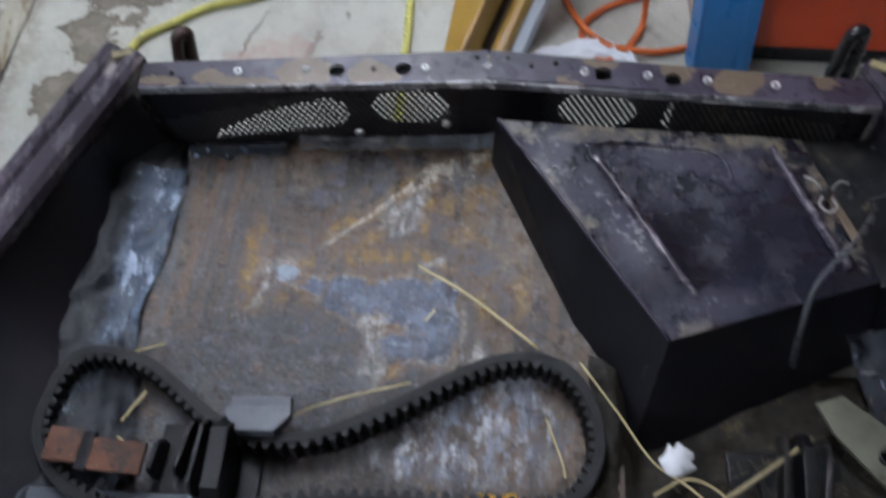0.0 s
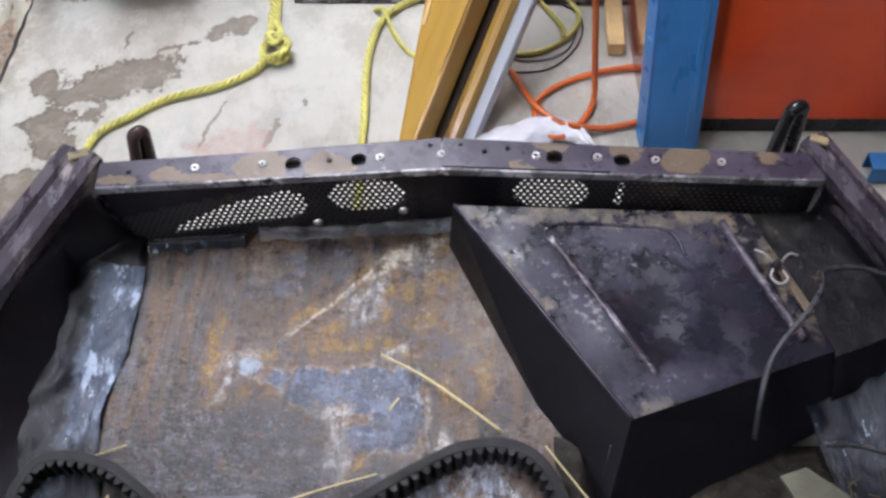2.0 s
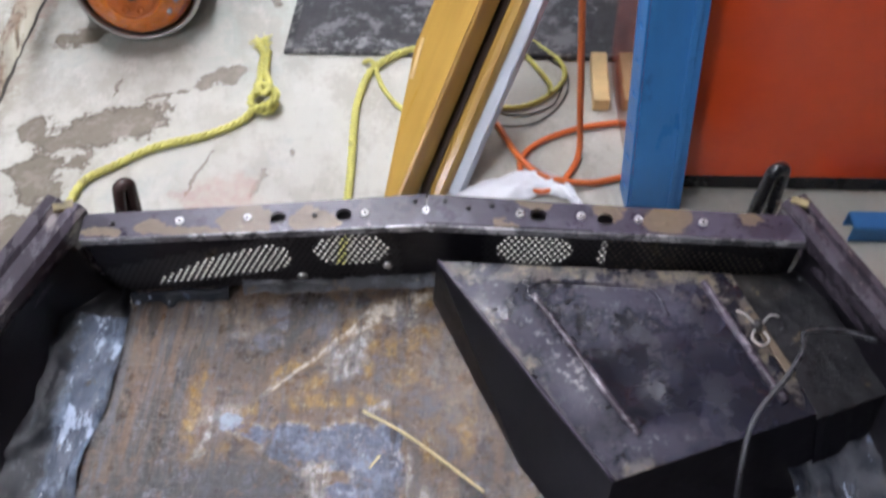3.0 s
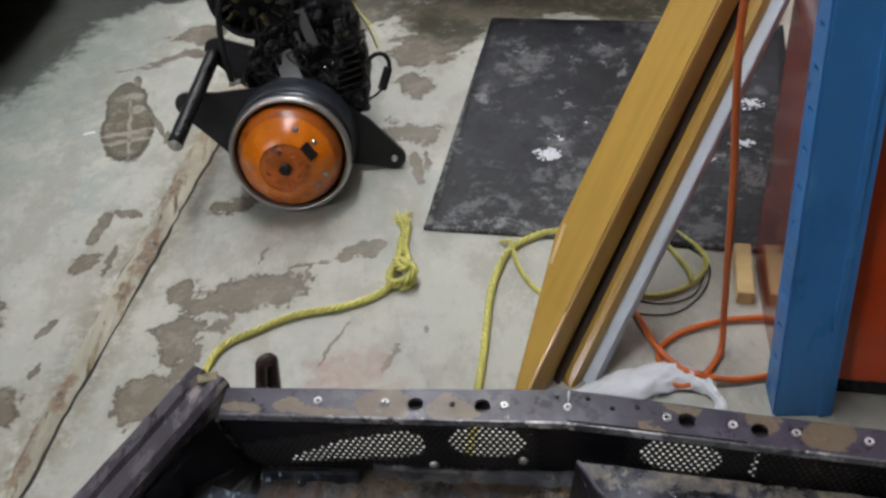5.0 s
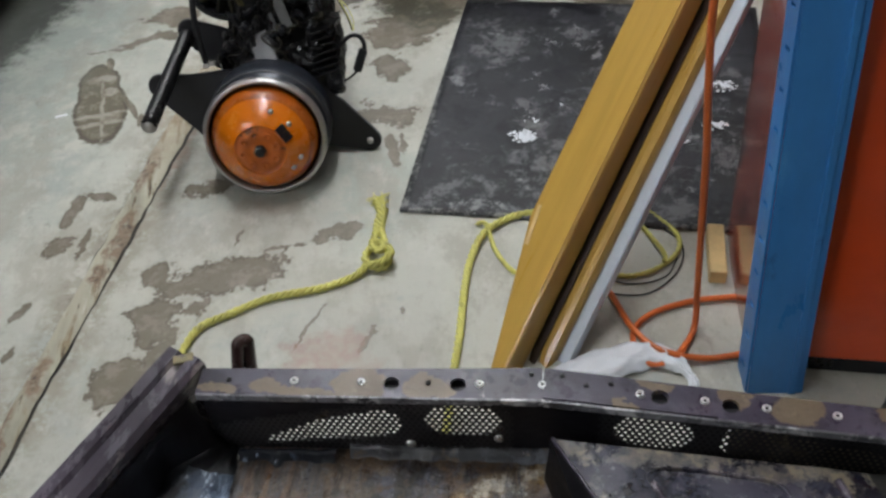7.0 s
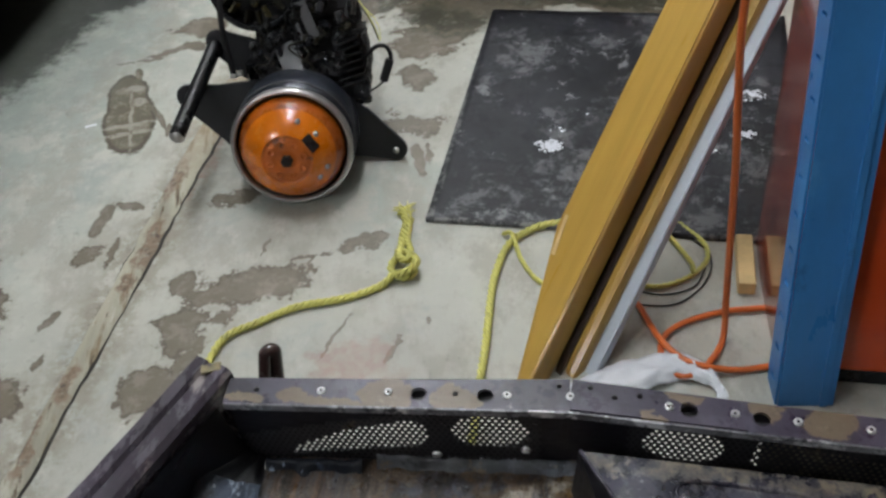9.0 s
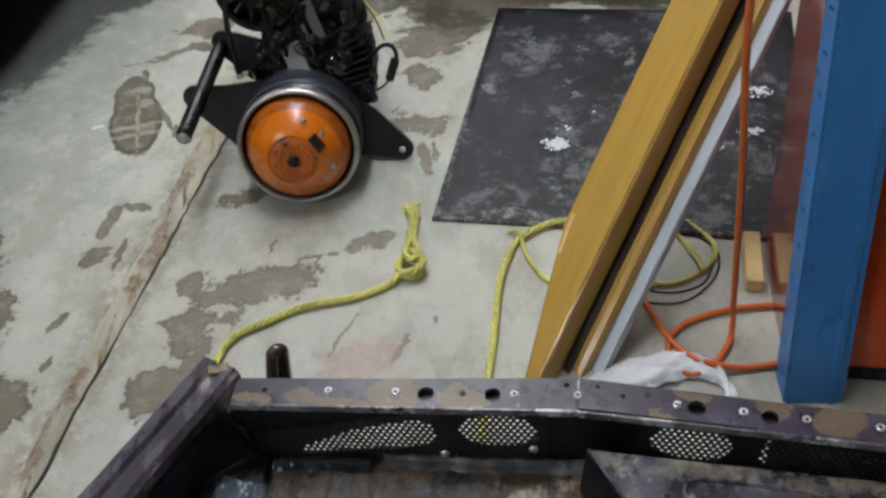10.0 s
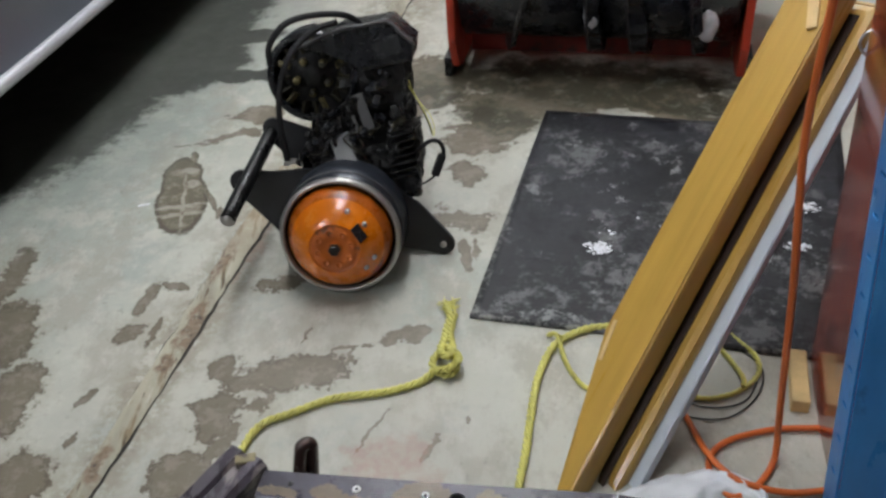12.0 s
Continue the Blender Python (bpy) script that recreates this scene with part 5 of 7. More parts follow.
def bumper_loop(u, v, top_z, r, gap, splay, mat_, turn, tilt, label):
    """A rod bent into a narrow hairpin that stands up behind the flange, its legs spreading downwards."""
    h = top_z - 0.15
    half = gap / 2 + r * 0.8
    arc = [(half * math.sin(a), 0, half * math.cos(a) - half) for a in (math.pi * k / 10 - math.pi / 2 for k in range(11))]
    left = [(-half - splay * f, 0, -half - (h - half) * f) for f in (1, 0.75, 0.5, 0.25, 0.1)]
    pts = left + arc + [(-x, y, z_) for x, y, z_ in reversed(left)]
    ob = part("bumper_loop", tube(pts, r, 14, 4), mat_, tray, label, True)
    ob.matrix_basis = pose(u, v, top_z - r, rz=turn) @ pose(0, 0, 0, ry=tilt)


BUMPER_BROWN = material("brown_black_gloss", (0.050, 0.028, 0.026), 0.22, bump=0.1, grain=0.4, grain_scale=40, spots=[((0.16, 0.12, 0.08), 30, 0.62, 0.06)])
bumper_loop(-0.331, 0.030, 0.296, 0.0075, 0.000, 0.006, BUMPER_BROWN, 40, 10, "rusty brown rod loop")
bumper_loop(0.379, 0.050, 0.298, 0.0078, 0.001, 0.010, BLACK_GLOSS, 20, 0, "glossy black rod loop")
# legs under the pan
for u, v in ((-0.30, -0.05), (0.32, -0.05), (-0.36, -0.48), (0.36, -0.48)):
    part("foot", box((0.05, 0.05, 0.16), pose(u, v, 0.08), 0.004), BLACK_PAINT, tray)


# ---- toothed drive belt lying in the pan ----
def drive_belt():
    pts = [(-0.348, 0.329), (-0.327, 0.352), (-0.294, 0.351), (-0.256, 0.332), (-0.230, 0.306), (-0.199, 0.271), (-0.165, 0.246), (-0.133, 0.237),
           (-0.096, 0.236), (-0.042, 0.248), (0.026, 0.270), (0.072, 0.281), (0.116, 0.275), (0.144, 0.251), (0.156, 0.208), (0.149, 0.170),
           (0.123, 0.138), (0.085, 0.132), (-0.003, 0.150), (-0.103, 0.168), (-0.183, 0.170), (-0.27, 0.182), (-0.335, 0.220), (-0.362, 0.275)]
    path = smooth_path([(x, y, 0) for x, y in pts] + [(pts[0][0], pts[0][1], 0)], 12)[:-1]
    dense, total = [], 0
    for a, b in zip(path, path[1:] + path[:1]):
        total += (b - a).length
    teeth = int(total / 0.0115)
    step, walked, want = total / (teeth * 4), 0.0, 0.0
    for a, b in zip(path, path[1:] + path[:1]):
        ln = (b - a).length
        while want <= walked + ln and len(dense) < teeth * 4:
            dense.append(a.lerp(b, (want - walked) / ln))
            want += step
        walked += ln
    n = len(dense)
    top = thing("drive_belt", pose(0, 0, 0), "black toothed rubber drive belt lying loose on edge", "drive belt")
    bm = bmesh.new()
    rings, zlo, zhi = [], 0.183, 0.214
    tooth = prism([(-0.0045, -0.001), (0.0045, -0.001), (0.0028, 0.0040), (0.0015, 0.0056), (-0.0015, 0.0056), (-0.0028, 0.0040)], zlo, zhi - 0.0008)
    tooth_mesh = None
    for i, q in enumerate(dense):
        t = (dense[(i + 1) % n] - dense[i - 1]).normalized()
        inward = Vector((t.y, -t.x, 0))
        rings.append([bm.verts.new(q + inward * o + Vector((0, 0, zz))) for o, zz in ((-0.0022, zlo), (-0.0022, zhi - 0.001), (-0.0012, zhi), (0.0070, zhi), (0.0082, zhi - 0.001), (0.0082, zlo))])
        if i % 4 == 0:
            m = Matrix.Translation(q + inward * 0.0082) @ Matrix.Rotation(math.atan2(t.y, t.x) + math.pi, 4, "Z")
            if tooth_mesh is None:
                first = part("tooth", tooth, RUBBER, top)
                first.matrix_basis, tooth_mesh = m, first.data
            else:
                ob = new("tooth", tooth_mesh)
                ob.parent, ob.matrix_basis = top, m
    for i in range(n):
        lo, hi = rings[i], rings[(i + 1) % n]
        for k in range(6):
            bm.faces.new((lo[k], lo[(k + 1) % 6], hi[(k + 1) % 6], hi[k]))
    part("band", bm, RUBBER, top, "smooth rubber band of the belt")


drive_belt()


FAR_DIRT = material("dusty_blue_grey_sheet", (0.050, 0.052, 0.060), 0.35, bump=0.6, bump_scale=60, grain=0.5, grain_scale=40, fine=0.74,
                    spots=[((0.12, 0.13, 0.16), 16, 0.50, 0.12), ((0.015, 0.015, 0.018), 20, 0.54, 0.08), ((0.12, 0.085, 0.05), 26, 0.57, 0.08), ((0.32, 0.33, 0.37), 60, 0.63, 0.05)])


def torn_flap(u0, u1, v0, seed, wide, mat_):
    bm = bmesh.new()
    rows = []
    for i in range(31):
        u = u0 + (u1 - u0) * i / 30
        wv = wide + 0.010 * noise.noise(Vector((u * 40, seed, 0)))
        rows.append([bm.verts.new((u, v0 + vee(u) - wv * k / 6, ZF + 0.004 + 0.007 * math.sin(k * 0.9) + 0.005 * noise.noise(Vector((u * 60, k * 0.7, seed))))) for k in range(7)])
    for lo, hi in zip(rows, rows[1:]):
        for k in range(6):
            bm.faces.new((lo[k], lo[k + 1], hi[k + 1], hi[k]))
    part("torn_flap", bm, mat_, tray, "torn curled strip of dark paint and metal", True)


torn_flap(-0.335, -0.225, -0.022, 1.0, 0.020, DARK_STRIP)
torn_flap(-0.21, 0.012, -0.012, 4.0, 0.024, FAR_DIRT)


# ---- snow machine engine standing on the floor ----
EB = Vector((0.05, 0.964, -0.261)).normalized()
ER = EB.cross(Vector((0, 0, 1))).normalized()
EU = ER.cross(EB)
ENGINE = Matrix((ER, EB, EU)).transposed().to_4x4()
ENGINE.translation = Vector((-0.242, 1.289, 0.105))
TO_Y = Matrix.Rotation(radians(-90), 4, "X")  # a lathe's axis laid along local y, away from the camera


PLATE_PAINT = material("plate_black", (0.014, 0.014, 0.018), 0.4, 0.1, bump=0.15, grain=0.3, grain_scale=60)
DRUM_PAINT = material("drum_blue_black", (0.028, 0.033, 0.045), 0.38, 0.3, bump=0.1, grain=0.25, grain_scale=50)


GREASY = material("greasy_yellowed_metal", (0.030, 0.027, 0.016), 0.4, 0.3, grain=0.5, grain_scale=60, spots=[((0.015, 0.014, 0.010), 30, 0.48, 0.1)])
AMBER_EDGE = material("edge_dark_orange", (0.34, 0.075, 0.002), 0.3, bump=0.05, grain=0.3, grain_scale=40, spots=[((0.10, 0.03, 0.005), 16, 0.54, 0.14)])
CONE_FOOT = material("cone_foot_brown", (0.045, 0.018, 0.006), 0.35, bump=0.3, grain=0.4, grain_scale=60)
SCREWS = [(0.024, 0.060), (0.051, 0.037), (0.062, -0.023), (0.048, -0.040)]
STICKER = (0.043, 0.026)


def casting(size, at, seed, rough):
    """A lumpy cast block with rounded corners."""
    bm = bmesh.new()
    bmesh.ops.create_cube(bm, size=1.0)
    bmesh.ops.subdivide_edges(bm, edges=bm.edges[:], cuts=9, use_grid_fill=True)
    for v in bm.verts:
        p = v.co * 2
        f = 1 - 0.10 * (abs(p.x * p.y) + abs(p.y * p.z) + abs(p.x * p.z)) / 2
        v.co = Vector((v.co.x * size[0] * f, v.co.y * size[1] * f, v.co.z * size[2] * f))
        q = v.co * 34 + Vector((seed, seed * 2, 0))
        v.co += noise.noise_vector(q) * rough + noise.noise_vector(q * 2.7) * rough * 0.5
        v.co += Vector(at)
    return bm


SHROUD_GLINT = material("shroud_reflection_grey", (0.030, 0.032, 0.036), 0.25, grain=0.4, grain_scale=40, spots=[((0.10, 0.10, 0.11), 16, 0.60, 0.1)])


def engine():
    top = thing("engine", ENGINE, "black oily two-stroke engine with an orange clutch, standing on the concrete", "engine")
    back = lambda y: Matrix.Translation((0, y, 0)) @ TO_Y
    # clutch: steel rim, orange cone with hub, black drum behind
    rim = [(0.094, 0.016), (0.0950, 0.000), (0.0968, -0.006), (0.100, -0.0085), (0.104, -0.006), (0.106, 0.000), (0.105, 0.008), (0.102, 0.016)]
    clutch = part("clutch", lathe(rim + rim[:1], back(0), 64), STEEL, top, "bright steel rim of the clutch", True)
    part("backing", lathe([(0.0948, 0.0), (0.094, 0.019), (0.080, 0.020), (0.070, 0.018)], back(0), 64), BLACK_GLOSS, clutch, "black backing ring", True)
    cone = [(0.0790, -0.0262), (0.068, -0.039), (0.056, -0.050), (0.046, -0.057), (0.043, -0.058)]
    part("cone", lathe(cone, back(0), 64), AMBER, clutch, "orange painted clutch cone", True)
    part("skirt", lathe([(0.0925, 0.018), (0.0922, 0.008), (0.0905, -0.001)], back(0), 64), CONE_FOOT, clutch, "dark brown lower edge of the cone", True)
    part("skirt", lathe([(0.0905, -0.001), (0.0882, -0.009), (0.0850, -0.0165), (0.0790, -0.0262)], back(0), 64), AMBER_EDGE, clutch, "darker orange edge of the cone", True)
    hub = [(0.043, -0.058), (0.041, -0.0565), (0.038, -0.0565), (0.036, -0.058), (0.020, -0.059), (0.018, -0.0575), (0.014, -0.0575), (0.0, -0.0575)]
    part("hub", lathe(hub, back(0), 48), AMBER_DARK, clutch, "stained orange hub", True)
    part("bolt", lathe([(0.0105, -0.056), (0.0105, -0.066), (0.009, -0.068), (0, -0.068)], back(0), 6), DARK_METAL, clutch, "dark centre bolt")
    for k in range(8):
        a = 2 * math.pi * k / 8 + 0.2
        bm = lathe([(0.0068, -0.0585), (0.0068, -0.0605), (0.005, -0.0612), (0.0042, -0.0595), (0, -0.0593)], Matrix.Translation((0.029 * math.cos(a), 0, 0.029 * math.sin(a))) @ back(0), 12)
        part("hub_rivet", bm, AMBER_DARK, clutch, "", True)
    cone_y = lambda r: next(y0 + (y1 - y0) * (r - r0) / (r1 - r0) for (r0, y0), (r1, y1) in zip(cone, cone[1:]) if r1 <= r <= r0)
    for x, z in SCREWS:
        part("screw", lathe([(0.0046, 0.006), (0.0046, -0.002), (0.003, -0.0035), (0, -0.003)], Matrix.Translation((x, cone_y(math.hypot(x, z)), z)) @ TO_Y, 12), STEEL, clutch, "", True)
    r, a = math.hypot(*STICKER), math.atan2(STICKER[0], STICKER[1])
    flat = Matrix.Rotation(a, 4, "Y") @ Matrix.Translation((0, cone_y(r) - 0.001, r)) @ Matrix.Rotation(radians(-46), 4, "X")
    part("sticker", box((0.029, 0.0014, 0.019), flat, 0.0004), BLACK_GLOSS, clutch, "small black sticker")
    drum = [(0.0, 0.018), (0.096, 0.018), (0.096, 0.030), (0.104, 0.033), (0.108, 0.040), (0.1085, 0.060), (0.107, 0.098), (0.104, 0.108), (0.096, 0.114), (0.06, 0.118), (0, 0.12)]
    part("drum", lathe(drum, back(0), 64), DRUM_PAINT, top, "blue-black clutch drum", True)

    part("drum_edge", lathe([(0.1050, 0.0335), (0.1062, 0.0325), (0.1072, 0.0335), (0.1062, 0.0350), (0.1050, 0.0335)], back(0), 64), GREY_PLASTIC, top, "thin pale edge of the drum", True)
    # mounting plates with a rounded end each side
    def plate(y, pts, mat_):
        bm = bmesh.new()
        add_prism(bm, pts, 0, 0.010, Matrix(((1, 0, 0, 0), (0, 0, 1, y), (0, 1, 0, 0), (0, 0, 0, 1))), 0.003)
        return part("mounting_plate", bm, mat_, top, "black steel mounting plate")
    end = lambda cx, cz, r, a0, a1: [(cx + r * math.cos(radians(a0 + (a1 - a0) * k / 7)), cz + r * math.sin(radians(a0 + (a1 - a0) * k / 7))) for k in range(8)]
    plate(0.098, end(-0.190, 0.070, 0.022, 75, 235) + [(-0.155, 0.004), (-0.128, -0.036), (-0.095, -0.070), (0.0, -0.080), (0.070, -0.058)] + end(0.169, -0.060, 0.021, -95, 50)
          + [(0.127, 0.022), (0.107, 0.034), (0.05, 0.088), (-0.072, 0.090), (-0.135, 0.083)], PLATE_PAINT)
    plate(0.165, end(-0.138, 0.148, 0.021, 60, 250) + [(-0.10, 0.075), (0.0, 0.03), (0.0, 0.12)], PLATE_PAINT)
    part("plate_bolt", lathe([(0.006, 0.100), (0.006, 0.095), (0, 0.094)], Matrix.Translation((0.169, 0, -0.060)) @ TO_Y, 12), STEEL, top, "", True)
    p0, p1 = Vector((-0.181, -0.03, 0.050)), Vector((-0.140, 0.19, 0.148))
    part("mounting_tube", tube([p0, p0.lerp(p1, 0.03), p0.lerp(p1, 0.5), p1], 0.0135, 16, 4), DARK_METAL, top, "bare dark steel tube", True)
    part("tube_plug", lathe([(0.0, -0.003), (0.006, -0.003), (0.009, 0.0), (0.0142, 0.0005), (0.0142, 0.004), (0.0, 0.004)], Matrix.Translation(p0 - Vector((0.0005, 0.003, 0.0015))) @ TO_Y, 16), STEEL, top, "", True)

    # crankcase, cylinder with fins, shroud
    part("crankcase", casting((0.20, 0.14, 0.17), (0.005, 0.190, 0.03), 3, 0.010), DARK_METAL, top)
    part("crankcase", casting((0.19, 0.11, 0.16), (0.025, 0.205, 0.135), 8, 0.012), DARK_METAL, top)
    part("cylinder", casting((0.13, 0.11, 0.12), (0.055, 0.205, 0.225), 13, 0.008), DARK_METAL, top)
    part("carburettor", casting((0.062, 0.08, 0.11), (0.104, 0.165, 0.105), 18, 0.008), DARK_METAL, top)
    part("air_box", casting((0.05, 0.06, 0.06), (0.108, 0.135, 0.055), 23, 0.006), BLACK_GLOSS, top)
    for k in range(7):
        part("fin", box((0.050 - 0.002 * k, 0.050, 0.0028), Matrix.Translation((0.104, 0.125, 0.070 + 0.013 * k)) @ Matrix.Rotation(radians(-14), 4, "Y"), 0.001), DARK_METAL, top)
    outline = [(-0.075, 0.298), (0.007, 0.329), (0.090, 0.338), (0.131, 0.300), (0.127, 0.269), (0.040, 0.254), (0.006, 0.282)]
    bm = bmesh.new()
    add_prism(bm, outline, 0, 0.12, Matrix(((1, 0, 0, 0), (0, 0, 1, 0.135), (0, 1, 0, 0), (0, 0, 0, 1))), 0.006)
    shroud = part("shroud", bm, BLACK_GLOSS, top, "scuffed black cooling shroud")
    path = [Vector((x, 0.134, z)) for x, z in outline]
    part("shroud_edge", tube([path[0], path[0].lerp(path[1], 0.5), path[1], path[1].lerp(path[2], 0.5), path[2], path[2].lerp(path[3], 0.5), path[3]], 0.0032, 8, 6), GREY_PLASTIC, shroud, "grey worn shroud edge", True)
    # no opening here: thin plate coloured for a pale reflection on the shroud
    part("window", box((0.050, 0.003, 0.034), Matrix.Translation((0.086, 0.1335, 0.296)) @ Matrix.Rotation(radians(-12), 4, "Y"), 0.001), SHROUD_GLINT, shroud, "pale reflection painted on the shroud's face")

    # open fan housing with flywheel
    fan = Matrix.Translation((-0.052, 0.165, 0.245)) @ TO_Y
    ring = [(0.070, -0.020), (0.078, -0.022), (0.082, -0.014), (0.082, 0.05), (0.0, 0.055)]
    part("fan_housing", lathe(ring + [(0.0, 0.05), (0.070, 0.04), (0.070, -0.020)], fan, 40), BLACK_GLOSS, top, "round black fan housing", True)
    part("flywheel", lathe([(0.062, 0.02), (0.062, 0.002), (0.050, -0.004), (0.022, -0.006), (0.018, -0.014), (0, -0.014)], fan, 40), DARK_METAL, top, "oily flywheel", True)
    random.seed(11)
    for k in range(16):
        a = 2 * math.pi * k / 16 + random.uniform(-0.08, 0.08)
        m = fan @ Matrix.Rotation(a, 4, "Z") @ Matrix.Translation((random.uniform(0.050, 0.058), 0, -0.008)) @ Matrix.Rotation(0.5, 4, "X")
        part("blade", box((0.022, 0.0035 + 0.004 * random.random(), 0.020), m, 0.001), GREASY if k % 3 else OLIVE, top)
    for k in range(5):
        a = 2 * math.pi * k / 5 + 0.4
        part("boss", lathe([(0.007, -0.002), (0.007, -0.018), (0.004, -0.020), (0, -0.020)], fan @ Matrix.Translation((0.030 * math.cos(a), 0.030 * math.sin(a), 0)), 12), OLIVE, top, "", True)
    # grey fin plates
    part("bracket", box((0.018, 0.004, 0.066), Matrix.Translation((0.040, 0.112, 0.188)) @ Matrix.Rotation(radians(-16), 4, "Y"), 0.001), GREY_PLASTIC, top, "light grey metal strip")
    part("bracket", box((0.036, 0.004, 0.062), Matrix.Translation((0.000, 0.105, 0.120)) @ Matrix.Rotation(radians(-20), 4, "Y") @ Matrix.Rotation(radians(-25), 4, "X"), 0.001), GREY_PLASTIC, top, "light grey metal strip")
    part("bracket", box((0.006, 0.004, 0.045), Matrix.Translation((0.022, 0.112, 0.175)) @ Matrix.Rotation(radians(-14), 4, "Y"), 0.001), GREY_PLASTIC, top, "light grey metal strip")
    random.seed(21)
    for k in range(70):
        x, z = random.uniform(-0.09, 0.115), random.uniform(0.07, 0.25)
        if (x + 0.052) ** 2 + (z - 0.245) ** 2 < 0.005:
            continue
        m = Matrix.Translation((x, 0.118 + random.uniform(-0.012, 0.02), z)) @ Euler([random.uniform(-0.6, 0.6) for _ in range(3)]).to_matrix().to_4x4()
        mt = random.choice([DARK_METAL, DARK_METAL, DARK_METAL, BLACK_GLOSS, BLACK_GLOSS, GREASY])
        if k % 3:
            r = random.uniform(0.003, 0.009)
            part("fitting", lathe([(0, 0), (r, 0), (r, 0.010), (r * 0.6, 0.012), (r * 0.6, 0.022), (0, 0.023)], m @ Matrix.Rotation(radians(random.choice((90, 100, 20))), 4, "X"), 10), mt, top)
        else:
            part("fitting", box((random.uniform(0.006, 0.018), random.uniform(0.008, 0.02), random.uniform(0.008, 0.026)), m, 0.003), mt, top)
    for k in range(6):
        x0, z0 = random.uniform(-0.06, 0.06), random.uniform(0.10, 0.22)
        pts = [(x0, 0.115, z0)] + [(x0 + random.uniform(-0.04, 0.04), 0.100 + random.uniform(0, 0.02), z0 - 0.025 * q + random.uniform(-0.02, 0.02)) for q in (1, 2, 3)] + [(x0, 0.125, z0 - 0.09)]
        part("wire", tube(pts, 0.0018, 6, 6), RUBBER if k % 2 else GREASY, top, "", True)
    # hoses and wires
    for pts, r in (([(-0.102, 0.10, 0.105), (-0.106, 0.095, 0.17), (-0.100, 0.095, 0.235), (-0.075, 0.10, 0.295), (-0.035, 0.115, 0.330), (0.005, 0.13, 0.342)], 0.0055),
                   ([(-0.118, 0.12, 0.275), (-0.112, 0.11, 0.31), (-0.080, 0.11, 0.345), (-0.030, 0.12, 0.356), (0.020, 0.14, 0.350), (0.045, 0.16, 0.325)], 0.0055)):
        part("hose", tube(pts, r, 10, 8), RUBBER, top, "black rubber hose", True)
    part("hose_clip", box((0.012, 0.012, 0.008), Matrix.Translation((-0.102, 0.098, 0.103)), 0.002), STEEL, top)
    part("hose_clip", box((0.010, 0.012, 0.008), Matrix.Translation((-0.090, 0.098, 0.106)), 0.002), STEEL, top)
    for pts, r, mt in (([(0.118, 0.15, 0.235), (0.128, 0.14, 0.21), (0.142, 0.135, 0.185), (0.156, 0.13, 0.15), (0.158, 0.13, 0.135)], 0.0009, ROPE),
                       ([(0.116, 0.15, 0.225), (0.135, 0.145, 0.195), (0.152, 0.14, 0.175), (0.160, 0.135, 0.155), (0.160, 0.13, 0.137)], 0.0008, ROPE),
                       ([(0.12, 0.15, 0.19), (0.134, 0.14, 0.192), (0.148, 0.135, 0.165), (0.157, 0.13, 0.137)], 0.0012, RUBBER),
                       ([(0.125, 0.13, 0.105), (0.15, 0.12, 0.128), (0.168, 0.12, 0.128), (0.176, 0.12, 0.112), (0.172, 0.12, 0.090)], 0.004, RUBBER),
                       ([(0.158, 0.12, 0.065), (0.145, 0.12, 0.055), (0.128, 0.125, 0.045)], 0.002, RUBBER)):
        part("wire", tube(pts, r, 7, 8), mt, top, "", True)
    part("connector", box((0.016, 0.014, 0.044), Matrix.Translation((0.166, 0.12, 0.085)) @ Matrix.Rotation(radians(22), 4, "Y"), 0.005), RUBBER, top, "black plug connector")


engine()


# ---- ropes and cord on the floor ----
def rope_thing(name, lines, mat_, label, category, radius, laid=True, group=""):
    def one(pts):
        bm = bmesh.new()
        if laid:
            add_rope(bm, pts, radius)
        else:
            add_tube(bm, smooth_path(pts, 12), radius, 12)
        return bm
    if len(lines) == 1:
        return tagged(part(name, one(lines[0]), mat_, None, "", True), label, category, group)
    top = thing(name, pose(0, 0, 0), label, category, group)
    for pts in lines:
        part("length", one(pts), mat_, top, "", True)
    return top


z = 0.007
rope_thing("rope", [[(-0.40, 0.80, z), (-0.372, 0.90, z), (-0.348, 0.955, z), (-0.302, 0.978, z), (-0.242, 1.003, z), (-0.162, 1.012, z), (-0.108, 1.030, z), (-0.086, 1.046, 0.012),
                     (-0.062, 1.040, 0.024), (-0.046, 1.058, 0.026), (-0.058, 1.080, 0.022), (-0.082, 1.076, 0.016), (-0.088, 1.056, 0.014), (-0.070, 1.040, 0.010),
                     (-0.052, 1.046, 0.014), (-0.054, 1.070, 0.024), (-0.072, 1.090, 0.024), (-0.074, 1.068, 0.030), (-0.062, 1.058, 0.032), (-0.056, 1.09, 0.018), (-0.060, 1.13, 0.010), (-0.056, 1.165, z), (-0.052, 1.185, z)],
                    [(-0.078, 1.085, 0.012), (-0.070, 1.12, 0.010), (-0.066, 1.150, z), (-0.060, 1.178, z), (-0.068, 1.205, z)]],
           ROPE, "yellow laid polypropylene rope with a knotted end", "rope", 0.0064, group="yellow ropes")
# frayed end
random.seed(5)
fray = bmesh.new()
for k in range(26):
    x0, y0 = random.uniform(-0.068, -0.050), random.uniform(1.175, 1.20)
    add_tube(fray, smooth_path([(x0, y0, 0.008), (x0 + random.uniform(-0.008, 0.006), y0 + 0.014, 0.010), (x0 + random.uniform(-0.016, 0.010), y0 + random.uniform(0.02, 0.034), 0.006)], 4), 0.0009, 5)
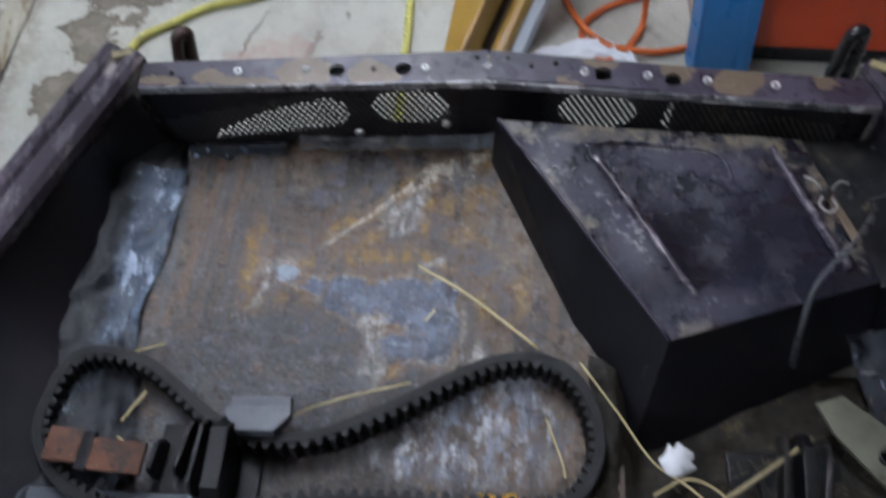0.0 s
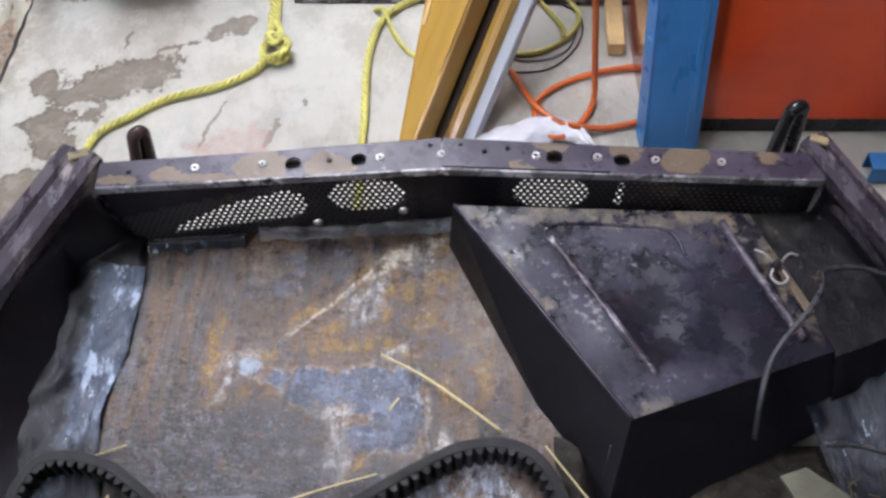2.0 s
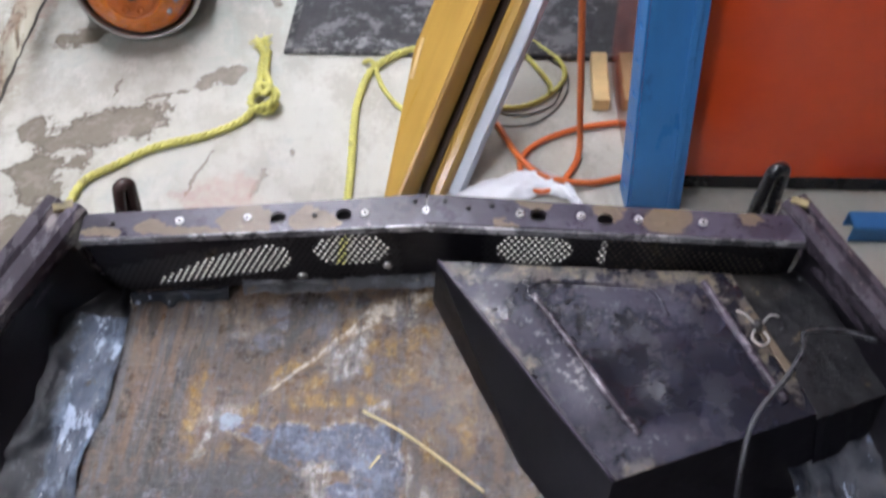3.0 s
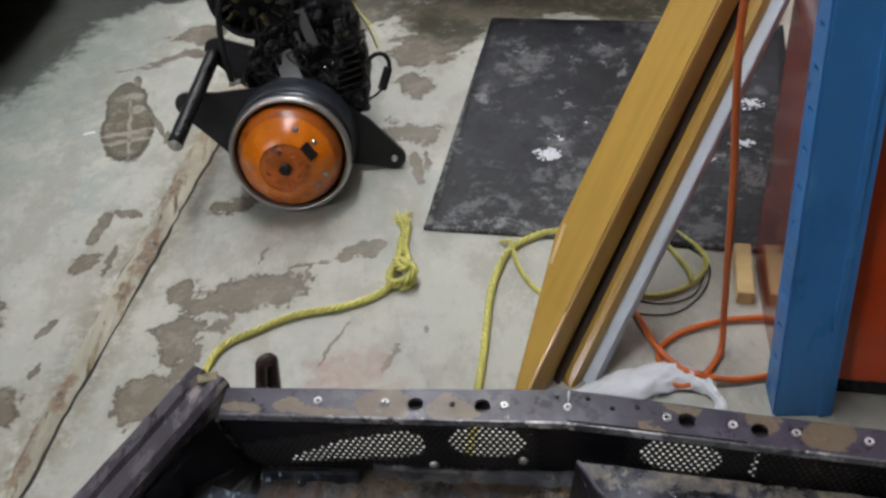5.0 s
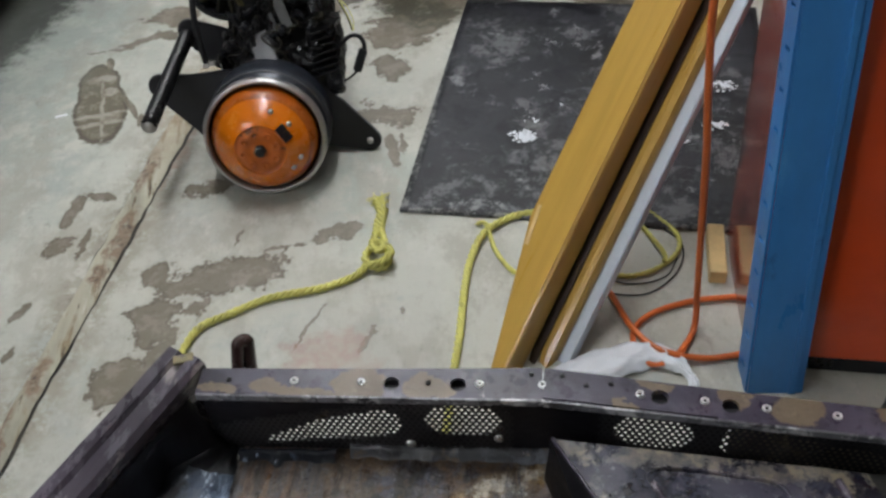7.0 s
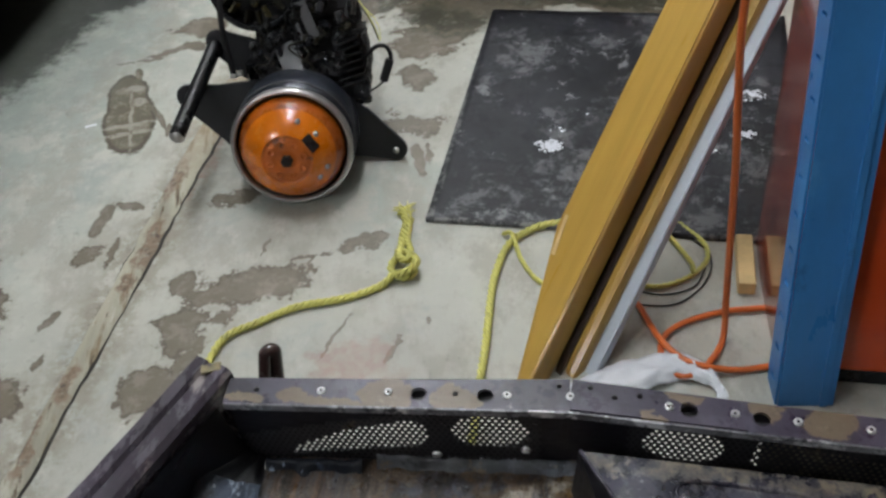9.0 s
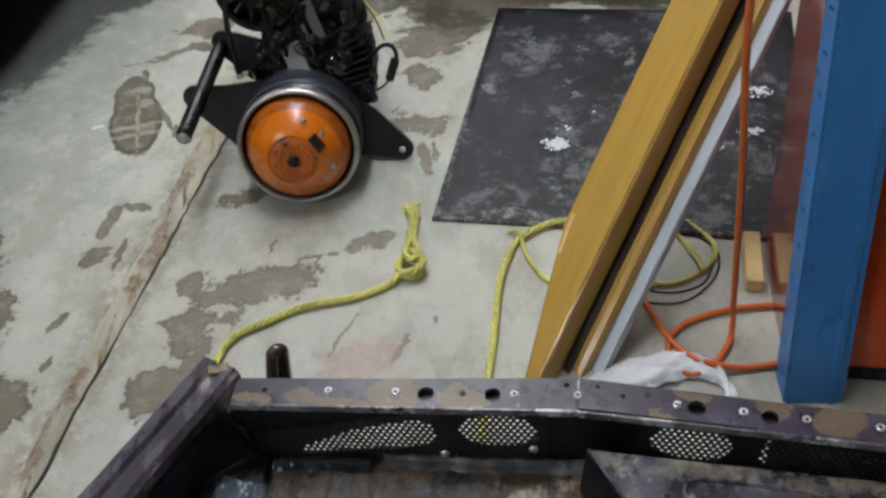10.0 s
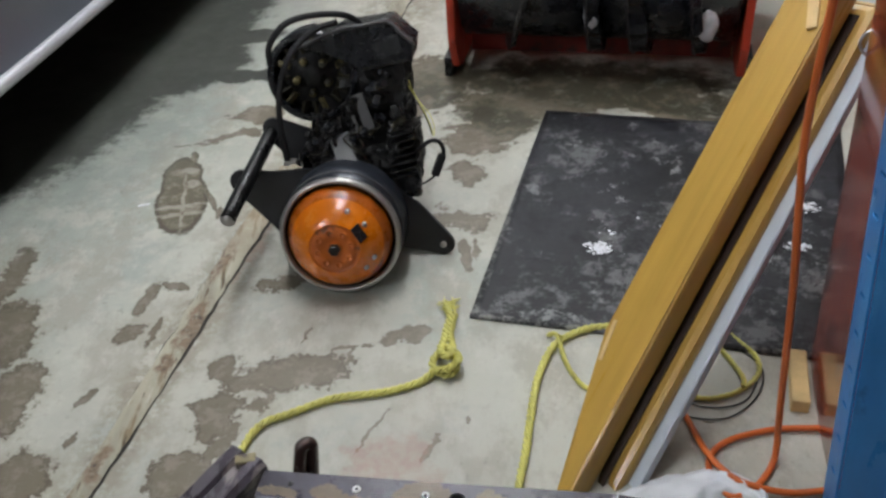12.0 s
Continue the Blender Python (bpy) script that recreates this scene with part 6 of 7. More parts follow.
tagged(part("rope_fibres", fray, ROPE), "frayed yellow rope fibres on the concrete", "rope fibres", kind="stuff")
rope_thing("rope", [[(0.005, 0.70, z), (0.022, 0.77, z), (0.033, 0.828, z), (0.046, 0.885, z), (0.063, 0.975, z), (0.078, 1.035, z), (0.107, 1.096, z), (0.148, 1.125, z), (0.192, 1.134, z), (0.26, 1.125, z), (0.33, 1.12, z)]],
           ROPE, "yellow laid polypropylene rope running under the boards", "rope", 0.0064, group="yellow ropes")
rope_thing("rope", [[(0.100, 1.125, 0.004), (0.114, 1.110, 0.014), (0.122, 1.06, 0.004), (0.145, 1.006, 0.004), (0.19, 0.985, 0.004)],
                    [(0.375, 1.13, 0.004), (0.398, 1.09, 0.004), (0.416, 1.055, 0.004), (0.412, 1.018, 0.004), (0.377, 0.985, 0.004), (0.33, 0.97, 0.004), (0.285, 0.978, 0.004)],
                    [(0.358, 1.10, 0.004), (0.372, 1.06, 0.004), (0.384, 1.01, 0.008), (0.380, 0.985, 0.010)]],
           ROPE, "thin yellow rope strands on the concrete", "rope", 0.0042, group="yellow ropes")
rope_thing("thin_wire", [[(0.25, 0.96, 0.002), (0.30, 0.935, 0.002), (0.35, 0.935, 0.002), (0.40, 0.975, 0.002), (0.42, 1.03, 0.002), (0.395, 1.075, 0.002)],
                         [(0.26, 0.985, 0.002), (0.32, 0.955, 0.002), (0.375, 0.962, 0.002), (0.405, 1.0, 0.002)]],
           RUBBER, "thin grey wire loops on the concrete", "wire", 0.0012, laid=False)
rope_thing("extension_cord", [[(0.36, 0.90, 0.86), (0.350, 0.868, 0.78), (0.347, 0.866, 0.66), (0.347, 0.868, 0.53), (0.355, 0.862, 0.42), (0.364, 0.858, 0.33), (0.376, 0.858, 0.19), (0.386, 0.860, 0.08), (0.388, 0.850, 0.014),
                               (0.368, 0.822, 0.007), (0.340, 0.797, 0.007), (0.312, 0.793, 0.007), (0.296, 0.825, 0.007), (0.303, 0.862, 0.007), (0.340, 0.889, 0.007), (0.404, 0.903, 0.007), (0.464, 0.902, 0.007), (0.53, 0.90, 0.007)],
                              [(0.235, 1.02, 0.007), (0.262, 0.975, 0.007), (0.283, 0.935, 0.007), (0.295, 0.862, 0.017), (0.318, 0.818, 0.017), (0.350, 0.798, 0.016), (0.395, 0.793, 0.007), (0.45, 0.795, 0.007)]],
           CORD, "orange extension cord hanging down and coiled on the floor", "extension cord", 0.0046, laid=False)


def plastic_bag():
    """A crumpled strip of thin white film."""
    bm = bmesh.new()
    rows = []
    w = 14
    path = smooth_path([(0.15, 0.775, 0), (0.205, 0.792, 0), (0.255, 0.805, 0), (0.305, 0.813, 0), (0.340, 0.798, 0), (0.358, 0.772, 0), (0.358, 0.745, 0)], 8)
    for i, q in enumerate(path):
        t = (path[min(i + 1, len(path) - 1)] - path[max(0, i - 1)]).normalized()
        side = Vector((t.y, -t.x, 0))
        f = i / (len(path) - 1)
        half = 0.024 * math.sin(math.pi * min(1, f * 1.1 + 0.1)) ** 0.8 * (1 - 0.3 * f) + 0.008
        row = []
        for k in range(w + 1):
            g = 2 * k / w - 1
            p = q + side * (half * g)
            hgt = 0.006 + 0.012 * (1 - g * g) * math.sin(math.pi * f) + 0.007 * noise.noise(Vector((f * 9, g * 3, 1))) + 0.004 * noise.noise(Vector((f * 30, g * 8, 4)))
            row.append(bm.verts.new((p.x + 0.004 * noise.noise(p * 60), p.y + 0.004 * noise.noise(p * 70), max(0.002, hgt))))
        rows.append(row)
    for lo, hi in zip(rows, rows[1:]):
        for k in range(w):
            bm.faces.new((lo[k], lo[k + 1], hi[k + 1], hi[k]))
    ob = part("plastic_sheet", bm, PAPER, None, "", True)
    m = ob.modifiers.new("thick", "SOLIDIFY")
    m.thickness = 0.0008
    tagged(ob, "crumpled white plastic film lying on the floor", "plastic film")


plastic_bag()

tagged(part("paper_bit", box((0.024, 0.006, 0.001), pose(-0.684, 1.570, 0.0012, rz=14), 0.0003), PAPER), "small white paper strip on the concrete", "paper")

# wood offcut beside the cabinet
tagged(part("wood_offcut", box((0.026, 0.11, 0.024), pose(0.462, 0.99, 0.0135, rz=-14), 0.003), PALE_WOOD), "small tan wood offcut on the floor", "wood")


# ---- snow blower ----
EDGE_METAL = material("greasy_worn_steel", (0.055, 0.052, 0.056), 0.35, 0.5, bump=0.3, grain=0.4, grain_scale=40, spots=[((0.16, 0.15, 0.15), 30, 0.60, 0.08), ((0.015, 0.014, 0.015), 16, 0.54, 0.08)])
DULL_RED = material("dull_red_enamel", (0.20, 0.018, 0.012), 0.5, bump=0.2, grain=0.4, grain_scale=30, spots=[((0.05, 0.02, 0.016), 14, 0.52, 0.1)])
SNOW = material("packed_snow", (0.5, 0.51, 0.54), 0.7, bump=0.5, bump_scale=90, grain=0.3, grain_scale=60)

def snow_blower():
    w, h = 0.655, 0.46
    top = thing("snow_blower", pose(-0.036, 2.045, 0, rz=-12), "red snow blower with a black auger, parked facing the pan", "snow blower")
    side = [(0.0, 0.018), (0.05, 0.0), (0.42, 0.0), (0.46, 0.1), (0.44, 0.38), (0.30, h), (0.05, h - 0.03), (-0.03, 0.30), (-0.035, 0.10)]
    for x in (0.0, w):
        bm = bmesh.new()
        add_prism(bm, [(y, z_) for y, z_ in side], x - 0.009, x + 0.009, Matrix(((0, 0, 1, 0), (1, 0, 0, 0), (0, 1, 0, 0.012), (0, 0, 0, 1))), 0.005)
        part("side_plate", bm, RED_ENAMEL, top, "red steel side plate")
        part("skid", box((0.02, 0.16, 0.05), pose(x + (0.02 if x else -0.02), 0.08, 0.026), 0.006), BLACK_GLOSS, top, "black skid shoe")
        part("bolt", lathe([(0.008, 0), (0.008, 0.008), (0, 0.009)], pose(x + (0.012 if x else -0.012), 0.06, 0.09, ry=90 if x else -90), 8), STEEL, top)
    part("housing", box((w - 0.02, 0.012, h - 0.04), pose(w / 2, 0.33, h / 2), 0.003), RED_ENAMEL, top, "red rear of the auger housing")
    part("scraper_bar", box((w - 0.03, 0.012, 0.11), pose(w / 2, 0.135, 0.070, rx=-8), 0.003), DULL_RED, top, "dull red scraper plate")
    cy, cz, r0 = 0.118, 0.226, 0.150
    part("drum", lathe([(0.0, -w / 2 + 0.02), (r0, -w / 2 + 0.02), (r0, -0.02), (r0 - 0.012, -0.012), (r0 - 0.012, 0.012), (r0, 0.02), (r0, w / 2 - 0.02), (0, w / 2 - 0.02)], pose(w / 2, cy, cz, ry=90), 48), BLACK_GLOSS, top, "blue-black auger drum", True)
    # narrow blades standing off the drum, slanting across it, each with a black paddle on its far side
    for xa, xb, paddle in ((0.225, 0.105, 0.012), (0.300, 0.318, 0.030), (0.375, 0.420, 0.040), (0.505, 0.560, 0.026)):
        bm, pb = bmesh.new(), bmesh.new()
        rows, prows = [], []
        for i in range(25):
            f = i / 24
            a = radians(105 - 195 * f)
            x = xa + (xb - xa) * max(0, (f - 0.15) / 0.85)
            r1 = r0 + 0.034 + 0.004 * math.sin(i * 2.1)
            ring = lambda b_, pts: [b_.verts.new((x + d, cy - r * math.cos(a), cz + r * math.sin(a))) for r, d in pts]
            rows.append(ring(bm, ((r0 - 0.004, -0.0025), (r1, -0.0025), (r1, 0.0025), (r0 - 0.004, 0.0025))))
            w_ = paddle * (0.4 + 0.6 * min(1, f * 1.4)) + 0.004 * noise.noise(Vector((f * 9, xa * 50, 0)))
            prows.append(ring(pb, ((r0 - 0.004, 0.0028), (r1 - 0.004, 0.0028), (r1 - 0.006, w_), (r0 - 0.004, w_))))
        for rs, b_ in ((rows, bm), (prows, pb)):
            for lo, hi in zip(rs, rs[1:]):
                for k in range(4):
                    b_.faces.new((lo[k], lo[(k + 1) % 4], hi[(k + 1) % 4], hi[k]))
            b_.faces.new(rs[0])
            b_.faces.new(rs[-1])
        part("blade", bm, EDGE_METAL, top, "worn dark auger blade")
        part("paddle", pb, BLACK_GLOSS, top, "black paddle behind the blade")
    for x, deg, s, hgt, wide in ((0.318, -6, 1.0, 3.4, 1.1), (0.572, -14, 1.25, 2.2, 1.2)):
        bm = bmesh.new()
        a = radians(deg)
        bmesh.ops.create_icosphere(bm, subdivisions=3, radius=0.016 * s, matrix=pose(x, cy - (r0 + 0.012) * math.cos(a), cz + (r0 + 0.004) * math.sin(a) - 0.02) @ Matrix.Diagonal((0.9 * wide, 0.6, hgt * 0.8, 1)))
        for v in bm.verts:
            v.co += 0.009 * noise.noise_vector(v.co * 40) + 0.004 * noise.noise_vector(v.co * 110)
        part("snow_lump", bm, SNOW, top, "lump of packed snow", True)


snow_blower()


# ---- parked car ----
def car():
    top = thing("car", pose(-0.908, 1.72, 0, rz=-12.3), "silver-grey car parked on the wet concrete", "car")
    prof = [(0.0, 0.255), (-0.012, 0.275), (-0.02, 0.33), (-0.03, 0.50), (-0.025, 0.62), (-0.06, 0.74), (-0.12, 0.82), (-0.30, 1.18), (-0.40, 1.30), (-0.85, 1.36)]
    bm = bmesh.new()
    rows = []
    ys = [(-1.6, 0.76, 0.10), (-1.55, 0.84, 0.02), (-1.25, 0.92, 0), (-0.85, 1.36, 0), (0.85, 1.36, 0), (1.4, 0.93, 0), (1.9, 0.86, 0), (2.28, 0.78, 0.03), (2.34, 0.70, 0.12)]
    for y, cap, ins in ys:
        side_ = [(x - ins, min(zz, cap + 0.02 * k)) for k, (x, zz) in enumerate(prof)]
        rows.append([bm.verts.new((x, y, zz)) for x, zz in side_] + [bm.verts.new((-1.7 - x, y, zz)) for x, zz in reversed(side_)])
    for lo, hi in zip(rows, rows[1:]):
        for k in range(len(lo) - 1):
            bm.faces.new((lo[k], lo[k + 1], hi[k + 1], hi[k]))
    bm.faces.new(rows[0])
    bm.faces.new(rows[-1])
    part("body", bm, CAR_PAINT, top, "silver-grey body side", True)
    for y0, y1 in ((-0.80, 0.0), (0.06, 0.82)):
        for side_ in (0, 1):
            quad = [(-0.128, y0 - (0.16 if y0 < -0.5 else 0), 0.845), (-0.128, y1 + (0.2 if y1 > 0.5 else 0), 0.845), (-0.285, y1 - 0.02, 1.16), (-0.285, y0 + 0.02, 1.16)]
            bm = bmesh.new()
            bm.faces.new([bm.verts.new((-1.7 - x - 0.006 if side_ else x + 0.006, y, zz)) for x, y, zz in quad])
            bmesh.ops.solidify(bm, geom=bm.faces[:], thickness=0.004)
            part("side_window", bm, BLACK_GLOSS, top, "dark side window")
    for y in (-0.83, 0.60, 1.25):
        part("door_seam", tube([(-0.008, y, 0.30), (-0.022, y, 0.50), (-0.020, y, 0.62), (-0.055, y, 0.74), (-0.112, y, 0.82)], 0.004, 6, 4), RUBBER, top)
    part("sill_trim", tube([(0.004, -1.5, 0.255), (0.006, 0, 0.250), (0.004, 1.2, 0.250), (0.0, 2.2, 0.255)], 0.014, 12, 8), CHROME, top, "bright sill edge", True)
    part("underbody", box((1.6, 3.6, 0.06), pose(-0.85, 0.4, 0.235), 0.01), RUBBER, top, "dark underbody")
    for x in (-0.14, -1.56):
        for y in (-1.05, 1.75):
            wheel = part("wheel", lathe([(0.10, -0.09), (0.27, -0.10), (0.31, -0.08), (0.315, 0.0), (0.31, 0.08), (0.27, 0.10), (0.10, 0.09)], pose(x, y, 0.317, ry=90), 32), RUBBER, top, "black tyre", True)
            part("rim", lathe([(0, -0.08), (0.20, -0.085), (0.20, 0.085), (0, 0.08)], pose(x, y, 0.317, ry=90), 24), STEEL, wheel, "", True)


car()


# ---- loose things in the pan (local to it) ----
def in_pan(ob, label, category, group="", kind=""):
    ob.matrix_basis = TRAY @ ob.matrix_basis
    return tagged(ob, label, category, group, kind)


def rod(pts, r, mat_, name, label, category, group=""):
    return in_pan(part(name, tube(pts, r, 7, 8), mat_, None, "", True), label, category, group)


zs = ZF + 0.006
rod([(-0.063, -0.190, zs + 0.004), (-0.020, -0.215, zs + 0.006), (0.02, -0.243, zs + 0.004), (0.061, -0.274, zs)], 0.0015, STRAW, "straw", "bent dry straw lying on the rusty pan", "straw", "straws")
rod([(-0.172, -0.360, zs + 0.004), (-0.154, -0.349, zs + 0.006), (-0.107, -0.332, zs + 0.006), (-0.060, -0.316, zs)], 0.0009, STRAW, "straw", "bent dry straw lying on the rusty pan", "straw", "straws")
rod([(-0.340, -0.298, zs), (-0.310, -0.288, zs + 0.002)], 0.0010, STRAW, "straw", "short dry straw on the rusty pan", "straw", "straws")
rod([(-0.052, -0.250, zs), (-0.043, -0.237, zs)], 0.0011, STRAW, "straw", "short green straw on the rusty pan", "straw", "straws")
rod([(0.10, -0.30, zs + 0.03), (0.135, -0.345, zs + 0.022), (0.165, -0.385, zs + 0.014), (0.195, -0.405, zs + 0.012), (0.222, -0.428, zs + 0.012)], 0.0009, STRAW, "straw", "long dry straw beside the belt", "straw", "straws")
rod([(0.165, -0.415, zs + 0.012), (0.195, -0.400, zs + 0.016), (0.222, -0.410, zs + 0.016), (0.236, -0.43, zs + 0.014)], 0.0009, STRAW, "straw", "long dry straw beside the belt", "straw", "straws")
rod([(0.070, -0.345, zs), (0.085, -0.385, zs), (0.088, -0.400, zs)], 0.0009, STRAW, "straw", "short dry straw inside the belt loop", "straw", "straws")
rod([(0.226, -0.416, zs + 0.014), (0.250, -0.400, zs + 0.018), (0.285, -0.374, zs + 0.020), (0.308, -0.357, zs + 0.016)], 0.0022, TWIG, "twig", "pale twig in the oily dirt", "twig")
rod([(-0.335, -0.37, zs), (-0.315, -0.34, zs + 0.006)], 0.0016, STRAW, "straw", "short dry straw on the pan", "straw", "straws")
rod([(-0.335, -0.385, zs), (-0.305, -0.402, zs)], 0.0012, STRAW, "straw", "short dry straw on the pan", "straw", "straws")
# yellow plastic scrap
bm = bmesh.new()
for a, l in ((0.0, 0.024), (0.5, 0.016), (2.9, 0.020), (3.5, 0.014)):
    add_tube(bm, smooth_path([(0.03, -0.424, zs), (0.03 + l * 0.5 * math.cos(a), -0.424 + l * 0.4 * math.sin(a), zs + 0.004), (0.03 + l * math.cos(a), -0.424 + l * math.sin(a) * 0.7, zs)], 5), 0.0016, 6)
in_pan(part("yellow_scrap", bm, material("yellow_plastic", (0.75, 0.42, 0.04), 0.4), None, "", True), "torn yellow plastic scrap in the pan", "scrap")


def paper_scrap():
    bm = bmesh.new()
    random.seed(8)
    c = bm.verts.new((0.186, -0.384, zs + 0.0178))
    ring = [bm.verts.new((0.186 + random.uniform(0.011, 0.019) * math.cos(a), -0.384 + random.uniform(0.011, 0.019) * math.sin(a), zs + 0.0175 + random.uniform(-0.0012, 0.0016))) for a in (2 * math.pi * k / 18 for k in range(18))]
    for k in range(18):
        bm.faces.new((c, ring[k], ring[(k + 1) % 18]))
    ob = part("paper_scrap", bm, PAPER, None, "", True)
    m = ob.modifiers.new("thick", "SOLIDIFY")
    m.thickness = 0.0006
    in_pan(ob, "torn scrap of white paper in the dirt", "paper")


paper_scrap()

# dirt heap between housing and cross beam
bm = bmesh.new()
rows = []
for j in range(40):
    row = []
    for i in range(70):
        u, v = 0.10 + 0.30 * i / 69, -0.265 - 0.185 * j / 39
        edge = min(1, (i / 6), (69 - i) / 6, (39 - j) / 4, j / 6)
        zz = ZF - 0.006 + edge * (0.014 + 0.008 * noise.noise(Vector((u * 25, v * 25, 2))) + 0.004 * noise.noise(Vector((u * 90, v * 90, 7))))
        dip = max(0.0, min(1.0, 1.25 - well(u, v) / 0.05)) if u > 0.135 else 0.0
        row.append(bm.verts.new((u, v, zz - 0.045 * dip * min(1, (u - 0.135) / 0.03))))
    rows.append(row)
for lo, hi in zip(rows, rows[1:]):
    for k in range(69):
        bm.faces.new((lo[k], lo[k + 1], hi[k + 1], hi[k]))
in_pan(part("dirt", bm, DIRT, None, "", True), "oily dirt and chaff heaped in the pan", "dirt", kind="stuff")
random.seed(17)
bm = bmesh.new()
for k in range(260):
    u, v = random.uniform(0.13, 0.40), random.uniform(-0.44, -0.30)
    a, l = random.random() * 6.28, random.uniform(0.003, 0.012)
    if well(u, v) < 0.045:
        continue
    zz = ZF + 0.012 + random.uniform(0, 0.006)
    add_tube(bm, [Vector((u, v, zz)), Vector((u + l * math.cos(a), v + l * math.sin(a), zz + random.uniform(-0.003, 0.003)))], random.uniform(0.0003, 0.0008), 4)
in_pan(part("chaff", bm, material("old_chaff", (0.085, 0.066, 0.034), 0.8)), "bits of chaff scattered over the oily dirt", "chaff", kind="stuff")


def strap_bracket():
    """Flat steel strap with two holes, lying slantwise."""
    m = TRAY @ pose(0.322, -0.318, ZF + 0.030, rz=-49) @ pose(0, 0, 0, ry=2)
    outer = [(0, -0.012), (0.03, -0.021), (0.20, -0.024), (0.20, 0.020), (0.05, 0.020), (0.01, 0.012)]
    hole = lambda cx, r: [(cx + r * math.cos(a), -0.002 + r * math.sin(a)) for a in (2 * math.pi * k / 16 for k in range(16))]
    flat = Matrix(((1, 0, 0, 0), (0, 0, 1, 0), (0, -1, 0, 0), (0, 0, 0, 1)))
    top = thing("steel_strap", m, "greenish worn steel strap with round holes", "bracket")
    part("plate", plate_with_holes(outer, [hole(0.072, 0.0072), hole(0.152, 0.0085)], 0.004, flat), BRACKET_PAINT, top)
    for cx, r in ((0.072, 0.0072), (0.152, 0.0085)):
        part("hole_rim", lathe([(r, -0.0045), (r, 0.0004), (r + 0.0010, 0.0008), (r + 0.0018, 0.0001), (r + 0.0018, -0.001)], pose(cx, 0.002, 0), 20), EDGE_METAL, top, "dark worn rim of the hole", True)


strap_bracket()


CLIP_GREY = material("grey_steel", (0.10, 0.105, 0.125), 0.45, 0.2, bump=0.2, grain=0.3, grain_scale=60)


def clip_block():
    top = thing("steel_clip", TRAY @ pose(-0.1935, -0.374, ZF + 0.040, rz=2), "grey chamfered steel block lying on the belt", "steel block")
    part("block", prism([(-0.031, 0.013), (0.031, 0.013), (0.031, 0.004), (0.017, -0.013), (-0.017, -0.013), (-0.031, 0.004)], -0.006, 0.006, pose(0, 0, 0, rx=-10), 0.0018), CLIP_GREY, top)
    part("step", prism([(-0.028, 0.024), (0.029, 0.024), (0.030, 0.011), (-0.029, 0.011)], -0.010, 0.001, pose(0, 0, 0), 0.0015), CLIP_GREY, top, "lower step of the block")


clip_block()


def pivot_plates(name, label, m, pieces):
    """Upright greasy plates welded on a foot; pieces are (x, y, length, height, thickness, lean, material)."""
    top = thing(name, m, label, "pivot")
    part("foot", box((0.10, 0.07, 0.006), pose(-0.005, 0.0, 0.003), 0.002), BLACK_PAINT, top)
    for x, y, ln, hgt, thick, lean, mat_ in pieces:
        pts = [(-ln / 2, 0), (ln / 2, 0), (ln / 2, hgt * 0.55), (ln * 0.28, hgt), (-ln * 0.40, hgt), (-ln / 2, hgt * 0.8)]
        part("plate", prism(pts, -thick / 2, thick / 2, pose(x, y, 0, rz=lean) @ Matrix(((0, 0, 1, 0), (1, 0, 0, 0), (0, 1, 0, 0), (0, 0, 0, 1))), 0.0012), mat_, top)
    return top




def shaft_parts():
    """Dark pivots and the rusty strap under the near end."""
    pv = pivot_plates("steering_pivot", "dark greasy steel pivot bolted to the cross beam", TRAY @ pose(-0.236, -0.405, ZF + 0.001),
                      [(-0.006, 0.0, 0.075, 0.050, 0.004, -3, EDGE_METAL), (0.016, -0.006, 0.08, 0.062, 0.016, 0, BLACK_PAINT), (-0.026, 0.010, 0.055, 0.030, 0.004, -8, EDGE_METAL), (-0.050, -0.002, 0.036, 0.034, 0.005, -6, BLACK_PAINT)])
    part("bolt", lathe([(0.008, 0), (0.008, 0.008), (0.006, 0.010), (0, 0.010)], pose(-0.016, 0.040, 0.022), 6), EDGE_METAL, pv)
    top = thing("rusty_strap", TRAY @ pose(-0.336, -0.412, ZF + 0.042, rz=-3), "flat orange-rusted steel strap over the belt", "strap")
    part("plate", box((0.052, 0.030, 0.006), pose(0.020, -0.001, 0), 0.002), BRICK_RUST, top)
    part("plate", box((0.034, 0.032, 0.006), pose(-0.030, 0.004, 0.001), 0.002), BRICK_RUST, top)
    part("band", box((0.012, 0.036, 0.008), pose(-0.009, 0.001, 0), 0.002), BLACK_PAINT, top, "dark band round the strap")
    part("leg", box((0.012, 0.020, 0.042), pose(0.018, -0.002, -0.022), 0.002), BLACK_PAINT, top)
    pivot_plates("idler_bracket", "dark greasy steel bracket standing in the pan", TRAY @ pose(0.290, -0.400, ZF + 0.001, rz=4),
                 [(-0.010, 0.008, 0.085, 0.030, 0.004, -10, EDGE_METAL), (0.006, 0.004, 0.085, 0.042, 0.010, -8, BLACK_PAINT), (0.026, 0.0, 0.08, 0.026, 0.005, -14, EDGE_METAL), (-0.030, -0.010, 0.05, 0.020, 0.004, 0, BLACK_PAINT)])


shaft_parts()

CABLE_GREY = material("dark_cable", (0.035, 0.036, 0.042), 0.3, bump=0.2, grain=0.3, grain_scale=90)
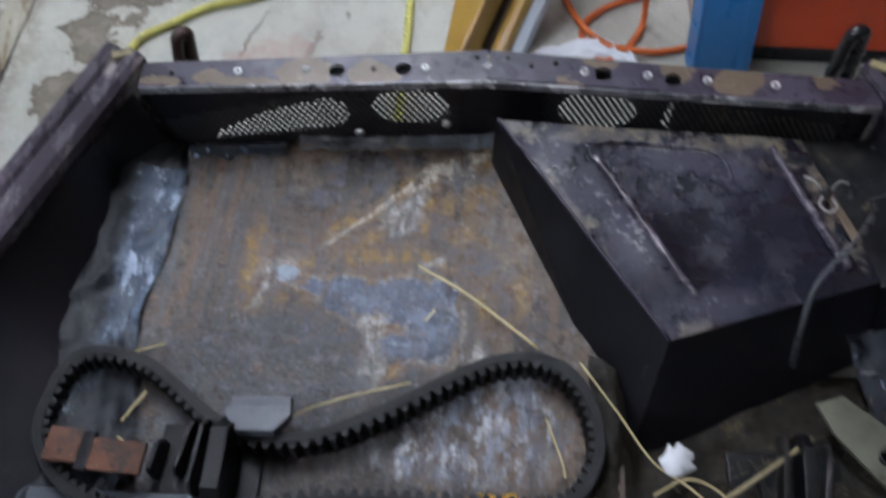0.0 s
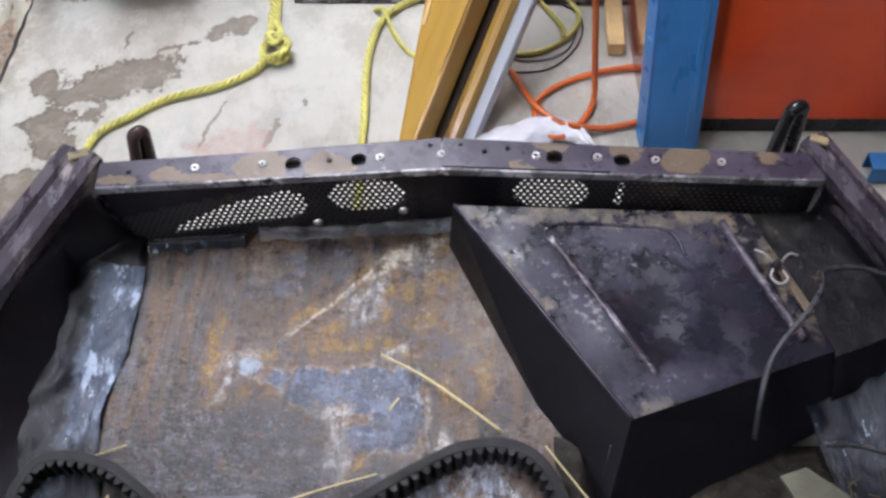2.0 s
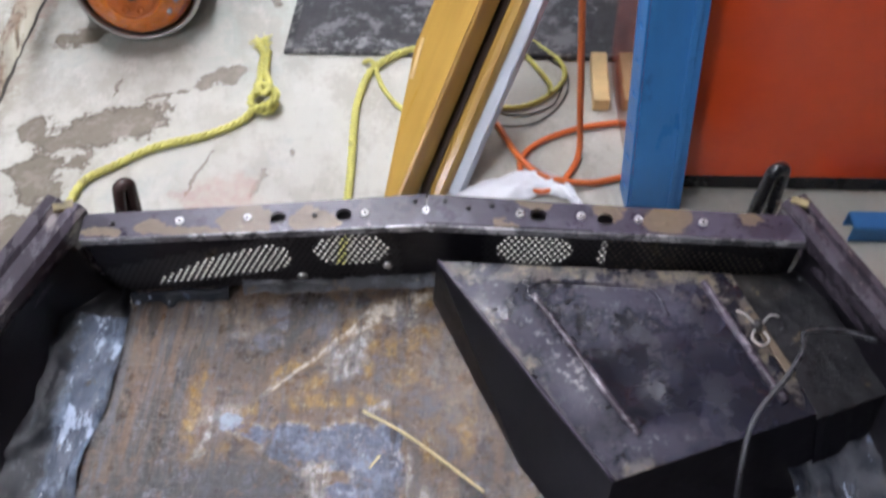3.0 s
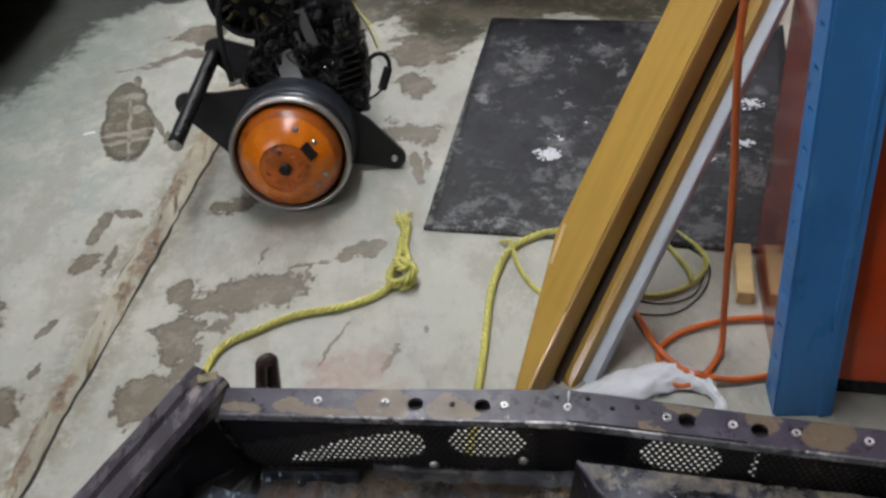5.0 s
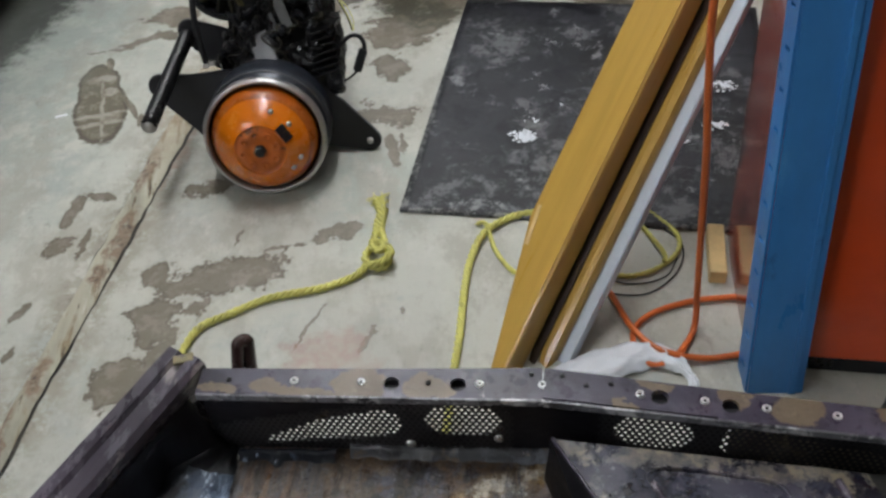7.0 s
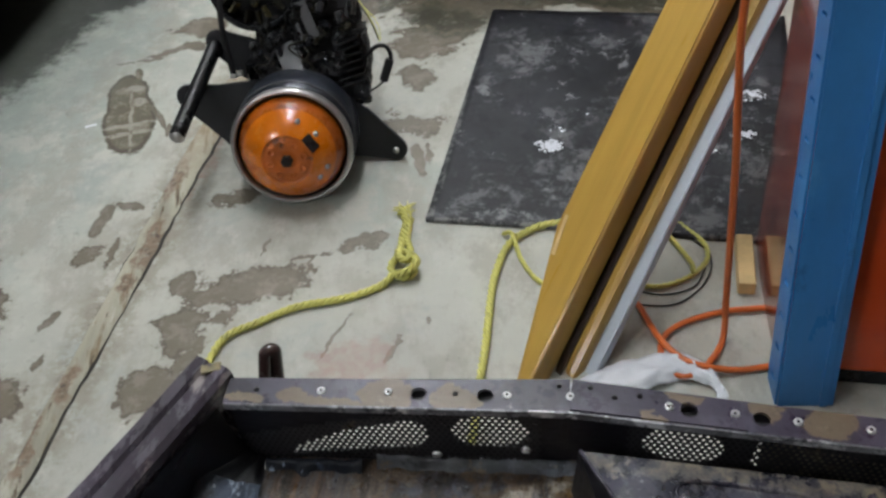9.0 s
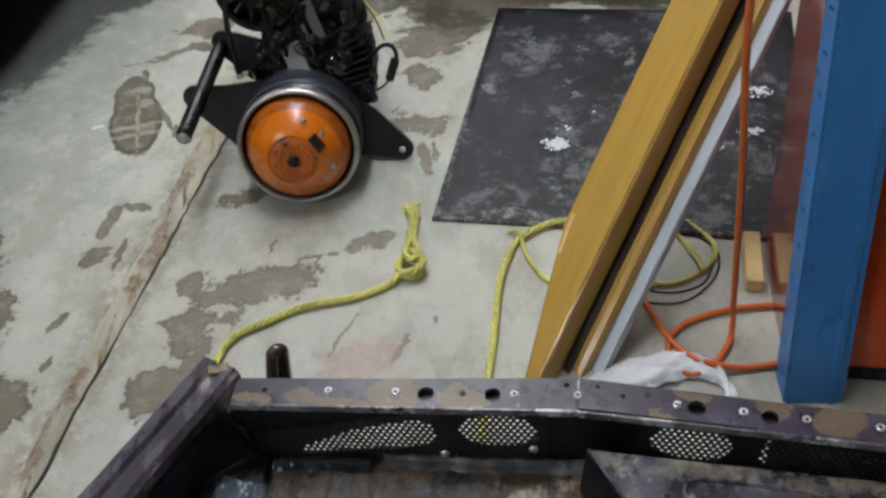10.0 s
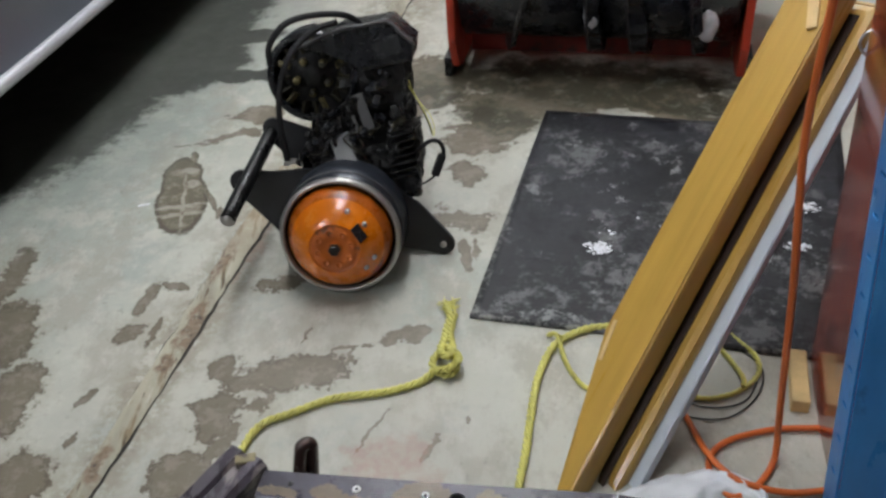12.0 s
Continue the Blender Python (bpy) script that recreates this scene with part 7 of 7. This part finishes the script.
# cables over the housing
rod([(0.440, -0.150, 0.268), (0.405, -0.138, 0.268), (0.374, -0.140, 0.266), (0.368, -0.160, 0.268), (0.345, -0.192, 0.270), (0.322, -0.216, 0.266), (0.304, -0.242, 0.262), (0.296, -0.272, 0.240), (0.297, -0.288, 0.205)], 0.0029, CABLE_GREY, "cable", "dark grey cable draped over the housing", "cable", "cables")
rod([(0.355, -0.297, ZF + 0.034), (0.39, -0.300, ZF + 0.036), (0.437, -0.316, ZF + 0.036), (0.48, -0.335, ZF + 0.034)], 0.0029, CABLE_GREY, "cable", "dark grey cable lying in the pan", "cable", "cables")


def wing_nut():
    top = thing("wing_nut", TRAY @ pose(0.335, -0.122, 0.2475), "small bright wire clip and wing nut on the housing", "wing nut")
    part("nut", lathe([(0.006, 0), (0.0055, 0.006), (0.003, 0.009), (0, 0.009)], pose(0, 0, 0), 10), EDGE_METAL, top, "", True)
    part("wing", tube([(0.004, 0, 0.006), (0.012, 0.006, 0.012), (0.020, 0.004, 0.012)], 0.0014, 7, 5), STEEL, top, "", True)
    part("wing", tube([(-0.004, 0, 0.006), (-0.012, 0.008, 0.010), (-0.020, 0.014, 0.008)], 0.0014, 7, 5), STEEL, top, "", True)
    part("ring", tube([(-0.004, -0.006, 0.004), (-0.008, -0.016, 0.004), (0.0, -0.024, 0.004), (0.008, -0.018, 0.004), (0.005, -0.008, 0.004)], 0.0013, 7, 6), STEEL, top, "", True)


wing_nut()


def side_shelf():
    """Rusty ledge of the pan beside the housing, with a bare edge strip."""
    bm = bmesh.new()
    n = 16
    grid = []
    for j in range(n + 1):
        f = j / n
        a = Vector((0.314 + 0.064 * f, -0.050 - 0.168 * f, 0.236))
        b = Vector((0.410 + 0.090 * f, -0.045 - 0.125 * f, 0.233))
        grid.append([bm.verts.new(a.lerp(b, i / n) + Vector((0, 0, 0.003 * noise.noise(Vector((i * 0.5, j * 0.5, 3)))))) for i in range(n + 1)])
    for j in range(n):
        for i in range(n):
            bm.faces.new((grid[j][i], grid[j + 1][i], grid[j + 1][i + 1], grid[j][i + 1]))
    low = [v for v in grid[n]]
    drop = bmesh.new()
    upper = [drop.verts.new(v.co + Vector((0, -0.0005, -0.001))) for v in low]
    base = [drop.verts.new((v.co.x + 0.008, v.co.y - 0.042, ZF - 0.03)) for v in low]
    for i in range(n):
        drop.faces.new((upper[i], base[i], base[i + 1], upper[i + 1]))
    part("ledge_front", drop, BLACK_PAINT, tray, "black front of the ledge")
    part("side_ledge", bm, LEDGE, tray, "dirty rusty ledge beside the housing", True)
    part("edge_strip", box((0.009, 0.075, 0.003), pose(0.347, -0.140, 0.2440, rz=21), 0.001), BARE_TAN, tray, "tan worn paint strip")


side_shelf()
